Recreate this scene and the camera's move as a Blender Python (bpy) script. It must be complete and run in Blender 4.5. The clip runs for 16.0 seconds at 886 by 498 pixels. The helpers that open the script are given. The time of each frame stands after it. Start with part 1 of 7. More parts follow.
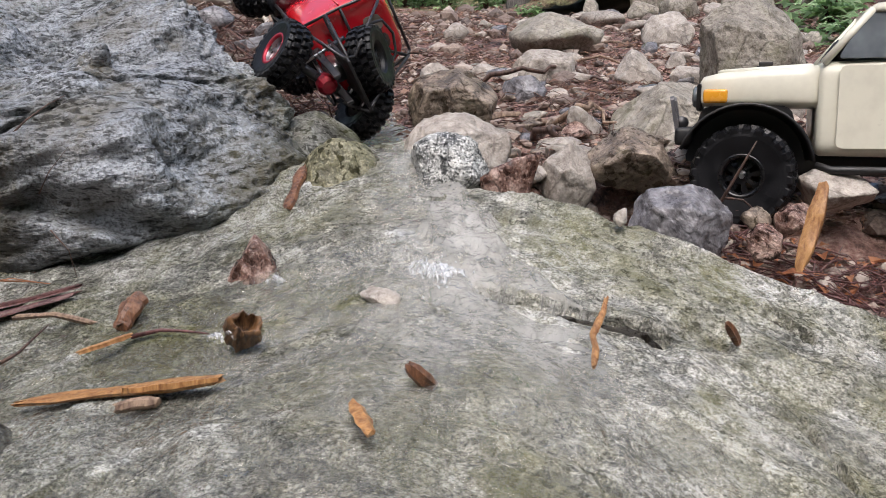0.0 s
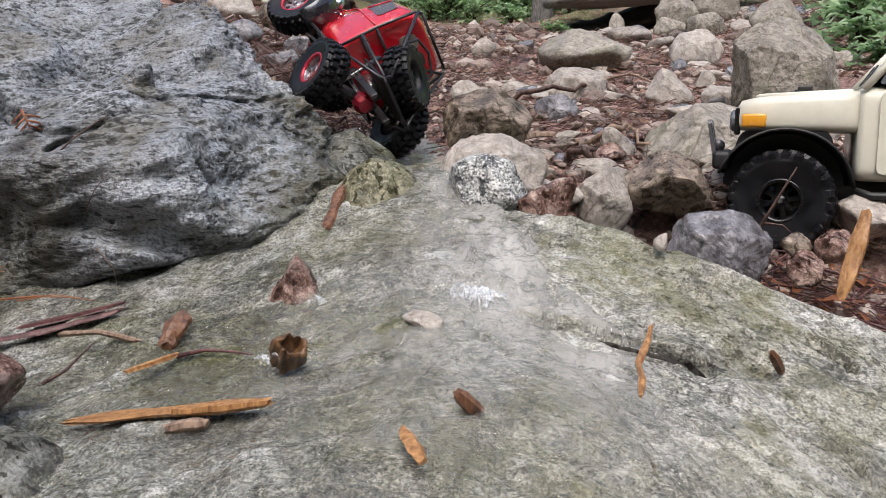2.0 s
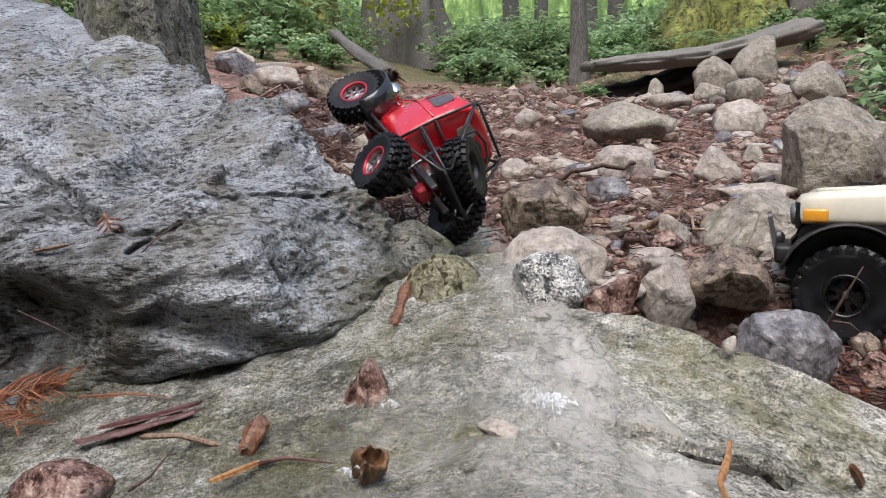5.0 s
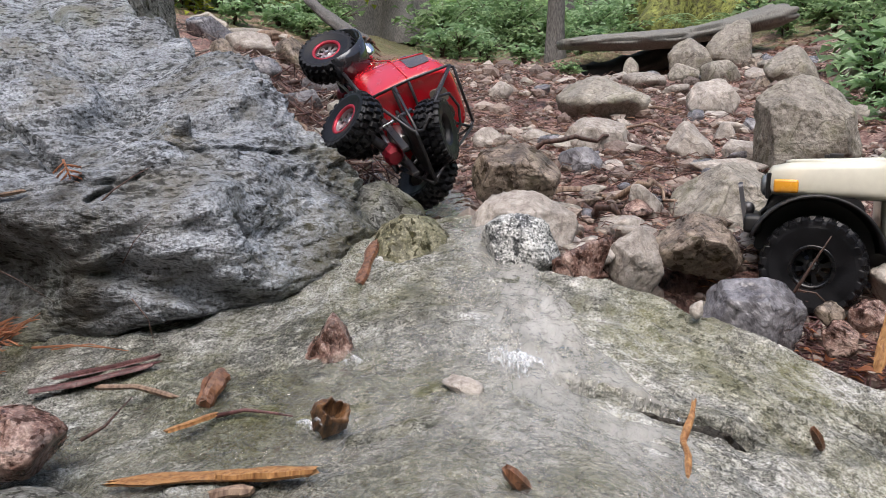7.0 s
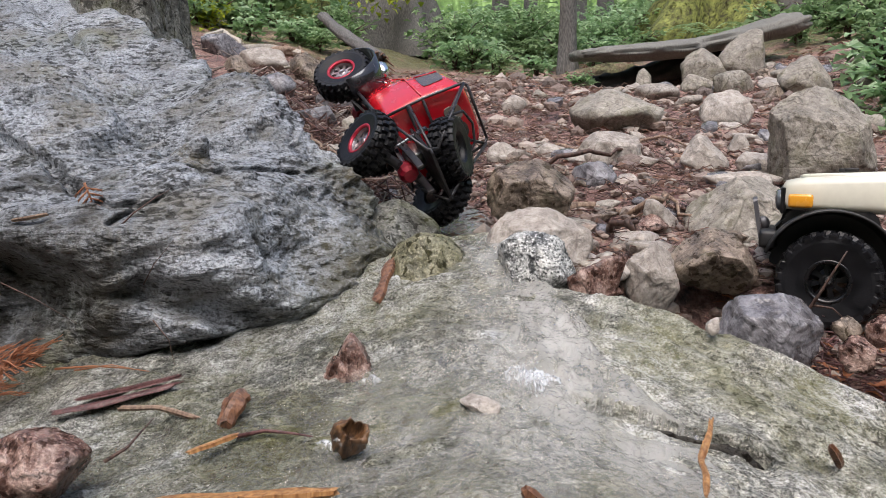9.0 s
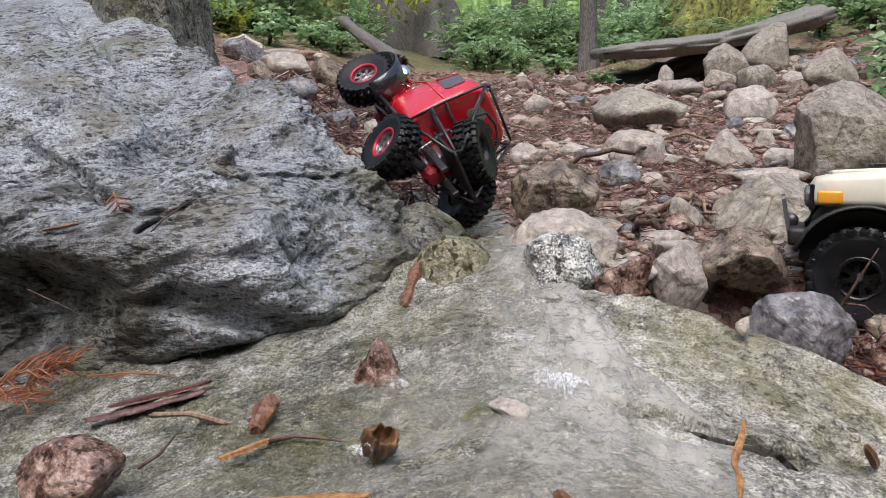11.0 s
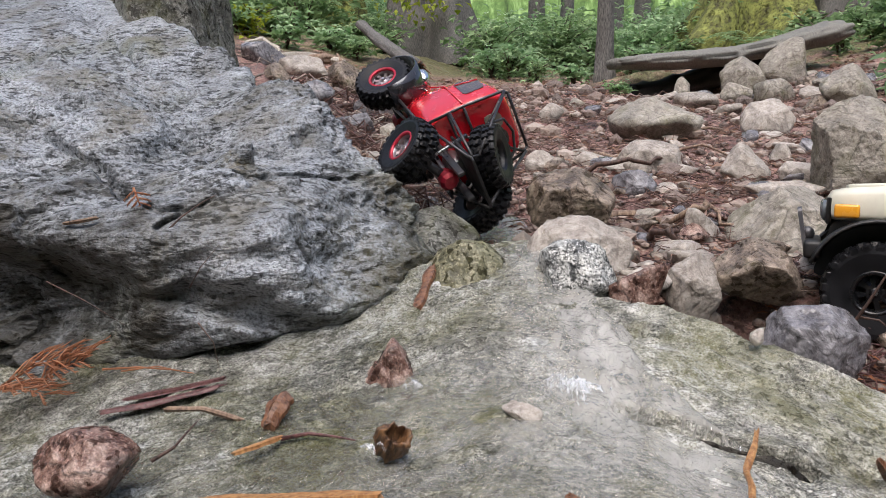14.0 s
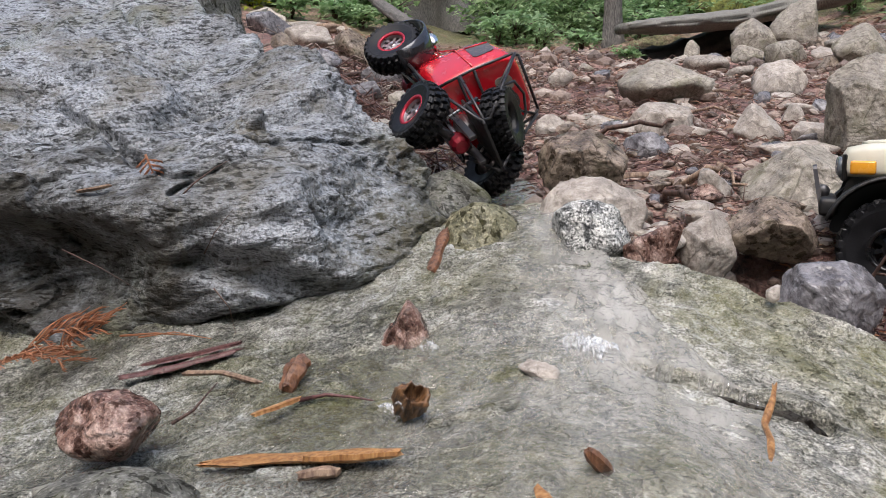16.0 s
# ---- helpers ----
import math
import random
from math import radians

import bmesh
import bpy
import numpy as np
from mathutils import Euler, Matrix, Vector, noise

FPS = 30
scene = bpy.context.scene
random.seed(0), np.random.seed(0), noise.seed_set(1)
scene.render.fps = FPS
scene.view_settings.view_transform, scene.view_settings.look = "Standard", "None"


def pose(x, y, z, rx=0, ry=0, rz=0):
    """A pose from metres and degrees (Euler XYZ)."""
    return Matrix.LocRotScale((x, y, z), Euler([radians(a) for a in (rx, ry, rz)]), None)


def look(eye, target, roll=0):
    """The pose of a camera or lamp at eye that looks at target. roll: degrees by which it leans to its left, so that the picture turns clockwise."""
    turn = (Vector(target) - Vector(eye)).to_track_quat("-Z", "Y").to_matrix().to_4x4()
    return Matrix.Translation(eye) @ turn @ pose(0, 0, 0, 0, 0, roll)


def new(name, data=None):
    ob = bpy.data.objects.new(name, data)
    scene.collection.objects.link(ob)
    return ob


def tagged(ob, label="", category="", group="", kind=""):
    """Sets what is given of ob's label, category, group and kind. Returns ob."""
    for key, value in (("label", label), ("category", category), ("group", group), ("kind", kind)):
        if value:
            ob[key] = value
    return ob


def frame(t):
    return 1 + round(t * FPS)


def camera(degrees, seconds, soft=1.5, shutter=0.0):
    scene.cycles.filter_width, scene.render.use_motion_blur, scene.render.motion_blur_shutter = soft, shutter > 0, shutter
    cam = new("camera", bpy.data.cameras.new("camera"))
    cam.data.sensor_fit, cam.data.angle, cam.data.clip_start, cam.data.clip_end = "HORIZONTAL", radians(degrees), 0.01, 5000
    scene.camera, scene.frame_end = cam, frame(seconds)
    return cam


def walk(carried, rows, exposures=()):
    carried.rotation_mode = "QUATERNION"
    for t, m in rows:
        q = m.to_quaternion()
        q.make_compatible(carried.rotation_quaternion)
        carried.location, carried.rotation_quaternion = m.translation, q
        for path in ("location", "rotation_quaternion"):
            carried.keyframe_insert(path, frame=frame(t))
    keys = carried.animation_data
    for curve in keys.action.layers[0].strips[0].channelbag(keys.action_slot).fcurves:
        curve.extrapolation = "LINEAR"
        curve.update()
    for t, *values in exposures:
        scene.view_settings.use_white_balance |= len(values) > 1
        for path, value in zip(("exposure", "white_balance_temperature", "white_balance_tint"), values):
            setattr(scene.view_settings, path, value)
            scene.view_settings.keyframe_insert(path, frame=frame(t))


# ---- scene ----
cam = camera(55.5, 16.0, soft=0.4)
PATH = [
    (0, (0.062, 0.056, 0.336), (-0.027, 2.014, -0.063), -1.1),
    (0.5, (0.048, 0.056, 0.349), (-0.058, 2.014, -0.045), -1.1),
    (1, (0.035, 0.049, 0.356), (-0.096, 2.008, -0.029), -1.4),
    (1.5, (0.033, 0.045, 0.356), (-0.106, 2.004, -0.022), -1.2),
    (2, (0.035, 0.052, 0.352), (-0.096, 2.012, -0.022), -0.6),
    (2.5, (0.029, 0.048, 0.358), (-0.112, 2.009, -0.01), -0.2),
    (3, (0.006, 0.043, 0.362), (-0.166, 2.003, 0.001), -0.6),
    (3.5, (-0.007, 0.043, 0.376), (-0.199, 2.007, 0.049), -1.1),
    (4, (-0.012, 0.039, 0.409), (-0.218, 2.01, 0.142), -1.3),
    (4.2, (-0.014, 0.036, 0.42), (-0.226, 2.009, 0.171), -1.2),
    (6.3, (0.001, 0.044, 0.413), (-0.159, 2.018, 0.14), 0.1),
    (6.5, (-0.004, 0.046, 0.404), (-0.146, 2.021, 0.125), 0.7),
    (7, (-0.008, 0.05, 0.39), (-0.146, 2.022, 0.088), 0.8),
    (7.5, (-0.016, 0.046, 0.391), (-0.168, 2.016, 0.077), 0.0),
    (8, (-0.011, 0.047, 0.39), (-0.17, 2.017, 0.079), -0.1),
    (8.5, (-0.01, 0.045, 0.397), (-0.172, 2.018, 0.111), 0.2),
    (9, (-0.01, 0.042, 0.402), (-0.182, 2.016, 0.125), 0.1),
    (11.5, (-0.015, 0.042, 0.406), (-0.247, 2.009, 0.13), -1.0),
    (12, (-0.009, 0.041, 0.403), (-0.24, 2.008, 0.128), -0.7),
    (12.5, (-0.009, 0.043, 0.402), (-0.238, 2.011, 0.134), -0.2),
    (13, (-0.012, 0.04, 0.409), (-0.246, 2.01, 0.152), 0.2),
    (13.5, (-0.021, 0.037, 0.403), (-0.267, 2.005, 0.145), 0.3),
    (14, (-0.021, 0.035, 0.402), (-0.271, 2.002, 0.142), 0.4),
    (14.5, (-0.022, 0.036, 0.404), (-0.273, 2.002, 0.14), 0.5),
    (15, (-0.025, 0.035, 0.402), (-0.287, 1.997, 0.114), 0.1),
    (15.5, (-0.032, 0.03, 0.399), (-0.308, 1.986, 0.087), -0.5),
    (16, (-0.028, 0.034, 0.39), (-0.297, 1.989, 0.062), -0.5),
]
walk(cam, [(t, look(eye, target, roll)) for t, eye, target, roll in PATH])

# ---- light ----
world = bpy.data.worlds.new("overcast_sky")
scene.world = world
world.use_nodes = True
wn = world.node_tree
sky = wn.nodes.new("ShaderNodeTexSky")
sky.sky_type = "NISHITA"
sky.sun_disc = False
sky.sun_elevation, sky.sun_rotation = radians(62), radians(200)
sky.air_density, sky.dust_density, sky.ozone_density = 1.0, 4.0, 1.0
wn.links.new(sky.outputs["Color"], wn.nodes["Background"].inputs["Color"])
wn.nodes["Background"].inputs["Strength"].default_value = 0.15
sun = new("sun", bpy.data.lights.new("sun", "SUN"))
sun.data.energy, sun.data.angle, sun.data.color = 1.5, radians(36), (1.0, 0.98, 0.99)
sun.matrix_world = look((0.5, -1.7, 3.0), (0, 0, 0))
scene.view_settings.exposure = 0.75


# ---- tools ----
def lattice(n, seed):
    """Hash of whole-number cells to 0..1."""
    a = (n[..., 0] * 374761393 + n[..., 1] * 668265263 + n[..., 2] * 2147483647 + seed * 144269504) & 0xFFFFFFFF
    a = ((a ^ (a >> 13)) * 1274126177) & 0xFFFFFFFF
    a = ((a ^ (a >> 15)) * 2246822519) & 0xFFFFFFFF
    return ((a ^ (a >> 16)) & 0xFFFF) / 65535.0


def vnoise(p, seed=0):
    """Smooth noise, -1..1, at an array of points."""
    p = np.asarray(p, float)
    cell = np.floor(p).astype(np.int64)
    f = p - cell
    f = f * f * f * (f * (f * 6 - 15) + 10)
    out = 0.0
    for i in (0, 1):
        for j in (0, 1):
            for k in (0, 1):
                w = (f[..., 0] if i else 1 - f[..., 0]) * (f[..., 1] if j else 1 - f[..., 1]) * (f[..., 2] if k else 1 - f[..., 2])
                out = out + w * lattice(cell + np.array((i, j, k)), seed)
    return out * 2 - 1


def fbm(p, octaves=4, seed=0, gain=0.5):
    out, amp, p = 0.0, 1.0, np.asarray(p, float)
    for o in range(octaves):
        out = out + amp * vnoise(p, seed + o * 17)
        p, amp = p * 2.03 + 11.3, amp * gain
    return out


def ridge(p, octaves=3, seed=0):
    out, amp, p = 0.0, 1.0, np.asarray(p, float)
    for o in range(octaves):
        out = out + amp * (1 - 2 * np.abs(vnoise(p, seed + o * 31)))
        p, amp = p * 2.1 + 5.7, amp * 0.5
    return out


def step(a, b, x):
    u = np.clip((np.asarray(x, float) - a) / (b - a), 0, 1)
    return u * u * (3 - 2 * u)


def mesh(name, verts, faces, smooth=True):
    me = bpy.data.meshes.new(name)
    if isinstance(faces, np.ndarray):
        count, corners = faces.shape
        me.vertices.add(len(verts))
        me.vertices.foreach_set("co", np.asarray(verts, np.float32).ravel())
        me.loops.add(count * corners)
        me.loops.foreach_set("vertex_index", faces.astype(np.int32).ravel())
        me.polygons.add(count)
        me.polygons.foreach_set("loop_start", np.arange(0, count * corners, corners, dtype=np.int32))
        me.update(calc_edges=True)
    else:
        me.from_pydata([tuple(v) for v in np.asarray(verts, float)], [], [tuple(int(i) for i in f) for f in faces])
    me.polygons.foreach_set("use_smooth", [smooth] * len(me.polygons))
    me.update()
    return me


def part(name, data, material, parent=None, label="", m=None):
    """Links a bmesh or a mesh as one object, under a thing or a part."""
    if isinstance(data, bmesh.types.BMesh):
        me = bpy.data.meshes.new(name)
        data.to_mesh(me)
        data.free()
    else:
        me = data
    if material and not me.materials:
        me.materials.append(material)
    ob = new(name, me)
    ob.parent = parent
    if m is not None:
        ob.matrix_local = m
    if label:
        ob["label"] = label
    return ob


def thing(name, m, label, category, group="", kind=""):
    ob = new(name)
    ob.empty_display_size = 0.02
    ob.matrix_world = m
    return tagged(ob, label, category, group, kind)


def grid(xs, ys, height):
    X, Y = np.meshgrid(xs, ys)
    Z = height(X, Y)
    nx, ny = len(xs), len(ys)
    i = np.arange(ny - 1)[:, None] * nx + np.arange(nx - 1)[None, :]
    faces = np.stack([i, i + 1, i + 1 + nx, i + nx], -1).reshape(-1, 4)
    return np.stack([X, Y, Z], -1).reshape(-1, 3), faces


SPHERES = {}


def sphere(level):
    if level not in SPHERES:
        bm = bmesh.new()
        bmesh.ops.create_icosphere(bm, subdivisions=level, radius=1.0)
        v = np.array([w.co[:] for w in bm.verts])
        SPHERES[level] = v / np.linalg.norm(v, axis=1)[:, None], np.array([[w.index for w in f.verts] for f in bm.faces])
        bm.free()
    return SPHERES[level]


def polytope(ways, normals, heights, sharp=14.0):
    """Radius along each way of a body bounded by planes, with softened edges."""
    dots = ways @ np.asarray(normals, float).T / np.asarray(heights, float)
    return (np.maximum(dots, 1e-3) ** sharp).sum(1) ** (-1 / sharp)


def rock_mesh(name, size, seed, level=4, cuts=9, rough=0.05, sharp=16.0, low=0.36, peak=0.0, planes=()):
    """A broken stone: random planes round an ellipsoid, then ledges, chips and grain."""
    ways, faces = sphere(level)
    rng = np.random.default_rng(seed)
    normals = rng.normal(size=(cuts, 3))
    normals /= np.linalg.norm(normals, axis=1)[:, None]
    heights = rng.uniform(low, 0.82, cuts)
    if planes:
        given = np.array([q[:3] for q in planes], float)
        normals = np.vstack([given / np.linalg.norm(given, axis=1)[:, None], normals[:4]])
        heights = np.r_[[q[3] for q in planes], 0.3 * heights[:4] + 0.6]
    hull = ways[::max(1, len(ways) // 40)]
    r = polytope(ways, np.vstack([normals, hull]), np.r_[heights, np.full(len(hull), 1.0)], sharp * 5.0)
    p = ways * r[:, None]
    bend = rng.normal(size=3)
    bed = p @ (bend / np.linalg.norm(bend)) * 5.5 + 0.8 * fbm(p * 2.0, 3, seed + 3)
    saw = bed - np.floor(bed)
    p = p * (1 + rough * (0.8 * fbm(p * 2.2, 3, seed) + 0.3 * ridge(p * 5.0, 3, seed + 5) + 0.25 * fbm(p * 13.0, 3, seed + 6) ))[:, None]
    p = p * (1 + 0.05 * (saw ** 2 - 0.4) * step(1.0, 0.94, saw) * step(-0.1, 0.25, fbm(p * 1.7, 2, seed + 8)) - 0.05 * step(0.06, 0.0, np.abs(fbm(p * 1.6, 3, seed + 12))) * step(0.0, 0.3, fbm(p * 1.1, 2, seed + 14)))[:, None]
    lo, hi = p.min(0), p.max(0)
    p = (p - (lo + hi) / 2) / (hi - lo) * np.asarray(size)
    tall = (p[:, 2] / size[2] + 0.5)[:, None]
    p = p * np.hstack([1 - peak * tall, 1 - peak * tall, np.ones_like(tall)])
    p = p + (0.0006 * ridge(p * 70, 2, seed + 9) - 0.0007 * step(0.15, 0.4, fbm(p * 120, 2, seed + 4)))[:, None] * ways
    return mesh(name, p, faces)


def tube_data(path, radii, sides=8, close=True):
    """Verts and faces of a tube along a path."""
    path = [Vector(p) for p in path]
    if isinstance(radii, (int, float)):
        radii = [radii] * len(path)
    verts, faces = [], []
    side = None
    for i, p in enumerate(path):
        way = (path[min(i + 1, len(path) - 1)] - path[max(i - 1, 0)]).normalized()
        if side is None:
            side = way.orthogonal().normalized()
        side = (side - way * side.dot(way)).normalized()
        up = way.cross(side)
        for k in range(sides):
            a = 2 * math.pi * k / sides
            verts.append(p + radii[i] * (math.cos(a) * side + math.sin(a) * up))
    for i in range(len(path) - 1):
        for k in range(sides):
            a, b = i * sides + k, i * sides + (k + 1) % sides
            faces.append((a, b, b + sides, a + sides))
    if close:
        faces.append(tuple(range(sides))[::-1])
        faces.append(tuple(range((len(path) - 1) * sides, len(path) * sides)))
    return verts, faces


def tube(name, path, radii, sides=8):
    return mesh(name, *tube_data(path, radii, sides))


def joined(name, pieces, smooth=True):
    """One mesh out of many (verts, faces)."""
    verts, faces, n = [], [], 0
    for v, f in pieces:
        verts.extend(v)
        faces.extend([tuple(i + n for i in g) for g in f])
        n += len(v)
    return mesh(name, verts, faces, smooth)


def bevelled(size, bevel=0.002, segments=2):
    bm = bmesh.new()
    bmesh.ops.create_cube(bm, size=1.0, matrix=Matrix.Diagonal((*size, 1)))
    bmesh.ops.bevel(bm, geom=bm.edges[:], offset=bevel, segments=segments, affect="EDGES", profile=0.6)
    for f in bm.faces:
        f.smooth = True
    return bm


def lathe_data(profile, segments=32, axis="x"):
    """Turns (radius, along) round the x axis."""
    verts, faces, n = [], [], len(profile)
    for k in range(segments):
        a = 2 * math.pi * k / segments
        for r, s in profile:
            verts.append(Vector((s, r * math.cos(a), r * math.sin(a))))
    for k in range(segments):
        for j in range(n - 1):
            a, b = k * n + j, ((k + 1) % segments) * n + j
            faces.append((a, a + 1, b + 1, b))
    return verts, faces


# ---- materials ----
class Nodes:
    """A material under construction."""

    def __init__(self, name):
        self.mat = bpy.data.materials.new(name)
        self.mat.use_nodes = True
        self.tree = self.mat.node_tree
        self.bsdf = self.tree.nodes["Principled BSDF"]
        self.out = self.tree.nodes["Material Output"]

    def node(self, kind, inputs=None, feature=None, data_type=None, blend_type=None, operation=None):
        n = self.tree.nodes.new(kind)
        if feature:
            n.feature = feature
        if data_type:
            n.data_type = data_type
        if blend_type:
            n.blend_type = blend_type
        if operation:
            n.operation = operation
        for k, v in (inputs or {}).items():
            if isinstance(v, bpy.types.NodeSocket):
                self.tree.links.new(v, n.inputs[k])
            else:
                n.inputs[k].default_value = v
        return n

    def coords(self, stretch=(1, 1, 1), turn=(0, 0, 0), source="Object"):
        c = self.node("ShaderNodeTexCoord")
        return self.node("ShaderNodeMapping", {"Vector": c.outputs[source], "Scale": stretch, "Rotation": turn}).outputs[0]

    def noise(self, scale, detail=4, where=None, rough=0.55, warp=0.0):
        d = {"Scale": scale, "Detail": detail, "Roughness": rough, "Distortion": warp}
        if where is not None:
            d["Vector"] = where
        return self.node("ShaderNodeTexNoise", d).outputs["Fac"]

    def cells(self, scale, where=None, feature="F1"):
        d = {"Scale": scale}
        if where is not None:
            d["Vector"] = where
        return self.node("ShaderNodeTexVoronoi", d, feature=feature).outputs["Distance"]

    def ramp(self, fac, stops):
        n = self.node("ShaderNodeValToRGB", {"Fac": fac})
        e = n.color_ramp.elements
        while len(e) < len(stops):
            e.new(0.5)
        for el, (p, c) in zip(e, stops):
            el.position = p
            el.color = (c, c, c, 1) if isinstance(c, (int, float)) else (*c, 1)
        return n.outputs["Color"]

    def mix(self, fac, a, b, mode="MIX"):
        n = self.node("ShaderNodeMix", data_type="RGBA", blend_type=mode)
        for k, v in ((0, fac), (6, a), (7, b)):
            if isinstance(v, bpy.types.NodeSocket):
                self.tree.links.new(v, n.inputs[k])
            else:
                n.inputs[k].default_value = v if k == 0 else (*v, 1)
        return n.outputs[2]

    def maths(self, op, a, b=0.0):
        return self.node("ShaderNodeMath", {0: a, 1: b}, operation=op).outputs[0]

    def bump(self, height, strength, distance, after=None):
        d = {"Height": height, "Strength": strength, "Distance": distance}
        if after is not None:
            d["Normal"] = after
        return self.node("ShaderNodeBump", d).outputs[0]

    def done(self, color=None, rough=None, normal=None, **more):
        for k, v in (("Base Color", color), ("Roughness", rough), ("Normal", normal), *((k.replace("_", " "), v) for k, v in more.items())):
            if v is None:
                continue
            if isinstance(v, bpy.types.NodeSocket):
                self.tree.links.new(v, self.bsdf.inputs[k])
            else:
                self.bsdf.inputs[k].default_value = (*v, 1) if isinstance(v, tuple) and len(v) == 3 else v
        return self.mat


def stone_material(name, dark, mid, light, grain=60, rough=(0.35, 0.7), stretch=(1, 1, 1), turn=(0, 0, 0), moss=0.0, speckle=0.35, bump=0.7, vary=0.0, pits=0.6, stain=0.0, wet=False, algae_and_shade=(), ledges=0.0):
    """Weathered stone: broad tones, mottling, dark pits, crystal grain and moss or dirt in patches."""
    n = Nodes(name)
    w = n.coords(stretch, turn)
    flat = n.coords()
    broad = n.noise(11, 5, flat, 0.6, 0.5)
    mottle = n.noise(grain * 0.45, 5, w, 0.7, 0.3)
    fine = n.noise(grain * 1.3, 4, w, 0.7)
    spots = n.noise(grain * 4.0, 2, w, 0.6)
    tone = n.maths("ADD", n.maths("MULTIPLY", broad, 0.34), n.maths("ADD", n.maths("MULTIPLY", mottle, 0.40), n.maths("MULTIPLY", fine, 0.30)))
    color = n.ramp(tone, [(0.43, dark), (0.515, mid), (0.60, light)])
    color = n.mix(n.maths("MULTIPLY", n.ramp(spots, [(0.38, 1.0), (0.46, 0.0)]), speckle), color, tuple(c * 0.2 for c in dark))
    color = n.mix(n.maths("MULTIPLY", n.ramp(spots, [(0.56, 0.0), (0.64, 1.0)]), speckle), color, tuple(min(0.8, c * 1.6) for c in light))
    pit = n.ramp(n.maths("MINIMUM", n.noise(grain * 0.8, 4, w, 0.55, 0.4), n.maths("ADD", n.noise(grain * 2.1, 3, w, 0.5, 0.3), 0.04)), [(0.385, 1.0), (0.425, 0.0)])
    color = n.mix(n.maths("MULTIPLY", pit, pits), color, tuple(c * 0.3 for c in dark))
    bent = n.node("ShaderNodeMix", {0: 0.10, 4: flat, 5: n.node("ShaderNodeTexNoise", {"Vector": flat, "Scale": 9.0, "Detail": 4.0}).outputs["Color"]}, data_type="VECTOR").outputs[1]
    seam = n.ramp(n.cells(13, n.node("ShaderNodeMapping", {"Vector": bent, "Scale": (0.8, 0.9, 1.7), "Rotation": (0.3, 0.25, 0.5)}).outputs[0], "DISTANCE_TO_EDGE"), [(0.0, 1.0), (0.035, 0.0)])
    seam = n.maths("MULTIPLY", seam, n.ramp(n.noise(7, 3, flat), [(0.45, 0.0), (0.55, 1.0)]))
    color = n.mix(n.maths("MULTIPLY", seam, 0.75), color, tuple(c * 0.25 for c in dark))
    if vary:
        r = n.node("ShaderNodeObjectInfo").outputs["Random"]
        color = n.mix(vary, color, n.ramp(r, [(0.0, tuple(c * 0.5 for c in mid)), (0.5, mid), (1.0, light)]))
    if moss:
        m = n.ramp(n.noise(8, 6, flat, 0.7, 0.6), [(0.50, 0.0), (0.66, 1.0)])
        color = n.mix(n.maths("MULTIPLY", m, moss), color, (0.10, 0.105, 0.03))
    if stain:
        m = n.ramp(n.noise(4.5, 6, flat, 0.65, 0.8), [(0.50, 0.0), (0.60, 1.0)])
        color = n.mix(n.maths("MULTIPLY", m, stain), color, (0.035, 0.026, 0.018))
    for spot, reach in algae_and_shade:
        off = n.node("ShaderNodeVectorMath", {0: flat, 1: spot}, operation="DISTANCE").outputs["Value"]
        m = n.ramp(n.maths("ADD", n.maths("DIVIDE", off, reach), n.maths("MULTIPLY", n.noise(11, 6, flat, 0.7, 0.8), 1.3)), [(0.78, 1.0), (0.98, 0.0)])
        color = n.mix(n.maths("MULTIPLY", m, 0.8), color, n.mix(0.75, color, (0.022, 0.019, 0.012)))
    gloss = n.ramp(n.noise(14, 4, flat), [(0.35, rough[0]), (0.65, rough[1])])
    if wet:
        x = n.node("ShaderNodeSeparateXYZ", {0: flat}).outputs[0]
        soak = n.ramp(n.maths("ADD", n.maths("MULTIPLY", x, -1.6), n.maths("MULTIPLY", n.noise(5, 6, flat, 0.65, 0.6), 1.0)), [(0.62, 0.0), (0.95, 1.0)])
        color = n.mix(n.maths("MULTIPLY", soak, 0.85), color, n.mix(1.0, color, (0.45, 0.47, 0.50), "MULTIPLY"))
        gloss = n.mix(soak, gloss, (0.16, 0.16, 0.16))
    h = n.bump(mottle, bump * 0.8, 0.005)
    if ledges:
        bed = n.noise(11, 7, n.coords((1, 1, 3.6), (0.25, 0.32, 0.1)), 0.62, 0.5)
        h = n.bump(n.ramp(bed, [(0.30, 0.0), (0.40, 0.35), (0.42, 0.1), (0.50, 0.6), (0.52, 0.3), (0.62, 0.9), (0.64, 0.6), (0.75, 1.0)]), ledges, 0.008, h)
        color = n.mix(n.maths("MULTIPLY", n.ramp(bed, [(0.405, 0.0), (0.415, 1.0), (0.43, 0.0), (0.505, 0.0), (0.515, 1.0), (0.53, 0.0), (0.62, 0.0), (0.635, 1.0), (0.65, 0.0)]), 0.4), color, tuple(c * 0.4 for c in dark))
    h = n.bump(seam, -0.7, 0.006, h)
    h = n.bump(broad, 0.6, 0.03, h)
    h = n.bump(fine, bump, 0.004, h)
    h = n.bump(pit, -bump * 0.5, 0.004, h)
    h = n.bump(spots, bump * 0.4, 0.0012, h)
    return n.done(color, gloss, h, Specular_IOR_Level=n.ramp(pit, [(0.0, 0.5), (1.0, 0.05)]))


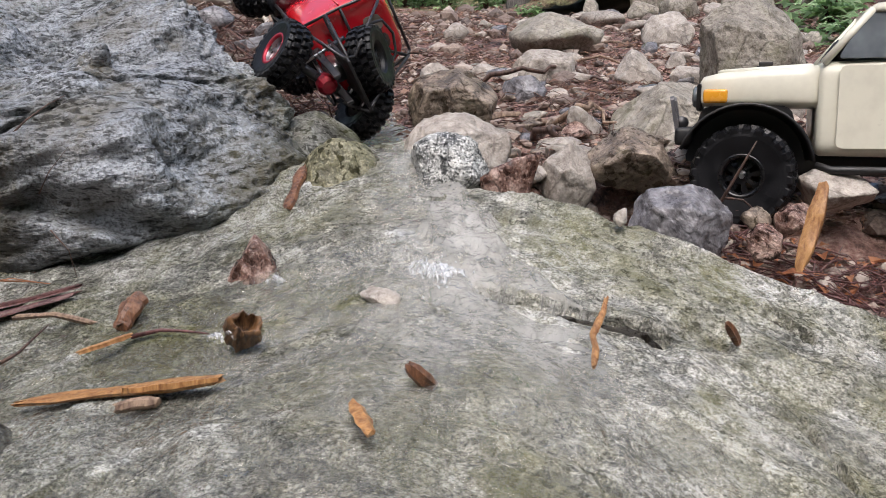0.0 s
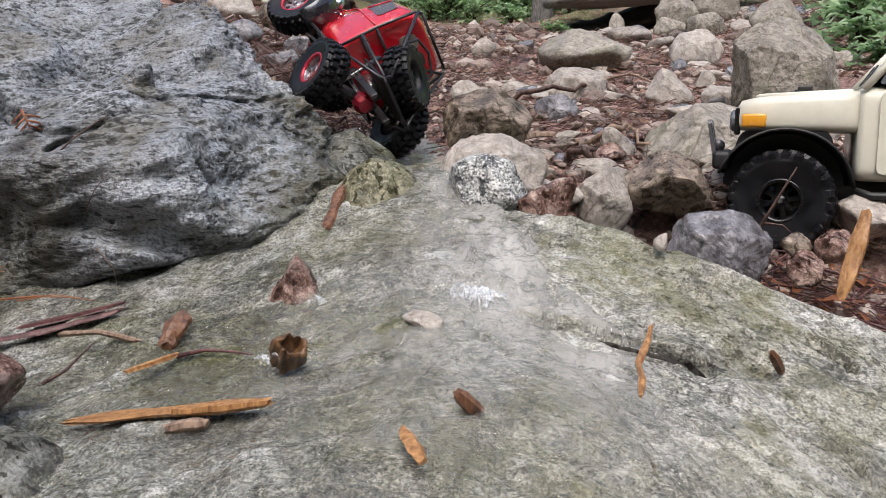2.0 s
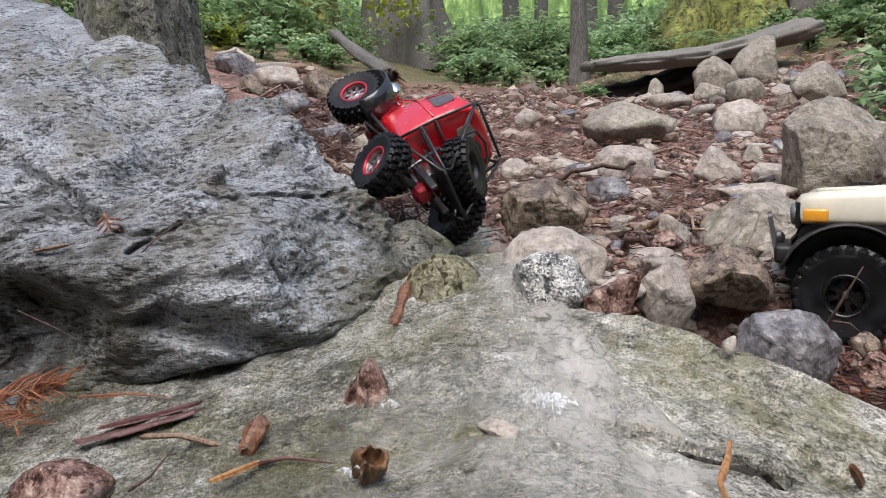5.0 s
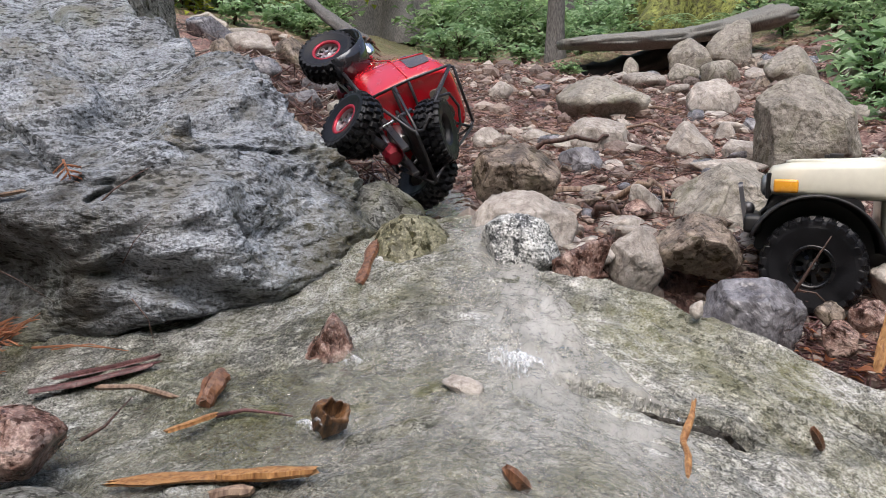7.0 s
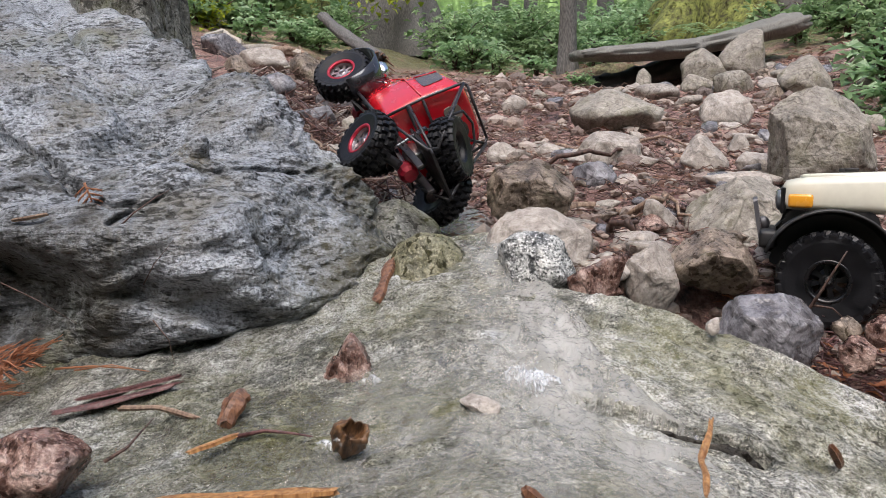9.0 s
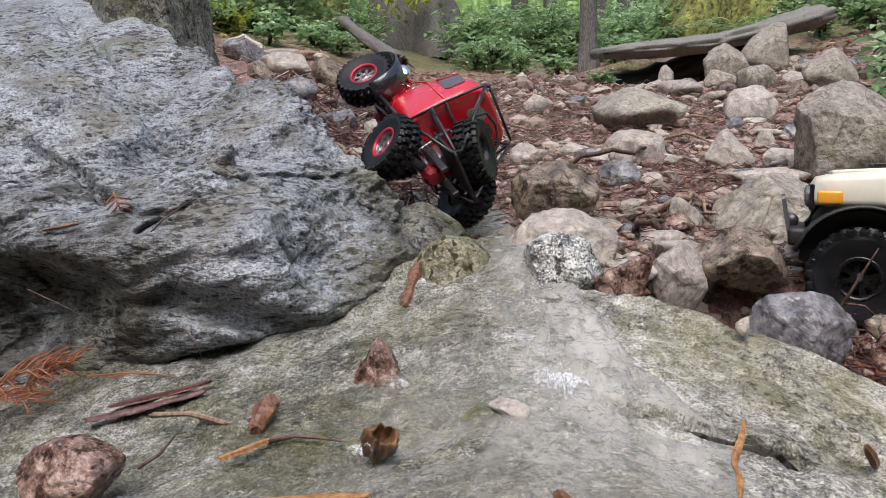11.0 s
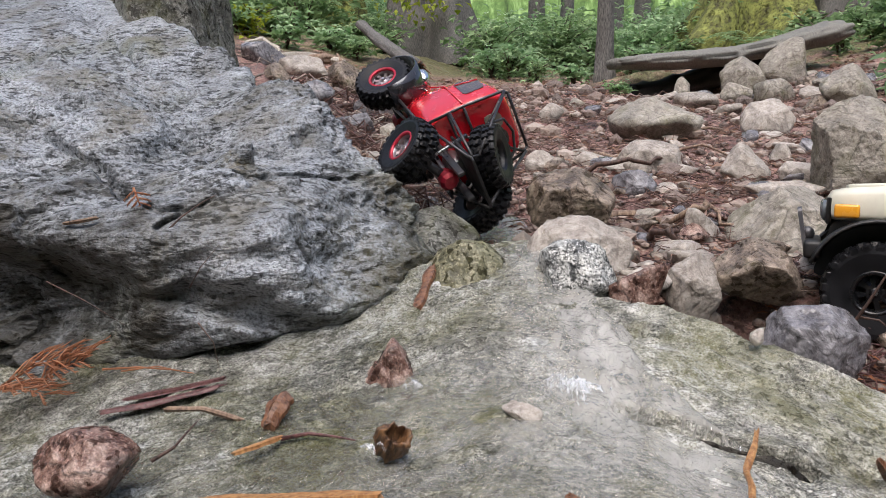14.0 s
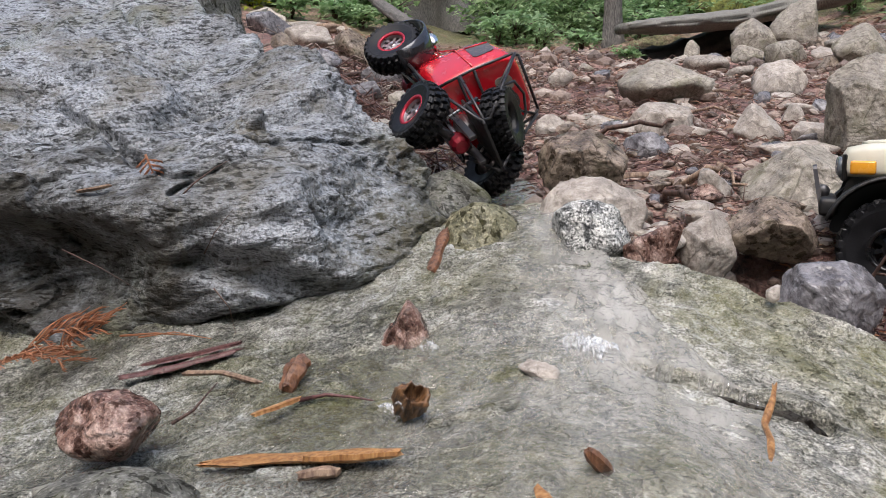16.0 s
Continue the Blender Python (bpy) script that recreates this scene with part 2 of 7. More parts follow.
def granite_material(name, algae_and_shade):
    """Wet blue-grey granite: pale ground, short pits along the grain with painted-in shade, brown and green stains."""
    n = Nodes(name)
    flat = n.coords()
    w = n.coords((0.62, 1.0, 1.9), (0, 0.16, 0))
    broad = n.noise(5, 6, flat, 0.65, 0.6)
    mottle = n.noise(40, 6, w, 0.68, 0.3)
    fine = n.noise(210, 3, flat, 0.62)
    color = n.ramp(broad, [(0.35, (0.12, 0.126, 0.128)), (0.48, (0.225, 0.240, 0.260)), (0.62, (0.325, 0.347, 0.380))])
    color = n.mix(0.55, color, n.ramp(mottle, [(0.36, (0.10, 0.10, 0.10)), (0.50, (0.50, 0.50, 0.50)), (0.64, (0.66, 0.66, 0.66))]), "OVERLAY")
    color = n.mix(0.7, color, n.ramp(fine, [(0.38, (0.06, 0.06, 0.06)), (0.5, (0.5, 0.5, 0.5)), (0.62, (0.74, 0.74, 0.74))]), "OVERLAY")
    stain = n.ramp(n.noise(7, 6, flat, 0.65, 0.8), [(0.50, 0.0), (0.64, 1.0)])
    color = n.mix(n.maths("MULTIPLY", stain, 0.6), color, (0.13, 0.115, 0.08))
    moss = n.ramp(n.noise(3.1, 7, n.coords((1, 1, 1), (0.4, 0.9, 0.2)), 0.7, 0.5), [(0.54, 0.0), (0.68, 1.0)])
    color = n.mix(n.maths("MULTIPLY", moss, 0.4), color, (0.13, 0.14, 0.05))
    dash = n.noise(80, 3, w, 0.6, 0.3)
    pit = n.ramp(n.maths("ADD", dash, n.maths("MULTIPLY", n.maths("SUBTRACT", n.noise(7.5, 3, n.coords((1, 1, 1.8)), 0.5, 0.5), 0.5), 0.48)), [(0.37, 1.0), (0.455, 0.0)])
    # near-black in the pits paints the shade of their undersides
    color = n.mix(n.maths("MULTIPLY", n.maths("MULTIPLY", pit, n.ramp(n.noise(150, 3, flat, 0.6), [(0.36, 0.5), (0.56, 1.0)])), 0.78), color, (0.026, 0.026, 0.025))
    # algae stains that also paint shade into the hollow, foot and channel side
    for spot, reach, much in algae_and_shade:
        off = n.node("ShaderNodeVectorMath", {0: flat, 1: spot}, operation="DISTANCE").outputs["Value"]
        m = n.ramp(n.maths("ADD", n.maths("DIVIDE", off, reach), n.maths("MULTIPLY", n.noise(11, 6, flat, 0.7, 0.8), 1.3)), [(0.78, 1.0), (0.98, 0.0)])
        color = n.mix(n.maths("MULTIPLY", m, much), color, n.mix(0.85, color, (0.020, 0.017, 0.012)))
    # mossy tints; the low right one also holds the steep face's shade
    for spot, reach, tint in (((-0.525, 1.335, 0.375), 0.050, (0.13, 0.11, 0.035)), ((-0.50, 1.31, 0.345), 0.05, (0.15, 0.12, 0.06)), ((-0.19, 1.28, 0.20), 0.22, (0.065, 0.058, 0.025)), ((-0.27, 1.42, 0.33), 0.08, (0.10, 0.085, 0.05))):
        off = n.node("ShaderNodeVectorMath", {0: flat, 1: spot}, operation="DISTANCE").outputs["Value"]
        m = n.ramp(n.maths("ADD", n.maths("DIVIDE", off, reach * 2), n.maths("MULTIPLY", n.noise(55, 6, flat, 0.75, 0.4), 1.1)), [(0.62, 1.0), (0.98, 0.0)])
        color = n.mix(n.maths("MULTIPLY", m, 0.75), color, tint)
    h = n.bump(mottle, 0.55, 0.010)
    h = n.bump(dash, 1.0, 0.007, h)
    h = n.bump(pit, -0.7, 0.004, h)
    h = n.bump(fine, 0.9, 0.003, h)
    return n.done(color, n.mix(pit, n.ramp(broad, [(0.38, 0.55), (0.62, 0.30)]), (0.9, 0.9, 0.9)), h, Specular_IOR_Level=n.ramp(pit, [(0.0, 0.45), (1.0, 0.03)]))


M_BOULDER = granite_material("wet_grey_granite", algae_and_shade=(((-0.80, 1.13, 0.14), 0.68, 0.97), ((-0.56, 1.12, 0.10), 0.22, 0.7), ((-0.20, 1.28, 0.2), 0.18, 0.8), ((-0.24, 1.36, 0.27), 0.22, 0.85), ((-0.38, 1.15, 0.13), 0.20, 0.35), ((-0.525, 1.335, 0.37), 0.10, 0.6), ((-0.66, 1.24, 0.32), 0.08, 0.7)))
def slab_material():
    """Wet foliated granite: grey-green salt and pepper, with short streaks that bend round the dome."""
    n = Nodes("wet_foliated_granite")
    flat = n.coords()
    x, y, z = (n.node("ShaderNodeSeparateXYZ", {0: flat}).outputs[i] for i in range(3))
    bow = n.maths("SQRT", n.maths("ADD", n.maths("MULTIPLY", n.maths("ADD", x, 0.05), n.maths("ADD", x, 0.05)), 0.03))
    across = n.maths("ADD", y, n.maths("MULTIPLY", bow, 0.3))
    w = n.node("ShaderNodeCombineXYZ", {0: n.maths("MULTIPLY", x, 0.85), 1: across, 2: z}).outputs[0]
    broad = n.noise(5, 6, flat, 0.65, 0.6)
    streak = n.noise(70, 6, w, 0.7, 0.6)
    lines = n.noise(125, 5, w, 0.7, 0.6)
    fine = n.noise(300, 3, flat, 0.7)
    color = n.ramp(broad, [(0.36, (0.23, 0.222, 0.182)), (0.50, (0.385, 0.376, 0.338)), (0.62, (0.54, 0.532, 0.50))])
    color = n.mix(0.62, color, n.ramp(streak, [(0.36, (0.12, 0.12, 0.12)), (0.5, (0.5, 0.5, 0.5)), (0.64, (0.85, 0.85, 0.85))]), "OVERLAY")
    color = n.mix(0.55, color, n.ramp(fine, [(0.38, (0.08, 0.08, 0.08)), (0.5, (0.5, 0.5, 0.5)), (0.62, (0.92, 0.92, 0.92))]), "OVERLAY")
    patch = n.noise(24, 5, w, 0.62, 0.5)
    color = n.mix(0.58, color, n.ramp(patch, [(0.36, (0.14, 0.15, 0.13)), (0.5, (0.5, 0.5, 0.5)), (0.62, (0.80, 0.80, 0.80))]), "OVERLAY")
    moss = n.ramp(n.noise(7, 7, flat, 0.72, 0.6), [(0.46, 0.0), (0.62, 1.0)])
    color = n.mix(n.maths("MULTIPLY", moss, 0.72), color, n.mix(0.6, color, (0.23, 0.22, 0.08)))
    for spot, reach in (((-0.09, 0.96, 0.1), 0.13), ((-0.06, 0.80, 0.08), 0.12), ((0.15, 1.06, 0.15), 0.10), ((0.10, 0.62, 0.05), 0.12), ((-0.30, 0.90, 0.07), 0.16), ((0.33, 1.02, 0.09), 0.09)):
        off = n.node("ShaderNodeVectorMath", {0: flat, 1: spot}, operation="DISTANCE").outputs["Value"]
        m = n.ramp(n.maths("ADD", n.maths("DIVIDE", off, reach * 2), n.maths("MULTIPLY", n.noise(45, 6, w, 0.75, 0.4), 0.95)), [(0.50, 1.0), (0.80, 0.0)])
        color = n.mix(n.maths("MULTIPLY", m, 0.6), color, (0.155, 0.15, 0.035))
    thin = n.ramp(n.maths("ADD", lines, n.maths("MULTIPLY", n.maths("SUBTRACT", n.noise(9, 3, flat, 0.5, 0.4), 0.5), 0.4)), [(0.39, 1.0), (0.435, 0.0)])
    color = n.mix(n.maths("MULTIPLY", thin, 0.6), color, (0.035, 0.036, 0.030))
    gloss = n.ramp(n.noise(14, 4, flat), [(0.35, 0.14), (0.65, 0.40)])
    soak = n.ramp(n.maths("ADD", n.maths("MULTIPLY", x, -1.6), n.noise(5, 6, flat, 0.65, 0.6)), [(0.62, 0.0), (0.95, 1.0)])
    color = n.mix(n.maths("MULTIPLY", soak, 0.85), color, n.mix(1.0, color, (0.80, 0.82, 0.83), "MULTIPLY"))
    ripple = n.noise(48, 4, n.coords((0.55, 1.5, 1), (0, 0, 0.45)), 0.6, 0.7)
    h = n.bump(n.maths("MULTIPLY", ripple, n.ramp(x, [(0.0, 1.0), (0.05, 0.35)])), 1.0, 0.05, n.bump(patch, 0.8, 0.015))
    h = n.bump(streak, 0.9, 0.009, h)
    h = n.bump(thin, -0.8, 0.005, h)
    h = n.bump(fine, 0.8, 0.0022, h)
    return n.done(color, n.mix(thin, n.mix(soak, gloss, (0.16, 0.16, 0.16)), (0.9, 0.9, 0.9)), h, Specular_IOR_Level=n.ramp(thin, [(0.0, 0.5), (1.0, 0.05)]))


M_SLAB = slab_material()
M_LEDGE = stone_material("mossy_yellow_ledge", (0.07, 0.066, 0.034), (0.165, 0.155, 0.09), (0.30, 0.28, 0.19), 60, (0.3, 0.6), speckle=0.4, pits=0.8, moss=0.7, bump=0.9)
M_PALE = stone_material("pale_beige_stone", (0.17, 0.14, 0.118), (0.345, 0.305, 0.268), (0.52, 0.475, 0.43), 85, (0.45, 0.85), speckle=0.12, vary=0.35, pits=0.3, stain=0.35, bump=0.45)
M_GREY = stone_material("grey_brown_stone", (0.13, 0.115, 0.095), (0.28, 0.25, 0.212), (0.435, 0.40, 0.345), 85, (0.45, 0.85), moss=0.45, speckle=0.15, vary=0.25, pits=0.35, stain=0.3, bump=0.45)
M_DARK = stone_material("wet_dark_stone", (0.085, 0.08, 0.086), (0.17, 0.163, 0.175), (0.285, 0.277, 0.295), 70, (0.14, 0.38), stain=0.3, speckle=0.1, pits=0.35, bump=0.35)
M_RED = stone_material("wet_reddish_stone", (0.04, 0.02, 0.016), (0.165, 0.09, 0.07), (0.40, 0.29, 0.245), 60, (0.15, 0.42), speckle=0.3, pits=0.7, bump=0.9)
M_SPECK = stone_material("black_and_white_granite", (0.05, 0.055, 0.06), (0.33, 0.335, 0.32), (0.66, 0.66, 0.63), 75, (0.3, 0.6), speckle=0.8, pits=0.8, stain=0.1)
M_BROWN = stone_material("brown_muddy_stone", (0.06, 0.045, 0.034), (0.17, 0.13, 0.10), (0.34, 0.275, 0.22), 60, (0.3, 0.7), moss=0.3, speckle=0.2, pits=0.6, stain=0.45, bump=0.6)


M_MOSSROCK = stone_material("mossy_dark_rock", (0.035, 0.034, 0.028), (0.12, 0.118, 0.10), (0.26, 0.26, 0.24), 60, (0.5, 0.85), moss=0.6, pits=0.7, stain=0.3, bump=1.0)


def soil_material():
    n = Nodes("red_brown_forest_soil")
    w = n.coords()
    a, b, c = n.noise(5, 6, w, 0.65, 0.5), n.noise(60, 5, w, 0.7), n.noise(240, 3, w, 0.6)
    color = n.ramp(n.maths("ADD", n.maths("MULTIPLY", a, 0.5), n.maths("MULTIPLY", b, 0.5)), [(0.38, (0.035, 0.018, 0.014)), (0.5, (0.29, 0.157, 0.132)), (0.62, (0.58, 0.42, 0.35))])
    color = n.mix(n.maths("MULTIPLY", n.ramp(c, [(0.6, 0.0), (0.68, 1.0)]), 0.5), color, (0.33, 0.25, 0.19))
    y = n.node("ShaderNodeSeparateXYZ", {0: w}).outputs[1]
    green = n.ramp(n.maths("ADD", n.maths("MULTIPLY", y, 0.073), n.maths("MULTIPLY", n.noise(2.5, 6, w, 0.7, 0.6), 0.9)), [(0.86, 0.0), (1.06, 1.0)])
    color = n.mix(n.maths("MULTIPLY", green, 0.8), color, n.ramp(b, [(0.35, (0.03, 0.04, 0.012)), (0.6, (0.17, 0.19, 0.06))]))
    h = n.bump(b, 1.0, 0.012)
    return n.done(color, n.ramp(a, [(0.4, 0.45), (0.6, 0.9)]), n.bump(c, 0.8, 0.004, h))


def wood_material(name, dark, light, rough=0.6, wet=0.0):
    n = Nodes(name)
    w = n.coords((1, 1, 1))
    s = n.noise(30, 5, n.coords((6, 6, 1)), 0.6, 0.3)
    b = n.noise(35, 3, w)
    color = n.mix(n.maths("MULTIPLY", b, 0.5), n.ramp(s, [(0.35, dark), (0.62, light)]), tuple(c * 0.5 for c in dark))
    return n.done(color, rough, n.bump(s, 0.7, 0.003))


def plain_material(name, color, rough=0.5, metal=0.0, grime=0.15, coat=0.0, scale=60):
    n = Nodes(name)
    d = n.noise(scale, 4, n.coords())
    col = n.mix(n.maths("MULTIPLY", n.ramp(d, [(0.45, 0.0), (0.7, 1.0)]), grime), color, (0.12, 0.09, 0.07))
    r = n.ramp(d, [(0.3, max(rough - 0.08, 0.03)), (0.75, min(rough + 0.2, 1.0))])
    return n.done(col, r, None, Metallic=metal, Coat_Weight=coat, Coat_Roughness=0.06)


def leaf_material(name, a, b):
    n = Nodes(name)
    r = n.node("ShaderNodeNewGeometry").outputs["Random Per Island"]
    color = n.ramp(r, [(0.0, a), (0.6, tuple((x + y) / 2 for x, y in zip(a, b))), (1.0, b)])
    n.done(color, 0.45, None)
    t = n.node("ShaderNodeBsdfTranslucent", {"Color": color})
    m = n.node("ShaderNodeMixShader", {0: 0.5, 1: n.bsdf.outputs[0], 2: t.outputs[0]})
    n.tree.links.new(m.outputs[0], n.out.inputs[0])
    return n.mat


def water_material():
    n = Nodes("running_water")
    w = n.coords((1.35, 0.75, 1), (0, 0, -0.12))
    a, b = n.noise(24, 4, w, 0.6, 0.5), n.noise(70, 3, n.coords(), 0.6, 0.6)
    h = n.bump(b, 0.6, 0.006, n.bump(a, 1.0, 0.022))
    n.tree.nodes.remove(n.bsdf)
    clear = n.node("ShaderNodeBsdfTransparent", {"Color": (0.9, 0.9, 0.87, 1)})
    gloss = n.node("ShaderNodeBsdfGlossy", {"Color": (1, 1, 1, 1), "Roughness": 0.12, "Normal": h})
    milky = n.node("ShaderNodeBsdfDiffuse", {"Color": (0.45, 0.438, 0.41, 1), "Normal": h})
    f = n.node("ShaderNodeFresnel", {"IOR": 1.33, "Normal": h}).outputs[0]
    x, y, z = (n.node("ShaderNodeSeparateXYZ", {0: n.coords()}).outputs[i] for i in range(3))
    down = n.maths("SUBTRACT", 1.2, y)
    off = n.maths("ABSOLUTE", n.maths("SUBTRACT", x, n.maths("ADD", 0.02, n.maths("MULTIPLY", down, 0.22))))
    off = n.maths("DIVIDE", off, n.maths("ADD", 0.08, n.maths("MULTIPLY", n.maths("MAXIMUM", down, 0.0), 0.62)))
    veil = n.ramp(n.maths("ADD", n.maths("MULTIPLY", off, 0.5), n.maths("MULTIPLY", n.noise(7, 4, w, 0.55, 0.4), 0.6)), [(0.35, 1.0), (0.95, 0.10)])
    veil = n.maths("MULTIPLY", veil, n.ramp(n.maths("ADD", y, n.maths("MULTIPLY", n.noise(9, 4, w, 0.6, 0.4), 0.22)), [(0.80, 0.22), (0.98, 1.0)]))
    foam = n.maths("MULTIPLY", veil, n.ramp(n.noise(10, 4, w, 0.55, 0.5), [(0.30, 0.42), (0.50, 0.62), (0.72, 0.88)]))
    foam = n.maths("MULTIPLY", foam, n.ramp(n.noise(38, 5, w, 0.65, 0.6), [(0.34, 0.45), (0.50, 0.95), (0.66, 1.0)]))
    m = n.node("ShaderNodeMixShader", {0: foam, 1: clear.outputs[0], 2: milky.outputs[0]})
    m = n.node("ShaderNodeMixShader", {0: f, 1: m.outputs[0], 2: gloss.outputs[0]})
    n.tree.links.new(m.outputs[0], n.out.inputs[0])
    return n.mat


def foam_material():
    n = Nodes("white_spray")
    n.done((0.88, 0.90, 0.92), 0.15, None)
    clear = n.node("ShaderNodeBsdfTransparent", {"Color": (1, 1, 1, 1)})
    f = n.ramp(n.noise(90, 4, n.coords((1.4, 1.4, 0.6))), [(0.38, 0.06), (0.60, 0.52)])
    m = n.node("ShaderNodeMixShader", {0: f, 1: clear.outputs[0], 2: n.bsdf.outputs[0]})
    n.tree.links.new(m.outputs[0], n.out.inputs[0])
    return n.mat


M_FOAM = foam_material()
M_SOIL = soil_material()
M_WATER = water_material()
M_BARK = wood_material("grey_brown_bark", (0.05, 0.048, 0.045), (0.22, 0.205, 0.19), 0.85)
M_TWIG = wood_material("dark_twig", (0.03, 0.016, 0.012), (0.14, 0.08, 0.06), 0.6)
M_ROOT = wood_material("pale_root", (0.12, 0.07, 0.05), (0.38, 0.27, 0.19), 0.7)
M_CHIP = wood_material("fresh_orange_wood", (0.22, 0.09, 0.03), (0.55, 0.30, 0.12), 0.4)
M_BRUISED = wood_material("wet_brown_wood", (0.07, 0.028, 0.015), (0.26, 0.12, 0.06), 0.35)
M_PURPLE = wood_material("wet_purple_bark", (0.05, 0.018, 0.018), (0.17, 0.075, 0.07), 0.4)
M_LOG = wood_material("weathered_log", (0.10, 0.095, 0.085), (0.30, 0.29, 0.26), 0.8)
M_LEAF = leaf_material("fern_leaves", (0.09, 0.165, 0.055), (0.36, 0.49, 0.25))
M_BRIGHT = leaf_material("bright_green_leaves", (0.16, 0.29, 0.11), (0.46, 0.60, 0.37))
M_YELLOW = leaf_material("yellow_green_leaves", (0.18, 0.24, 0.02), (0.42, 0.46, 0.05))
M_MOSS = plain_material("moss", (0.10, 0.12, 0.03), 0.95, grime=0.5, scale=14)
M_FROND = leaf_material("dead_cedar_frond", (0.34, 0.13, 0.06), (0.56, 0.28, 0.16))

# ---- ground ----
def slab_height(x, y):
    """The worn granite slab: a low dome that falls to the left and towards the camera."""
    v = y - 0.75
    up = np.maximum(v, 0)
    z = 0.07 + np.where(v > 0, 0.041 * v, 0.12 * v) + 0.45 * np.minimum(up, 0.55) ** 2
    right = np.clip(x, 0, 0.7)
    z = z - 0.09 * right - 0.25 * right ** 2 + 0.468 * right * np.clip(v, -0.2, 0.5)
    z = z - 0.155 * np.logaddexp(0, (-x - 0.08) * 25) / 25
    crest = 1.17 - 0.42 * (x - 0.1)
    z = z - 1.3 * np.maximum(0, y - crest) * step(0.02, 0.1, x)
    return z


def near_line(x, y, points):
    d = np.full(np.shape(x), 9.0)
    for (ax, ay), (bx, by) in zip(points, points[1:]):
        u = np.clip(((x - ax) * (bx - ax) + (y - ay) * (by - ay)) / ((bx - ax) ** 2 + (by - ay) ** 2), 0, 1)
        d = np.minimum(d, np.hypot(x - ax - u * (bx - ax), y - ay - u * (by - ay)))
    return d


CRACK = [(0.050, 0.978), (0.108, 0.955), (0.143, 0.940), (0.186, 0.928), (0.228, 0.914), (0.246, 0.898)]


def crack(x, y):
    wob = 0.007 * fbm(np.stack([x, y, 0 * x], -1) * 30, 2, 5)
    return 0.06 * step(0.0075, 0.003, near_line(x + wob, y + wob, CRACK)) * step(0.05, 0.13, x)


SECOND = [(0.372, 1.000), (0.392, 0.988), (0.408, 0.976), (0.418, 0.955)]
THIRD = [(0.352, 0.850), (0.366, 0.815), (0.376, 0.760), (0.380, 0.72)]


def ledge(x, y):
    """The low broken step below each crack: deepest at the crack, running out towards the camera."""
    wob = 0.006 * fbm(np.stack([x, y, 0 * x], -1) * 26, 3, 5)
    drop = 0 * x
    for line, deep, run in ((CRACK, 0.013, 0.045), (SECOND, 0.008, 0.03), (THIRD, 0.006, 0.02)):
        d = near_line(x + wob, y + wob, line)
        xs, ys = np.array([p[0] for p in line]), np.array([p[1] for p in line])
        below = y + wob < np.interp(x + wob, xs, ys)
        ends = step(xs[0] - 0.01, xs[0] + 0.08, x) * step(xs[-1] + 0.02, xs[-1] - 0.005, x)
        drop = drop + ends * below * (deep * np.exp(-d / run) + 0.045 * step(0.012, 0.005, d))
    return drop + 0.016 * np.exp(-((x - 0.313) / 0.024) ** 2 - ((y - 0.918) / 0.020) ** 2)


def slab_relief(x, y):
    z = slab_height(x, y) - ledge(x, y)
    p = np.stack([x, y, 0 * x], -1)
    rim = np.maximum(np.maximum(-x - 1.15, x - 0.85), -y - 0.15) + 0.12 * fbm(p * 3, 3, 13)
    z = z - 0.5 * step(0.0, 0.35, rim)
    turned = np.stack([x * 0.7, y + 0.55 * np.sqrt((x + 0.05) ** 2 + 0.03), 0 * x], -1)
    z = z + 0.010 * fbm(p * 5, 3, 3) + 0.0055 * fbm(turned * np.array((14, 30, 1)), 3, 8) + 0.0026 * ridge(turned * np.array((36, 64, 1)), 3, 21) + 0.004 * ridge(p * 16, 3, 33) * step(0.1, -0.35, x)
    z = z - crack(x, y)
    return z


def undercut(x, y):
    """How far the broken rock below each crack runs back under the upper lip."""
    wob = 0.006 * fbm(np.stack([x, y, 0 * x], -1) * 26, 3, 5)
    back = 0 * x
    for line in (CRACK, SECOND, THIRD):
        xs, ys = np.array([p[0] for p in line]), np.array([p[1] for p in line])
        below = y + wob < np.interp(x + wob, xs, ys)
        ends = step(xs[0] + 0.02, xs[0] + 0.08, x) * step(xs[-1] + 0.02, xs[-1] - 0.005, x)
        back = back + 0.036 * ends * below * step(0.013, 0.004, near_line(x + wob, y + wob, line))
    return back


xs = np.r_[np.linspace(-1.5, -0.75, 50)[:-1], np.linspace(-0.75, 0.6, 470), np.linspace(0.6, 1.2, 40)[1:]]
ys = np.r_[np.linspace(-0.5, 0.45, 60)[:-1], np.linspace(0.45, 1.45, 390)]
worn, quads = grid(xs, ys, slab_relief)
worn[:, 1] += undercut(worn[:, 0], worn[:, 1])
slab = tagged(part("rock_slab", mesh("rock_slab", worn, quads), M_SLAB), "wet speckled grey granite slab with a dark crack", "rock slab", kind="structure")


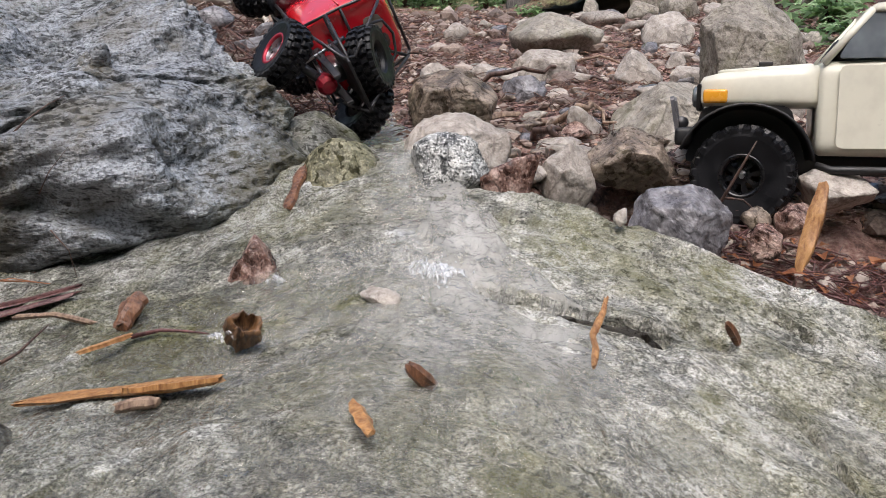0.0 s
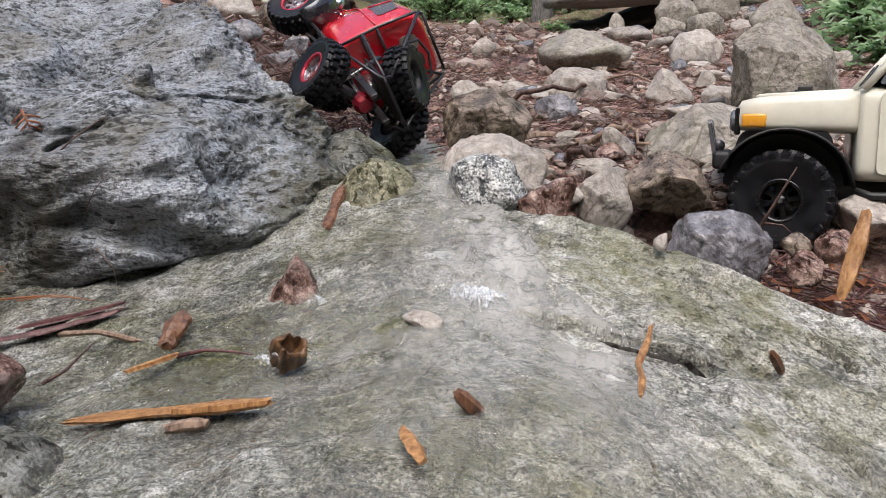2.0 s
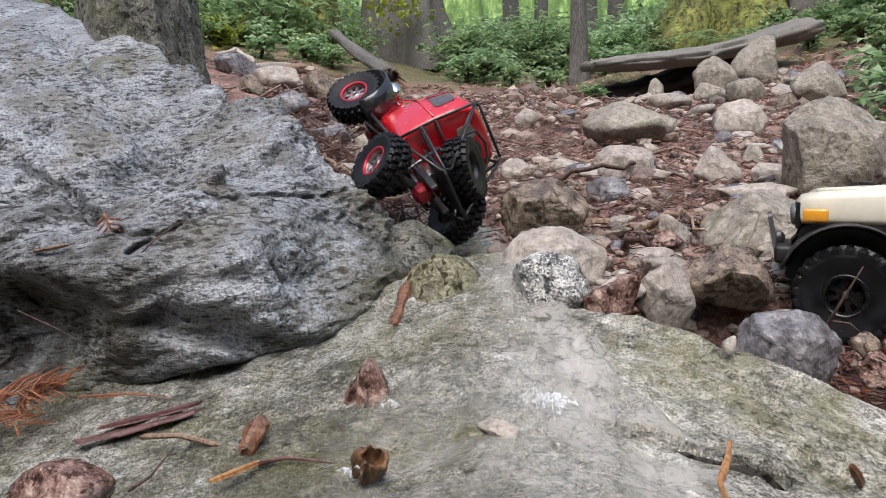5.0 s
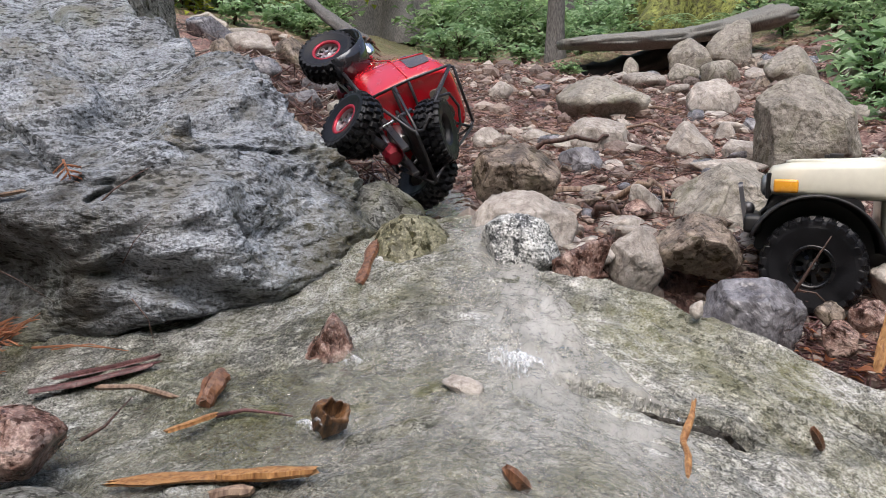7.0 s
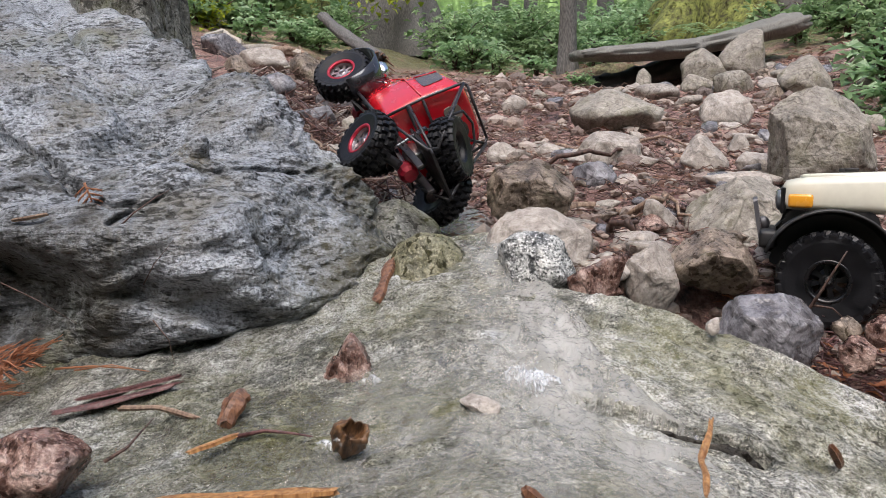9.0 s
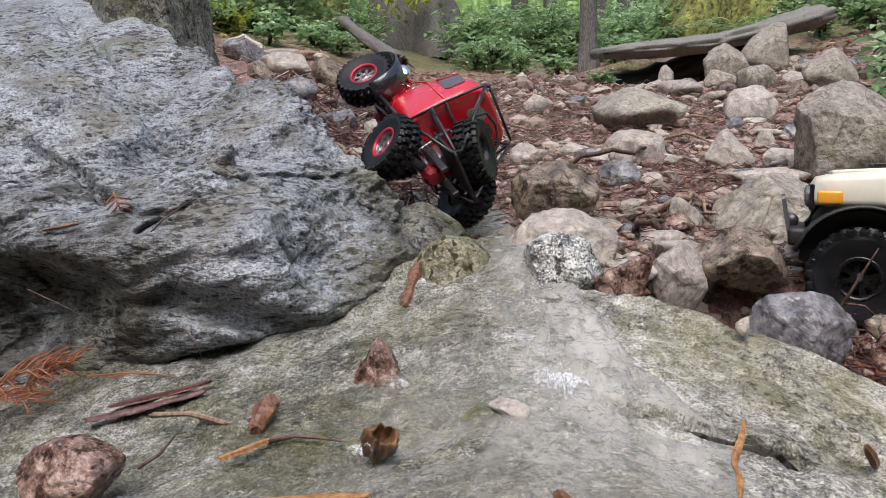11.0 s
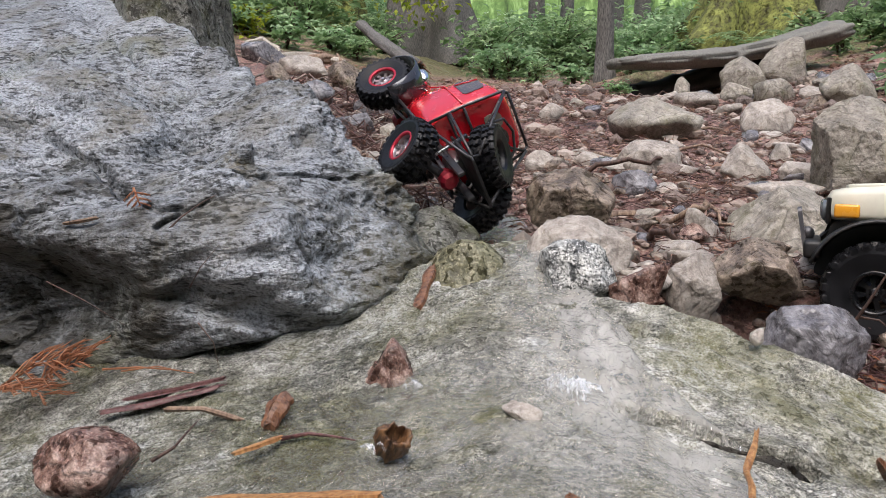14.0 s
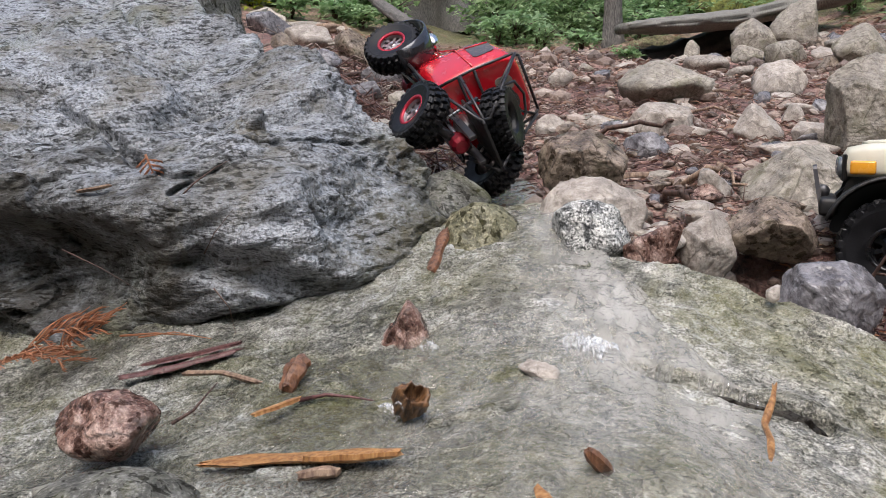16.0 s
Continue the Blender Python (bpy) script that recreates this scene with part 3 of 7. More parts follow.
def ground_height(x, y):
    """Gravelly stream bank that climbs away into the forest."""
    far = np.maximum(y - 1.5, 0)
    z = 0.215 + 0.13 * np.minimum(far, 11) + 0.05 * np.clip(far - 11, 0, 60)
    z = z - 0.42 * np.maximum(0, 1.35 - y) * (y > -5)
    z = np.where(y < 0.2, 0.215 - 0.42 * 1.15 + 0.1 * np.clip(y - 0.2, -60, 0), z)
    z = z - 0.14 * np.clip(x, 0, 0.7) * step(1.9, 1.2, y)
    z = z + 0.16 * np.clip(x - 1.0, 0, 30) * step(1.0, 2.5, y) * step(60, 8, np.abs(x))
    z = z + 0.22 * np.clip(-x - 1.0, 0, 8) * step(1.5, 3.5, y)
    off = y - 5.82 - 0.387 * (x - 0.37)
    under = np.exp(-((x - 0.95) / 0.55) ** 4)
    z = z - under * (0.20 * step(-1.3, -0.5, off) * step(0.22, 0.12, off) - 0.10 * step(0.12, 0.25, off) * step(0.9, 0.4, off))
    z = z - 0.25 * np.exp(-((x - 0.250) / 0.085) ** 4 - ((y - 1.245) / 0.080) ** 4)
    way = -0.1 - 0.26 * (y - 1.4)
    z = z - 0.05 * np.exp(-((x - way) / 0.16) ** 2) * step(1.2, 1.5, y) * step(5, 3.5, y)
    return z


def ground_relief(x, y):
    p = np.stack([x, y, 0 * x], -1)
    z = ground_height(x, y)
    z = np.where((y < np.where(x > 0.3, 1.20 - 0.42 * (x - 0.1), 1.24)) & (y > -0.7) & (x > -1.7) & (x < 0.75), np.minimum(z, slab_height(x, y) - 0.05 + 0.06 * step(1.17 - 0.42 * (x - 0.1), 1.22 - 0.42 * (x - 0.1), y) * step(0.30, 0.38, x)), z)
    z = z - 0.3 * step(-0.16, -0.3, x) * step(1.75, 1.45, y + 0.6 * (x + 0.3)) * step(-2.6, -2.2, x)
    return z + 0.016 * step(1.0, 1.5, y) * fbm(p * 3.5, 4, 40) + 0.008 * fbm(p * 22, 3, 44) + 0.1 * fbm(p * 0.35, 2, 47) * step(4, 9, y)


xs = np.r_[-400, -150, -60, -30, -16, np.linspace(-9, -2, 36), np.linspace(-1.9, 2.1, 240), np.linspace(2.3, 9, 34), 16, 30, 60, 150, 400]
ys = np.r_[-400, -150, -60, -25, -10, -4, -1.5, -0.4, 0.3, np.linspace(0.8, 4.6, 230), np.linspace(4.7, 12, 74), np.linspace(12.5, 30, 30), 40, 70, 150, 400]
ground = tagged(part("ground", mesh("ground", *grid(xs, ys, ground_relief)), M_SOIL), "red-brown gravelly forest soil littered with needles", "ground", kind="structure")


# ---- water ----
def wet(x, y):
    """Where the stream runs over the slab: 1 in it, 0 outside."""
    p = np.stack([x, y, 0 * x], -1)
    edge = 0.03 * fbm(p * 9, 3, 61)
    right = 0.11 + 0.55 * np.maximum(1.08 - y, 0) - np.maximum(y - 1.08, 0) * 0.2
    left = -0.13 - 2.3 * np.maximum(1.10 - y, 0)
    return step(0.0, 0.05, right + edge - x) * step(0.0, 0.07, x - left - edge)


def water_height(x, y):
    p = np.stack([x, y, 0 * x], -1)
    turned = np.stack([x + 0.25 * (y - 1), y, 0 * x], -1)
    wave = 0.0022 * fbm(turned * np.array((38, 20, 1)), 3, 71) + 0.002 * fbm(p * 11, 2, 75)
    base = slab_height(x, y) + 0.010 * fbm(p * 5, 3, 3) + 0.0025 * fbm(turned * np.array((14, 34, 1)), 2, 8)
    return base - 1.7 * ledge(x, y) + (0.0075 + wave) * wet(x, y) - 0.016 * (1 - wet(x, y)) - 1.7 * crack(x, y)


xs, ys = np.linspace(-0.9, 0.5, 300), np.linspace(0.25, 1.42, 260)
tagged(part("water", mesh("water", *grid(xs, ys, water_height)), M_WATER), "shallow clear stream water running over granite", "water", kind="structure").visible_shadow = False


# ---- great boulder ----
def great_boulder():
    ways, faces = sphere(8)
    ways = ways + np.array((0.25, -0.42, 0.22))
    ways = ways / np.linalg.norm(ways, axis=1)[:, None]
    c = np.array((-0.85, 1.6, 0.1))
    planes = [((0.04, -0.43, 1), (0, 0, -0.236)), ((0.484, -0.345, 1), (0, 0, -0.305)), ((-0.05, -1, -0.26), (-0.65, 1.115, 0.24)), ((0.24, -0.97, -0.12), (-0.40, 1.13, 0.14)),
              ((0.55, -0.67, 0.42), (-0.255, 1.205, 0.14)), ((0.65, 0.74, 0.18), (0, 0, 1.0 / 0.18)), ((-1, 0, 0), (-2.3, 0, 0)), ((0, 0, -1), (0, 0, -0.5)), ((-0.3, 0.9, 0.1), (-1.2, 2.6, 0)),
              ((1, 0.1, 0.5), (-0.165, 1.3, 0.16)), ((-0.12, -0.9, 0.42), (-0.7, 1.12, 0.27)), ((0.709, 0.391, 0.587), (-0.669, 1.800, 0.557))]
    normals = np.array([n for n, _ in planes], float)
    lengths = np.linalg.norm(normals, axis=1)
    normals = normals / lengths[:, None]
    heights = np.array([n @ (np.array(q) - c) for n, (_, q) in zip(normals, planes)])
    r = polytope(ways, normals, heights, 40)
    p = c + ways * r[:, None]
    turned = np.stack([p[:, 0] * 0.95 + p[:, 2] * 0.3, p[:, 1], p[:, 2] * 0.95 - p[:, 0] * 0.3], -1)
    d = 0.034 * fbm(p * 4.2, 3, 80) + 0.013 * fbm(turned * np.array((5, 11, 22)), 4, 84) + 0.0042 * ridge(turned * np.array((14, 26, 50)), 3, 88)
    # broken beds that dip to one side, each with an overhanging lip
    for pitch, size, seed in ((9, 0.022, 95), (23, 0.005, 96)):
        bed = (p[:, 2] + 0.22 * p[:, 0] + 0.05 * p[:, 1]) * pitch + 1.5 * fbm(p * 3.1, 4, seed)
        saw = bed - np.floor(bed)
        d = d + size * (saw ** 2 - 0.35) * step(1.0, 0.95, saw) * step(-0.25, 0.25, fbm(p * 3.3, 2, seed + 2))
    # short sharp pits along the grain
    grain = turned * np.array((40, 88, 160))
    pit = fbm(grain, 2, 101, 0.6)
    d = d - 0.0042 * step(0.12, 0.40, pit) * step(-0.25, 0.3, fbm(p * 7.0, 2, 107)) + 0.0030 * fbm(grain * 0.45, 2, 103) + 0.0012 * vnoise(grain * 2.3, 105)
    face = p[:, 1] < 1.4
    torn = 0.02 * fbm(p * 9, 3, 97)
    d = d - 0.075 * np.exp(-(((p[:, 0] + 0.76) / 0.18) ** 2 + ((p[:, 2] - 0.172 + torn) / 0.068) ** 2) ** 3) * face
    d = d - 0.05 * np.exp(-(((p[:, 0] + 0.45) / 0.11) ** 2 + ((p[:, 2] - 0.172 + torn + 0.15 * (p[:, 0] + 0.5)) / 0.026) ** 2) ** 2) * face
    d = d - 0.05 * np.exp(-(((p[:, 0] + 0.40) / 0.17) ** 2 + ((p[:, 2] - 0.098 - 0.22 * (p[:, 0] + 0.45)) / 0.016) ** 2)) * face
    d = d + 0.048 * np.exp(-(((p[:, 0] + 0.525) / 0.030) ** 2 + ((p[:, 1] - 1.33) / 0.035) ** 2 + ((p[:, 2] - 0.37) / 0.03) ** 2) ** 1.5)
    # swellings and hollows
    for x, y, z, high, wide in ((-0.525, 1.335, 0.37, 0.026, 0.030), (-0.54, 1.62, 0.485, 0.035, 0.07), (-0.477, 1.50, 0.44, 0.035, 0.06), (-0.40, 1.28, 0.345, 0.03, 0.05), (-0.62, 1.45, 0.40, -0.035, 0.06), (-0.45, 1.40, 0.39, -0.03, 0.04),
                                (-0.70, 1.62, 0.47, -0.035, 0.08), (-0.86, 1.75, 0.55, -0.03, 0.06), (-0.75, 1.42, 0.41, 0.03, 0.06), (-0.40, 1.16, 0.27, 0.025, 0.05), (-0.50, 1.14, 0.24, -0.02, 0.04), (-0.31, 1.24, 0.22, -0.025, 0.04), (-0.60, 1.20, 0.31, 0.022, 0.04)):
        d = d + high * np.exp(-(((p - np.array((x, y, z))) + 0.02 * fbm(p * 14, 2, 99)[:, None]) ** 2).sum(1) / wide ** 2)
    # cracks
    for points, deep, wide in ((((-1.177, 2.065, 0.708), (-1.026, 1.911, 0.644), (-0.926, 1.80, 0.585), (-0.825, 1.716, 0.531)), 0.05, 0.013),
                               (((-0.87, 1.40, 0.39), (-0.777, 1.327, 0.36), (-0.697, 1.262, 0.339), (-0.655, 1.225, 0.32)), 0.026, 0.009),
                               (((-0.60, 1.183, 0.300), (-0.574, 1.171, 0.294), (-0.54, 1.166, 0.298)), 0.018, 0.006),
                               (((-0.50, 1.26, 0.345), (-0.446, 1.264, 0.341), (-0.394, 1.33, 0.338), (-0.31, 1.443, 0.341)), 0.024, 0.006),
                               (((-0.56, 1.127, 0.275), (-0.505, 1.181, 0.309)), 0.022, 0.004),
                               (((-0.378, 1.159, 0.269), (-0.338, 1.169, 0.23)), 0.022, 0.005),
                               (((-0.62, 1.42, 0.395), (-0.555, 1.36, 0.375)), 0.02, 0.012),
                               (((-0.62, 1.60, 0.46), (-0.52, 1.58, 0.455)), 0.018, 0.006)):
        near = np.full(len(p), 9.0)
        bent = ways + 0.011 * np.stack([fbm(p * 20, 3, 92), fbm(p * 20, 3, 93), fbm(p * 20, 3, 94)], -1)
        rays = [np.array(q) - c for q in points]
        reach = np.mean([np.linalg.norm(q) for q in rays])
        rays = [q / np.linalg.norm(q) for q in rays]
        for a, b in zip(rays, rays[1:]):
            u = np.clip((bent - a) @ (b - a) / ((b - a) @ (b - a)), 0, 1)
            near = np.minimum(near, reach * np.linalg.norm(bent - a - u[:, None] * (b - a), axis=1))
        d = d - deep * step(wide * 1.5, wide * 0.3, near)
    p = p + ways * d[:, None]
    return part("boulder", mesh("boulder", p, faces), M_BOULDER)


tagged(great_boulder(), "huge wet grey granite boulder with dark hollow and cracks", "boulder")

# ---- stones ----
def stone(x, y, z, w, d, h, material, seed, label, turn=0, lean=0, level=4, rough=0.045, group="stones of the bank", cuts=9, sharp=16.0, low=0.36, peak=0.0, settle=True, name="stone", category="stone", planes=()):
    if y > 1.35 and settle:
        z = min(z, float(ground_relief(np.array([x]), np.array([y - d * 0.25]))[0]) + h * 0.34)
    ob = part(name, rock_mesh(name, (w, d, h), seed, level, cuts, rough, sharp, low, peak, planes), material)
    ob.matrix_world = pose(x, y, z, 0, lean, turn)
    return tagged(ob, label, category, group)


stone(0.021, 1.245, 0.214, 0.118, 0.085, 0.094, M_SPECK, 101, "rounded black and white speckled granite stone", lean=8, level=5, sharp=4.5, cuts=5, low=0.7, rough=0.03, settle=False)
stone(0.028, 1.365, 0.227, 0.168, 0.117, 0.112, M_PALE, 102, "large pinkish-beige stone beside the little waterfall", lean=4, level=5, planes=((-0.30, -0.45, 0.84, 0.52), (0.42, -0.40, 0.82, 0.55), (0.65, -0.7, 0.3, 0.55), (-0.75, -0.6, 0.3, 0.62)), settle=False)
stone(0.100, 1.219, 0.187, 0.078, 0.055, 0.105, M_RED, 103, "wet reddish-brown angular stone at the slab edge", lean=10, level=4, settle=False)
stone(0.014, 1.560, 0.290, 0.160, 0.112, 0.127, M_BROWN, 104, "dark muddy brown stone above the pool", lean=6, level=5, planes=((-0.35, -0.35, 0.87, 0.52), (0.55, -0.3, 0.78, 0.52), (0.1, -0.95, -0.25, 0.5), (-0.95, -0.3, 0.1, 0.7)), settle=False)
stone(0.319, 1.150, 0.135, 0.136, 0.095, 0.119, M_DARK, 105, "wet dark grey rounded stone on the slab edge", level=5, rough=0.045, planes=((-0.15, -0.40, 0.90, 0.55), (0.45, -0.45, 0.77, 0.60), (-0.30, -0.92, 0.1, 0.52), (0.6, -0.8, -0.1, 0.58), (-0.9, -0.2, 0.4, 0.68)), settle=False)
stone(0.285, 1.313, 0.212, 0.130, 0.095, 0.094, M_BROWN, 106, "lumpy mud-caked stone over a dark hollow", lean=9, level=5, planes=((0.1, -0.45, 0.88, 0.5), (-0.7, -0.4, 0.6, 0.55), (0.1, -0.85, -0.52, 0.36), (0.75, -0.5, 0.4, 0.6)), settle=False)
stone(0.192, 1.302, 0.186, 0.082, 0.065, 0.105, M_PALE, 107, "pale rough stone wedged in the bank", lean=0, level=5, planes=((-0.35, -0.5, 0.8, 0.5), (0.45, -0.55, 0.7, 0.5), (0.2, -0.95, -0.2, 0.5), (-0.8, -0.6, 0.1, 0.55)), settle=False)
stone(0.428, 1.620, 0.244, 0.256, 0.180, 0.153, M_GREY, 108, "broad grey flat-topped stone in the bank", lean=8, level=5, planes=((0.42, -0.35, 0.84, 0.42), (-0.86, -0.3, 0.42, 0.50), (0.05, -0.92, 0.38, 0.45), (0.9, -0.3, 0.3, 0.8)), settle=False)
stone(0.460, 2.221, 0.343, 0.121, 0.085, 0.110, M_PALE, 109, "whitish pointed stone on the soil", level=4, planes=((-0.80, -0.35, 0.50, 0.42), (0.62, -0.35, 0.70, 0.40), (0.1, -0.94, 0.32, 0.42)), settle=False)
stone(0.584, 2.196, 0.321, 0.103, 0.072, 0.066, M_PALE, 110, "small whitish flat stone on the soil", lean=0, level=4, planes=((0.1, -0.42, 0.9, 0.4), (0, -1, 0.1, 0.5), (0.8, -0.5, 0.2, 0.6), (-0.7, -0.5, 0.5, 0.6)), settle=False)
stone(0.480, 1.982, 0.287, 0.157, 0.110, 0.057, M_PALE, 111, "low pale flat stone half sunk in soil", lean=0, level=4, settle=False)
stone(0.234, 2.263, 0.353, 0.159, 0.111, 0.101, M_PALE, 112, "tan stone with a pale top", lean=0, level=4, planes=((0.18, -0.42, 0.88, 0.42), (0, -1, 0.08, 0.48), (-0.8, -0.3, 0.5, 0.62), (0.9, -0.3, 0.2, 0.7)), settle=False)
stone(0.162, 2.245, 0.350, 0.040, 0.030, 0.070, M_PALE, 113, "small white angular stone", lean=0, level=4, settle=False)
stone(0.160, 1.916, 0.302, 0.096, 0.067, 0.073, M_DARK, 114, "wet dark slate-coloured stone among roots", lean=0, level=4, sharp=9, cuts=8, low=0.56, rough=0.035, settle=False)
stone(-0.024, 3.465, 0.496, 0.102, 0.079, 0.102, M_PALE, 115, "small pale stone on the slope", lean=0, level=3)
stone(0.322, 2.919, 0.463, 0.318, 0.223, 0.165, M_GREY, 116, "long flat tan stone on the slope", lean=0, level=4, planes=((0.05, -0.58, 0.81, 0.34), (-0.5, -0.3, 0.8, 0.46), (0.45, -0.2, 0.85, 0.42), (0.7, -0.6, 0.3, 0.72)), settle=False)
stone(0.735, 3.156, 0.475, 0.191, 0.133, 0.156, M_PALE, 117, "flat pale stone on the slope", lean=0, level=4, planes=((-0.12, -0.5, 0.86, 0.45), (-0.85, -0.4, 0.35, 0.6), (0.5, -0.8, 0.2, 0.5), (0.8, -0.1, 0.5, 0.62)), settle=False)
stone(0.693, 2.074, 0.380, 0.239, 0.167, 0.260, M_GREY, 118, "massive mossy grey rock on the bank", level=6, planes=((0.10, -0.50, 0.86, 0.42), (-1, -0.12, -0.10, 0.60), (-0.15, -0.97, 0.18, 0.50), (0.85, -0.45, 0.25, 0.72), (-0.55, -0.3, 0.78, 0.58), (0.55, -0.4, 0.73, 0.56)), settle=False)
stone(0.646, 4.600, 0.657, 0.125, 0.088, 0.145, M_GREY, 119, "small upright grey stone", lean=0, level=3, peak=0.55, settle=False)
stone(0.637, 4.109, 0.579, 0.212, 0.148, 0.096, M_PALE, 120, "small rounded white stone", lean=0, level=3, sharp=4.5, cuts=5, low=0.7, rough=0.03, settle=False)
stone(0.852, 4.277, 0.623, 0.150, 0.105, 0.114, M_GREY, 121, "white rounded stone in the gully", lean=0, level=4, sharp=4.5, cuts=5, low=0.7, rough=0.03, settle=False)
stone(1.026, 4.275, 0.630, 0.195, 0.137, 0.132, M_GREY, 122, "grey rounded stone in the gully", lean=0, level=4, sharp=4.5, cuts=5, low=0.7, rough=0.03, settle=False)
stone(1.095, 5.250, 0.753, 0.292, 0.204, 0.288, M_GREY, 123, "large pale stone below the fallen log", lean=0, level=4, planes=((-0.5, -0.5, 0.7, 0.5), (0.5, -0.4, 0.75, 0.5), (-0.6, -0.78, 0.1, 0.45), (0.5, -0.85, 0.1, 0.5)), settle=False)
stone(1.318, 5.300, 0.839, 0.304, 0.213, 0.344, M_GREY, 124, "large tilted pale slab below the fallen log", level=4, planes=((-0.42, -0.45, 0.79, 0.40), (0.1, -0.95, 0.25, 0.4), (0.97, -0.2, 0.12, 0.5), (-0.9, -0.3, 0.2, 0.8)), settle=False)
stone(1.218, 3.846, 0.636, 0.230, 0.161, 0.195, M_GREY, 125, "mossy green-grey pointed stone", level=4, planes=((-0.55, -0.35, 0.75, 0.36), (0.70, -0.45, 0.55, 0.40), (0.1, -0.95, 0.25, 0.45)), settle=False)
stone(0.629, 1.820, 0.259, 0.065, 0.045, 0.061, M_PALE, 126, "small pale stone on the soil bank", lean=0, level=3, settle=False)
stone(0.672, 1.776, 0.257, 0.079, 0.056, 0.088, M_PALE, 127, "large beige stone on the bank", lean=0, level=4, settle=False)
stone(0.560, 1.250, 0.169, 0.103, 0.072, 0.065, M_PALE, 128, "flat pale stone at the slab edge", lean=4, level=4, settle=False)
stone(0.418, 1.434, 0.190, 0.094, 0.066, 0.073, M_PALE, 129, "flat pinkish stone in the rubble", lean=8, level=5, settle=False)
stone(0.249, 1.596, 0.247, 0.077, 0.054, 0.050, M_PALE, 130, "tan wedge-shaped stone among roots", lean=30, level=4, settle=False)
stone(0.234, 1.084, 0.164, 0.019, 0.015, 0.024, M_PALE, 131, "pebble under the dark stone", lean=0, level=3)
stone(-0.142, 1.318, 0.115, 0.200, 0.192, 0.275, M_LEDGE, 132, "mossy yellow-brown ledge stone beside the waterfall", lean=0, level=5, sharp=3.5, cuts=1, low=0.72)
stone(-0.488, 0.812, 0.070, 0.108, 0.094, 0.072, M_RED, 133, "wet reddish-brown round stone in shallow water", lean=0, level=5, sharp=4.5, cuts=5, low=0.7, rough=0.03)
stone(-0.434, 0.719, 0.023, 0.167, 0.128, 0.072, M_MOSSROCK, 134, "low mossy granite stone at the water", lean=0, level=4, sharp=3.5, cuts=1, low=0.72)
stone(-1.491, 4.976, 0.813, 0.295, 0.227, 0.165, M_PALE, 135, "pale bleached stone by the gully", lean=0, level=4)
stone(-0.051, 2.277, 0.334, 0.077, 0.059, 0.083, M_PALE, 136, "pale stone behind the overturned truck", lean=0, level=4)
stone(1.530, 5.555, 0.795, 0.140, 0.098, 0.084, M_GREY, 137, "flat stone sunk in red soil", lean=0, level=3, settle=False)
stone(0.563, 1.842, 0.267, 0.070, 0.054, 0.050, M_GREY, 138, "small brown stone in the litter", lean=0, level=3)
stone(1.437, 3.619, 0.594, 0.157, 0.121, 0.147, M_GREY, 139, "grey stone on the mossy bank", lean=0, level=4)
stone(-1.788, 5.131, 0.898, 0.275, 0.211, 0.177, M_DARK, 140, "wet grey stone of the upper stream bed", lean=0, level=4)
stone(-1.142, 4.713, 0.711, 0.284, 0.218, 0.219, M_BROWN, 141, "wet grey stone of the upper stream bed", lean=12, level=4)
stone(-1.123, 3.880, 0.586, 0.222, 0.171, 0.161, M_DARK, 142, "dark wet stone of the upper stream bed", lean=0, level=4, sharp=9, cuts=8, low=0.56, rough=0.035)
stone(-0.807, 3.839, 0.516, 0.223, 0.171, 0.146, M_DARK, 143, "wet grey stone of the upper stream bed", lean=-10, level=4)
stone(-0.757, 3.140, 0.443, 0.164, 0.126, 0.109, M_DARK, 144, "dark wet stone of the upper stream bed", lean=0, level=4, sharp=9, cuts=8, low=0.56, rough=0.035)
stone(-0.566, 3.022, 0.396, 0.142, 0.109, 0.124, M_GREY, 145, "pale stone of the upper stream bed", lean=0, level=4)
stone(-1.469, 4.420, 0.727, 0.156, 0.120, 0.131, M_BROWN, 146, "brown stone of the upper stream bed", lean=0, level=4)
stone(-0.759, 2.735, 0.392, 0.115, 0.089, 0.084, M_BROWN, 147, "brown stone of the upper stream bed", lean=0, level=4)
stone(0.420, 1.111, 0.125, 0.048, 0.037, 0.048, M_RED, 148, "small wet stone beside the slab edge", lean=8, level=4)
stone(0.424, 1.170, 0.144, 0.044, 0.034, 0.040, M_BROWN, 149, "small broken stone beside the slab edge", lean=0, level=4)
stone(0.475, 1.153, 0.145, 0.058, 0.044, 0.049, M_RED, 150, "broken grey stone beside the slab edge", lean=0, level=4)
stone(-0.235, 1.44, 0.150, 0.22, 0.30, 0.27, M_MOSSROCK, 180, "dark wet mossy rock between boulder and water channel", level=5, settle=False, planes=((0.55, -0.45, 0.70, 0.50), (-0.2, -0.5, 0.84, 0.55), (0.3, -0.93, 0.2, 0.55), (0.95, -0.25, 0.2, 0.6)))
stone(-0.125, 1.395, 0.115, 0.10, 0.10, 0.13, M_LEDGE, 181, "low mossy stone at the lip of the waterfall", level=5, settle=False, rough=0.06)


# added dark rock: covers lit soil so the hollow reads as shaded
stone(0.265, 1.375, 0.095, 0.22, 0.06, 0.13, M_MOSSROCK, 182, "dark rock added as shade in the hollow of the bank", level=4, settle=False)


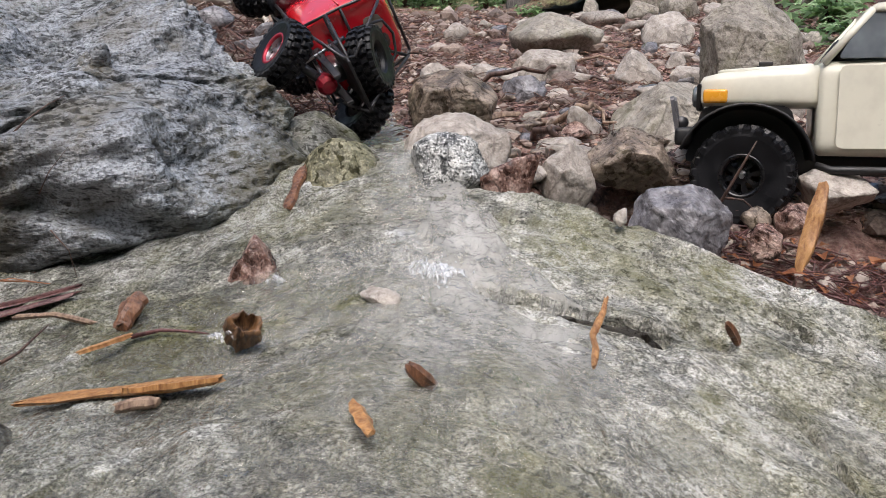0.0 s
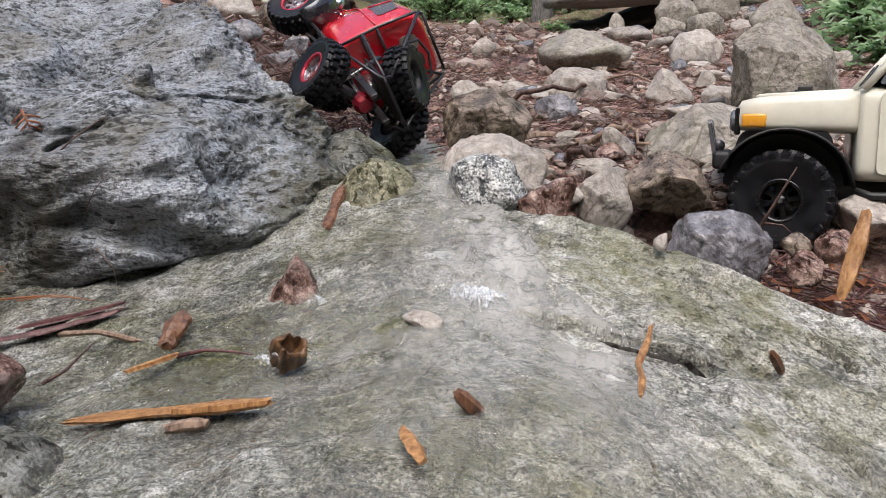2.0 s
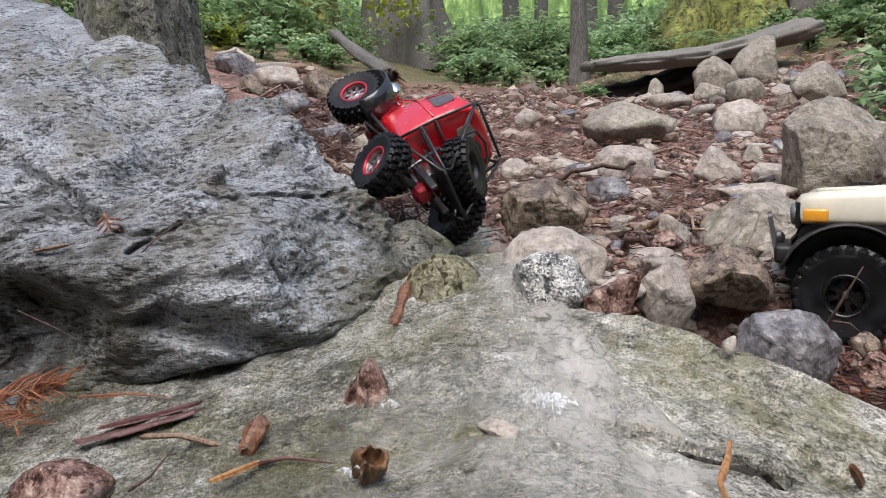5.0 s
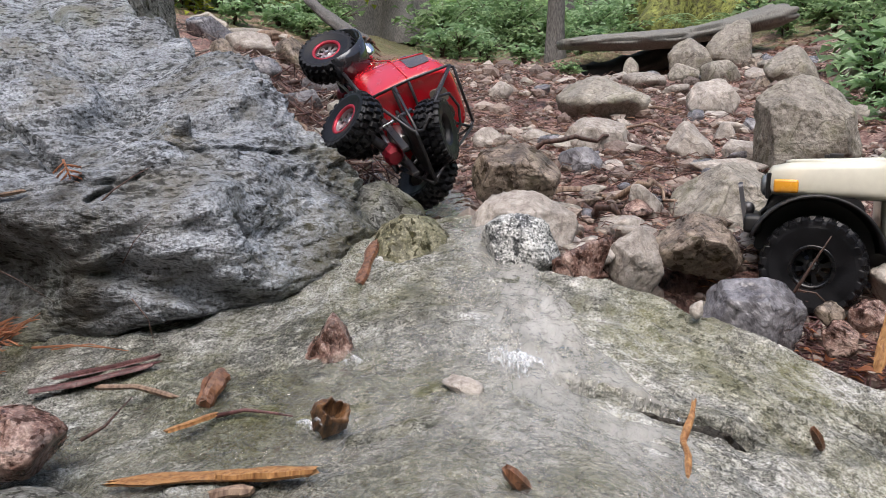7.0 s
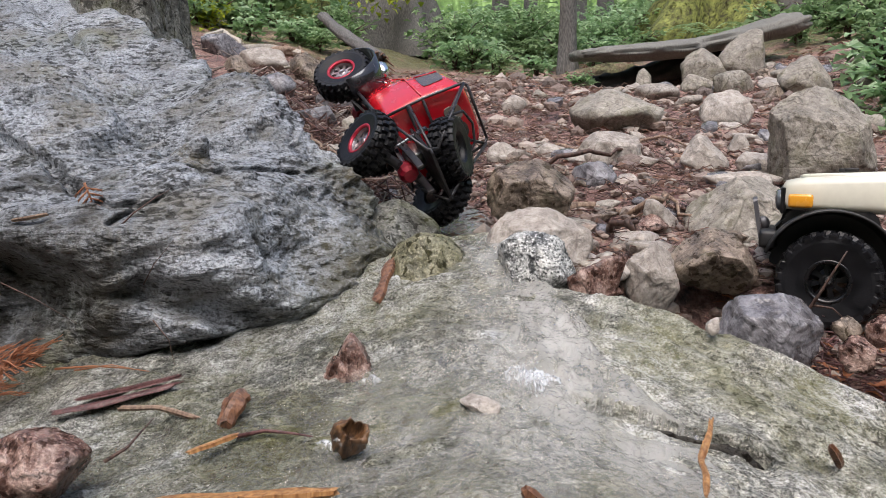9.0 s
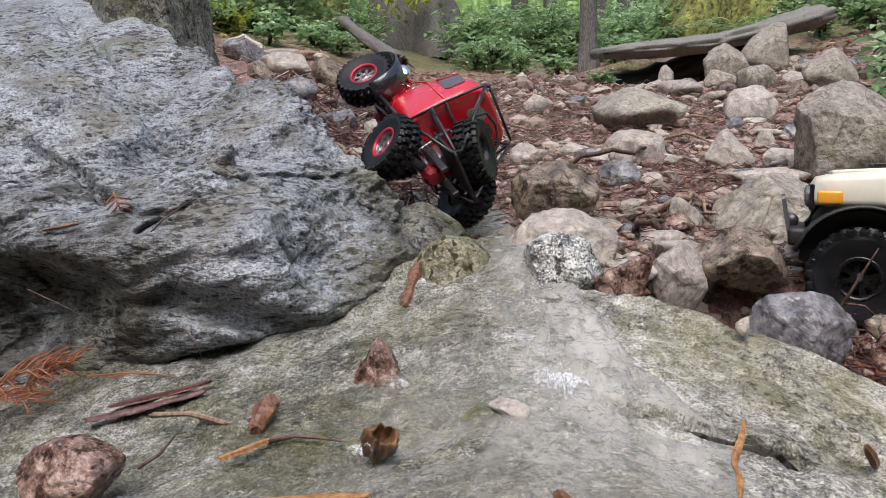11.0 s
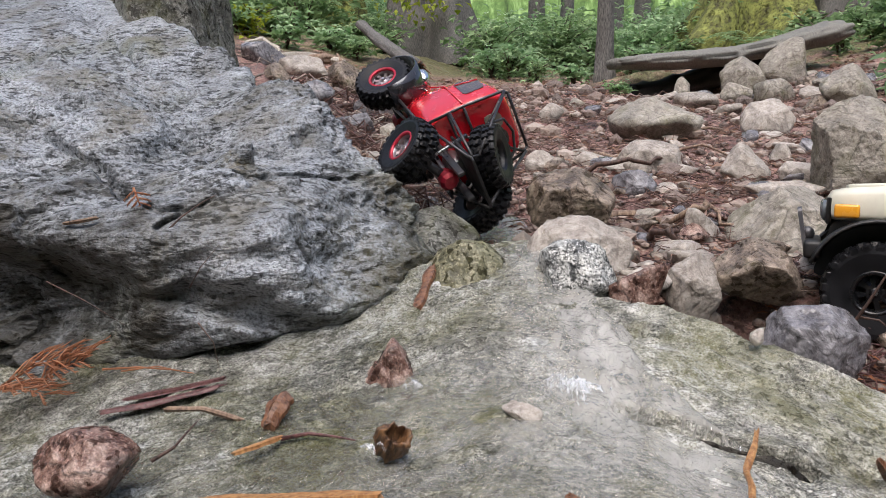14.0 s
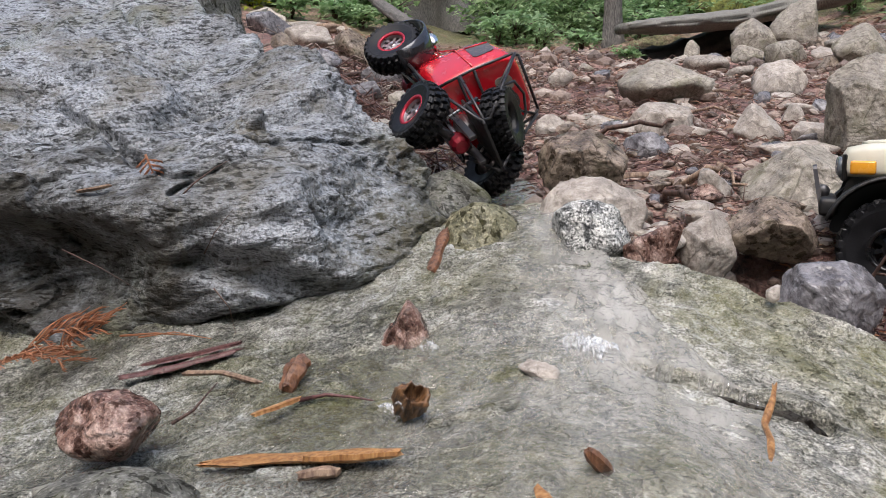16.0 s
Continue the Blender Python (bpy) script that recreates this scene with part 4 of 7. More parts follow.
def fin_stone(m, size, seed, label):
    """A thin upright wedge of stone that ends in a point."""
    ways, faces = sphere(5)
    normals = np.array(((-0.86, -0.1, 0.48), (0.80, -0.1, 0.42), (0.25, -0.95, 0.2), (-0.45, -0.88, 0.15), (0, 1, 0.1), (0, 0, -1), (0.5, -0.1, 0.85)), float)
    normals /= np.linalg.norm(normals, axis=1)[:, None]
    p = ways * polytope(ways, normals, np.array((0.52, 0.56, 0.34, 0.36, 0.3, 0.8, 0.86)), 46)[:, None]
    p = p * (1 + 0.05 * fbm(p * 4, 3, seed) + 0.05 * ridge(p * np.array((9, 9, 2.5)), 3, seed + 1))[:, None]
    lo, hi = p.min(0), p.max(0)
    ob = part("stone", mesh("stone", (p - (lo + hi) / 2) / (hi - lo) * np.asarray(size), faces), M_RED)
    ob.matrix_world = m
    return tagged(ob, label, "stone", "stones in the stream")


fin_stone(pose(-0.212, 1.045, 0.104, 0, 4, 12), (0.112, 0.06, 0.098), 171, "pointed brown stone standing in the stream")
stone(-0.046, 0.93, 0.103, 0.046, 0.032, 0.026, M_PALE, 172, "small pale flat pebble in the stream", group="stones in the stream")
stone(-1.055, 2.22, 0.55, 0.42, 0.5, 0.85, M_MOSSROCK, 173, "mossy dark rock behind the great boulder", level=6, settle=False)
rubble = random.Random(8)
for k in range(175):
    y = 1.38 + 3.4 * rubble.random() ** 1.5
    x = rubble.uniform(-0.02, 0.62) * (0.5 + 0.55 * y) if k % 4 else rubble.uniform(-0.35, -0.12) * (0.4 + 0.62 * y)
    w = rubble.uniform(0.024, 0.080) * (0.55 + 0.32 * y)
    h = w * rubble.uniform(0.45, 0.8)
    stone(x, y, float(ground_relief(np.array([x]), np.array([y]))[0]) + h * 0.12, w, w * rubble.uniform(0.7, 1.1), h, (M_PALE, M_GREY, M_BROWN, M_PALE, M_DARK)[k % 5], 400 + k, "small broken angular stone in the rubble bank", turn=rubble.uniform(0, 360), lean=rubble.uniform(-25, 25), level=3, group="rubble stones")


heap = random.Random(19)
for k in range(70):
    y = heap.uniform(1.26, 1.75)
    x = heap.uniform(0.06, 0.50) * (0.4 + 0.5 * y)
    w = heap.uniform(0.028, 0.075)
    h = w * heap.uniform(0.32, 0.6)
    stone(x, y, float(ground_relief(np.array([x]), np.array([y]))[0]) + h * 0.3, w, w * heap.uniform(0.7, 1.1), h, (M_GREY, M_BROWN, M_PALE, M_BROWN, M_RED, M_GREY, M_DARK)[k % 7], 700 + k, "small flat broken stone heaped in the bank", turn=heap.uniform(0, 360), lean=heap.uniform(-22, 22), level=3, rough=0.03, group="rubble stones", settle=False)


def brook_height(x, y):
    p = np.stack([x, y, 0 * x], -1)
    way = -0.1 - 0.26 * (y - 1.4)
    return ground_height(x, y) + 0.018 - 0.06 * step(0.08, 0.2, np.abs(x - way) + 0.04 * fbm(p * 8, 2, 64)) + 0.004 * fbm(p * 30, 2, 66)


xs, ys = np.linspace(-1.2, 0.2, 170), np.linspace(1.3, 4.4, 200)
tagged(part("water", mesh("water", *grid(xs, ys, brook_height)), M_WATER), "thin trickle of stream water between stones", "water", kind="structure").visible_shadow = False


def splash(x, y, z, size, seed, label):
    """A small burst of white water: a few torn sheets that arch over and fall, with flung drops."""
    r = random.Random(seed)
    pieces = []
    for k in range(8):
        side, wide = r.gauss(0, 0.14), r.uniform(0.10, 0.24)
        reach, rise = r.uniform(0.3, 0.8), r.uniform(0.15, 0.45)
        v, f = [], []
        for i in range(13):
            u = i / 12
            for c in range(7):
                a = c / 3 - 1
                torn = r.gauss(0, 0.012)
                half = wide * (0.55 + 0.45 * math.sin(math.pi * u)) * (1 - 0.6 * u ** 3)
                v.append(Vector((x + size * (side + u * (0.22 + side) + a * half + torn), y + size * (0.2 - u * reach * (1 - 0.25 * a * a * u) + torn), z + size * (rise * 4 * u * (1 - u) * (1 - 0.35 * a * a) + 0.08 * (1 - u) + 0.03 * math.sin(9 * a + k) + torn))))
        for i in range(12):
            for c in range(6):
                if r.random() > 0.05 + 0.5 * (i / 12) ** 3:
                    f.append((i * 7 + c, i * 7 + c + 1, i * 7 + c + 8, i * 7 + c + 7))
        pieces.append((v, f))
    for k in range(50):
        v, f = sphere(1)
        c = Vector((x + r.gauss(0.05, 0.28) * size, y + r.gauss(-0.2, 0.3) * size, z + abs(r.gauss(0.1, 0.25)) * size))
        q = size * r.uniform(0.008, 0.02)
        pieces.append(([c + Vector((p[0] * q, p[1] * q, p[2] * q * 1.6)) for p in v], [tuple(g) for g in f]))
    tagged(part("splash", joined("splash", pieces), M_FOAM), label, "splash", kind="stuff")


splash(0.006, 0.992, 0.102, 0.066, 1, "white splash where the stream strikes a bump")
splash(-0.200, 0.843, 0.086, 0.022, 2, "small white splash beside a wood knot")
splash(-0.185, 1.02, 0.10, 0.028, 3, "small white splash below a pointed stone")


# ---- model trucks ----
M_REDPAINT = plain_material("glossy_red_paint", (0.55, 0.008, 0.018), 0.16, grime=0.10, coat=0.9, scale=40)
M_CREAM = plain_material("cream_plastic", (0.66, 0.64, 0.54), 0.35, grime=0.12, coat=0.3, scale=35)
M_BLACK = plain_material("black_metal_tube", (0.055, 0.055, 0.06), 0.3, metal=0.6, grime=0.2)
M_FENDER = plain_material("gloss_black_fender", (0.018, 0.018, 0.022), 0.16, grime=0.1, coat=0.6)
M_PLASTIC = plain_material("matt_black_plastic", (0.008, 0.008, 0.009), 0.5, grime=0.12)
M_CHROME = plain_material("chrome", (0.8, 0.8, 0.8), 0.12, metal=1.0, grime=0.05)
M_RING = plain_material("red_beadlock_metal", (0.36, 0.015, 0.035), 0.35, metal=0.4, grime=0.3)
M_SPOKE = plain_material("dull_silver_spokes", (0.34, 0.30, 0.31), 0.3, metal=0.8, grime=0.4)
M_STEEL = plain_material("bright_steel", (0.45, 0.45, 0.46), 0.3, metal=1.0, grime=0.1)
M_AMBER = plain_material("amber_lens", (0.75, 0.33, 0.03), 0.2, grime=0.05, coat=0.5)
M_GREYBAR = plain_material("dark_grey_metal", (0.09, 0.09, 0.10), 0.4, metal=0.5, grime=0.3)


def tyre_material():
    n = Nodes("wet_black_rubber")
    d = n.noise(45, 4, n.coords())
    color = n.ramp(d, [(0.4, (0.004, 0.004, 0.005)), (0.65, (0.008, 0.008, 0.010)), (0.85, (0.03, 0.028, 0.025))])
    return n.done(color, n.ramp(d, [(0.35, 0.28), (0.65, 0.6)]), n.bump(n.noise(300, 2, n.coords()), 0.3, 0.001), Specular_IOR_Level=0.3)


def glass_material(name, tint):
    n = Nodes(name)
    d = n.noise(25, 3, n.coords())
    return n.done(n.ramp(d, [(0.35, tuple(c * 0.6 for c in tint)), (0.7, tint)]), 0.08, None, Coat_Weight=0.6)


M_TYRE = tyre_material()
M_SOOT = plain_material("wet_black_wheel", (0.006, 0.006, 0.007), 0.25, grime=0.05)
M_WINDOW = glass_material("smoked_window", (0.10, 0.075, 0.06))
M_LIGHTWINDOW = glass_material("pale_window", (0.42, 0.36, 0.30))
M_SCREEN = glass_material("grey_windscreen", (0.16, 0.18, 0.20))


def tyre_mesh(radius, width, hole):
    """A fat off-road tyre with lugs, round the x axis."""
    w = width / 2
    prof = [(hole, -w * 0.72), (hole + 0.004, -w * 0.86), (radius * 0.80, -w), (radius * 0.90, -w * 0.97), (radius * 0.945, -w * 0.78), (radius * 0.955, -w * 0.3),
            (radius * 0.955, w * 0.3), (radius * 0.945, w * 0.78), (radius * 0.90, w * 0.97), (radius * 0.80, w), (hole + 0.004, w * 0.86), (hole, w * 0.72)]
    n, per = 24, 8
    along = []
    for (r0, s0), (r1, s1) in zip(prof, prof[1:]):
        m = 1 if abs(s1 - s0) < w * 0.15 and abs(r1 - r0) < 0.006 else 4
        along += [(r0 + (r1 - r0) * k / m, s0 + (s1 - s0) * k / m) for k in range(m)]
    along.append(prof[-1])
    verts, faces, count, ring = [], [], n * per, len(along)
    for k in range(count):
        a = 2 * math.pi * k / count
        for r, s in along:
            u = s / w
            lug = 0.0
            if r > radius * 0.87:
                shift = 0.5 * per if (abs(u) > 0.62) else (3.0 * abs(u) * (1 if u > 0 else -1) + (0 if u > 0 else 0.5 * per))
                on = ((k + shift) % per) < per * 0.62
                lug = (0.0052 if abs(u) < 0.62 else 0.0036) if on and not 0.54 < abs(u) < 0.64 and abs(u) > 0.05 else 0.0
            rr = r + lug - 0.002
            ss = s + (0.001 * (1 if u > 0 else -1) if lug and abs(u) > 0.9 else 0)
            verts.append((ss, rr * math.cos(a), rr * math.sin(a)))
    for k in range(count):
        for j in range(ring - 1):
            a, b = k * ring + j, ((k + 1) % count) * ring + j
            faces.append((a, a + 1, b + 1, b))
    return mesh("tyre", verts, faces, False)


def wheel_meshes(radius, width, hole):
    w = width / 2
    rim = [lathe_data([(hole * 0.98, -w * 0.75), (hole * 0.9, -w * 0.6), (hole * 0.82, 0), (hole * 0.85, w * 0.55), (hole * 0.95, w * 0.7)], 36), lathe_data([(0.0, w * 0.5), (hole * 0.26, w * 0.5), (hole * 0.3, w * 0.3), (hole * 0.3, -w * 0.4), (0, -w * 0.4)], 18)]
    disc, quads = [], []
    for front in (0, 1):
        for k in range(64):
            for r in (0.24, 0.4, 0.6, 0.8, 0.94):
                q = 2 * math.pi * k / 64
                disc.append(Vector((w * (0.52 - 0.14 * r) - 0.003 * (1 - front), hole * r * math.cos(q), hole * r * math.sin(q))))
    for k in range(64):
        for j in range(4):
            if j in (1, 2) and k % 8 >= 4:
                continue
            p, q = k * 5 + j, ((k + 1) % 64) * 5 + j
            quads += [(p, p + 1, q + 1, q), (p + 320, q + 320, q + 321, p + 321)]
    rim.append((disc, quads))
    ring = [lathe_data([(hole * 0.86, w * 0.66), (hole * 0.88, w * 0.82), (hole * 1.06, w * 0.86), (hole * 1.1, w * 0.7), (hole * 0.86, w * 0.66)], 36)]
    nut = lathe_data([(0, w * 0.68), (hole * 0.12, w * 0.68), (hole * 0.14, w * 0.5)], 6)
    return tyre_mesh(radius, width, hole), joined("wheel", rim), joined("beadlock_ring", ring), joined("wheel_nut", [nut], False)


def add_wheel(truck, m, meshes, ring_material, side, name="wheel"):
    """side +1: the outside faces +x."""
    m = m @ (Matrix.Identity(4) if side > 0 else Matrix.Rotation(math.pi, 4, "Z"))
    hub = part(name, meshes[1] if ring_material is M_RING else meshes[1].copy(), M_SPOKE if ring_material is M_RING else M_SOOT, truck, m=m)
    part("tyre", meshes[0], M_TYRE, hub, "black rubber tyre with chunky wet tread")
    part("beadlock_ring", meshes[2] if ring_material is M_RING else meshes[2].copy(), ring_material, hub)
    part("wheel_nut", meshes[3], M_STEEL, hub)
    return hub


def loft(sections, sides=40, power=5.0):
    """A shell through rounded boxes: (y, half width below, half width above, bottom, top)."""
    verts, faces = [], []
    for y, low, high, bottom, top in sections:
        for k in range(sides):
            a = 2 * math.pi * k / sides
            c, s = math.cos(a), math.sin(a)
            u, v = math.copysign(abs(c) ** (2 / power), c), math.copysign(abs(s) ** (2 / power), s)
            half = low + (high - low) * max(0.0, v) ** 1.5
            verts.append((u * half, y, (bottom + top) / 2 + v * (top - bottom) / 2))
    for i in range(len(sections) - 1):
        for k in range(sides):
            a, b = i * sides + k, i * sides + (k + 1) % sides
            faces.append((a, b, b + sides, a + sides))
    faces.append(tuple(range(sides))[::-1])
    faces.append(tuple(range((len(sections) - 1) * sides, len(sections) * sides)))
    return verts, faces


def panel(corners, thick, rounding=0.006):
    """A flat panel with rounded corners, through four corners, thickened along its normal."""
    a, b, c, d = (Vector(p) for p in corners)
    n = (b - a).cross(d - a).normalized()
    loop = []
    pts = [a, b, c, d]
    for i, p in enumerate(pts):
        q, r = pts[i - 1], pts[(i + 1) % 4]
        e, f = (q - p).normalized() * rounding, (r - p).normalized() * rounding
        loop += [p + e, p + e * 0.3 + f * 0.3, p + f]
    k = len(loop)
    verts = [p + n * thick / 2 for p in loop] + [p - n * thick / 2 for p in loop]
    faces = [tuple(range(k)), tuple(range(2 * k - 1, k - 1, -1))] + [(i, i + k, (i + 1) % k + k, (i + 1) % k) for i in range(k)]
    return verts, faces


def fender_mesh(cy, cz, r, x0, x1, a0, a1, thick=0.003, droop=0.0, steps=16):
    verts, faces = [], []
    for i in range(steps + 1):
        a = radians(a0 + (a1 - a0) * i / steps)
        for x, t, lip in ((x0, 0, 0), (x1 - 0.004, 0, 0), (x1, 0, -0.006), (x1 - 0.003, -thick, -0.006), (x1 - 0.006, -thick, 0), (x0, -thick, 0)):
            rr = r + t + lip
            verts.append((x, cy + rr * math.cos(a), cz + rr * math.sin(a)))
    for i in range(steps):
        for k in range(6):
            a, b = i * 6 + k, i * 6 + (k + 1) % 6
            faces.append((a, b, b + 6, a + 6))
    faces += [tuple(range(6))[::-1], tuple(range(steps * 6, steps * 6 + 6))]
    return verts, faces


def red_truck(m, rear_roll, front_roll):
    t = thing("toy_truck", m, "red radio-controlled toy truck tipped on its side against the boulder", "toy truck")
    body = part("cab_body", joined("cab_body", [loft([(0.180, 0.036, 0.034, 0.096, 0.126), (0.174, 0.047, 0.045, 0.084, 0.140), (0.158, 0.053, 0.049, 0.078, 0.149), (0.10, 0.060, 0.054, 0.074, 0.156), (0.064, 0.067, 0.060, 0.070, 0.160),
        (0.056, 0.074, 0.066, 0.067, 0.166), (0.040, 0.077, 0.067, 0.066, 0.205), (0.028, 0.078, 0.066, 0.066, 0.224), (0.012, 0.079, 0.066, 0.066, 0.234), (-0.03, 0.079, 0.066, 0.066, 0.239), (-0.062, 0.079, 0.066, 0.066, 0.237), (-0.073, 0.077, 0.064, 0.068, 0.231), (-0.076, 0.073, 0.060, 0.072, 0.224)], 56, 5.5)]), M_REDPAINT, t, "glossy red pickup cab and bonnet")
    for s in (-1, 1):
        part("side_window", mesh("side_window", *panel([(s * 0.0775, 0.030, 0.168), (s * 0.0775, -0.040, 0.168), (s * 0.0715, -0.034, 0.212), (s * 0.0715, 0.014, 0.212)], 0.003, 0.010), False), M_WINDOW, body)
        part("window_post", tube("window_post", [(s * 0.0795, 0.016, 0.167), (s * 0.0735, 0.008, 0.212)], 0.0016, 6), M_REDPAINT, body)
        part("belt_moulding", tube("belt_moulding", [(s * 0.0535, 0.16, 0.132), (s * 0.0615, 0.10, 0.137), (s * 0.0725, 0.058, 0.147), (s * 0.0795, 0.03, 0.152), (s * 0.0798, -0.07, 0.152)], 0.0018, 6), M_REDPAINT, body)
        part("bonnet_trim", tube("bonnet_trim", [(s * 0.0545, 0.16, 0.122), (s * 0.0625, 0.09, 0.126)], 0.0012, 6), M_CHROME, body)
        part("sill_bar", tube("sill_bar", [(s * 0.081, 0.07, 0.064), (s * 0.082, -0.085, 0.064)], 0.0032, 8), M_BLACK, t)
        lamp = part("headlight", joined("headlight", [lathe_data([(0, -0.022), (0.009, -0.018), (0.015, -0.004), (0.017, 0.006), (0.0165, 0.010), (0, 0.010)], 24)]), M_CHROME, t, "round chrome headlight", pose(s * 0.064, 0.158, 0.137, 0, 0, 90))
        part("lens", joined("lens", [lathe_data([(0, 0.0135), (0.008, 0.0125), (0.0145, 0.0103), (0.0145, 0.0098)], 20)]), M_LIGHTWINDOW, lamp)
        part("front_fender", mesh("front_fender", *fender_mesh(0.15, 0.063, 0.074, *sorted((s * 0.056, s * 0.114)), 12, 188), True), M_FENDER, t, "gloss black arched front fender")
        part("fender_skirt", mesh("fender_skirt", *panel([(s * 0.062, 0.09, 0.066), (s * 0.062, 0.205, 0.085), (s * 0.058, 0.19, 0.128), (s * 0.060, 0.105, 0.128)], 0.004, 0.012), False), M_FENDER, t)
        part("frame_rail", bevelled((0.007, 0.40, 0.013), 0.0015), M_BLACK, t, m=pose(s * 0.027, -0.015, 0.078))
        part("rear_window", mesh("rear_window", *panel([(s * 0.004, -0.0775, 0.178), (s * 0.038, -0.0775, 0.178), (s * 0.034, -0.0765, 0.212), (s * 0.004, -0.0765, 0.212)], 0.003, 0.009), False), M_LIGHTWINDOW if s < 0 else M_WINDOW, body)
    part("windscreen", mesh("windscreen", *panel([(-0.056, 0.0545, 0.172), (0.056, 0.0545, 0.172), (0.050, 0.0295, 0.221), (-0.050, 0.0295, 0.221)], 0.004, 0.01), False), M_WINDOW, body)
    part("grille", bevelled((0.05, 0.006, 0.03), 0.003), M_CHROME, t, "chrome front grille", pose(0, 0.179, 0.108))
    part("front_bumper", tube("front_bumper", [(-0.085, 0.19, 0.075), (-0.05, 0.205, 0.075), (0.05, 0.205, 0.075), (0.085, 0.19, 0.075)], 0.0045, 10), M_BLACK, t)
    bars = []
    for s in (-1, 1):
        bars += [[(s * 0.079, -0.080, 0.066), (s * 0.078, -0.081, 0.15), (s * 0.069, -0.080, 0.228), (s * 0.060, -0.079, 0.238)], [(s * 0.068, -0.081, 0.233), (s * 0.045, -0.215, 0.118)], [(s * 0.079, -0.081, 0.122), (s * 0.055, -0.222, 0.106)],
                 [(s * 0.079, -0.081, 0.070), (s * 0.055, -0.222, 0.100)], [(s * 0.068, -0.082, 0.232), (0.0, -0.083, 0.155), (-s * 0.02, -0.084, 0.135)], [(s * 0.045, -0.215, 0.118), (s * 0.055, -0.222, 0.100)]]
    bars += [[(-0.060, -0.079, 0.2385), (0.060, -0.079, 0.2385)], [(-0.078, -0.081, 0.15), (0.078, -0.081, 0.15)], [(-0.079, -0.081, 0.118), (0.079, -0.081, 0.118)], [(-0.079, -0.081, 0.068), (0.079, -0.081, 0.068)], [(-0.055, -0.222, 0.104), (0.055, -0.222, 0.104)]]
    for b in bars:
        part("cage_bar", tube("cage_bar", b, 0.0029, 8), M_BLACK, t)
    part("spare_hoop", tube("spare_hoop", [(-0.045, -0.16, 0.115), (-0.05, -0.135, 0.17), (-0.035, -0.115, 0.205), (0.0, -0.108, 0.216), (0.035, -0.115, 0.205), (0.05, -0.135, 0.17), (0.045, -0.16, 0.115)], 0.0028, 8), M_BLACK, t)
    part("bed_tray", bevelled((0.095, 0.12, 0.006), 0.002), M_PLASTIC, t, m=pose(0, -0.165, 0.104))
    part("gearbox", bevelled((0.05, 0.10, 0.035), 0.006), M_PLASTIC, t, m=pose(0, 0.0, 0.072))
    part("motor", joined("motor", [lathe_data([(0, -0.03), (0.016, -0.03), (0.018, -0.026), (0.018, 0.026), (0.016, 0.03), (0, 0.03)], 20)]), M_STEEL, t, m=pose(0.01, -0.1, 0.092, 0, 0, 90))
    meshes = wheel_meshes(0.0605, 0.046, 0.028)
    spare = part("spare_wheel", meshes[1].copy(), M_PLASTIC, t, "spare wheel strapped behind the cab", m=pose(0, -0.16, 0.150) @ Matrix.Rotation(radians(-90), 4, "Z") @ Matrix.Rotation(radians(-60), 4, "Y"))
    part("tyre", meshes[0], M_TYRE, spare, "dry grey-black spare tyre")
    for y, roll, steer in ((-0.15, rear_roll, 0), (0.15, front_roll, 14)):
        ax = pose(0, y, 0.06, 0, roll, 0)
        axle = part("axle", tube("axle", [(-0.078, 0, 0), (-0.02, 0, 0), (0.02, 0, 0), (0.078, 0, 0)], [0.0075, 0.009, 0.009, 0.0075], 12), M_BLACK, t, m=ax)
        part("diff_cover", joined("diff_cover", [lathe_data([(0, 0.020), (0.012, 0.019), (0.018, 0.012), (0.019, 0.0), (0.015, -0.018), (0, -0.02)], 10)], False), M_RING, axle, "red metal differential cover", m=pose(0, -0.008 if y < 0 else 0.008, 0, 0, 0, -90 if y < 0 else 90))
        for s in (-1, 1):
            add_wheel(t, ax @ pose(s * 0.093, 0, 0, 0, 0, steer), meshes, M_RING, s)
            e = ax @ Vector((s * 0.052, 0, 0.006))
            sh = part("shock_absorber", tube("shock_absorber", [e, e.lerp(Vector((s * 0.042, y + (0.03 if y < 0 else -0.02), 0.128)), 0.45), Vector((s * 0.042, y + (0.03 if y < 0 else -0.02), 0.128))], [0.0028, 0.0028, 0.005], 10), M_STEEL, t)
            top = Vector((s * 0.042, y + (0.03 if y < 0 else -0.02), 0.128))
            spring = [e.lerp(top, 0.2 + 0.7 * k / 60) + Vector((0.0065 * math.cos(k * 0.75), 0.0065 * math.sin(k * 0.75), 0)) for k in range(61)]
            part("coil_spring", tube("coil_spring", spring, 0.0009, 5), M_BLACK, sh)
            e2 = ax @ Vector((s * 0.04, 0, -0.006))
            part("suspension_link", tube("suspension_link", [e2, Vector((s * 0.027, y * 0.25, 0.066))], 0.003, 8), M_STEEL, t)
        part("drive_shaft", tube("drive_shaft", [ax @ Vector((0, 0, 0.004)), Vector((0, y * 0.3, 0.07))], 0.004, 8), M_STEEL, t)
    return t


red_truck(pose(-0.324, 1.671, 0.357, 37.3, 55.1, 58.6), -27.7, 0)


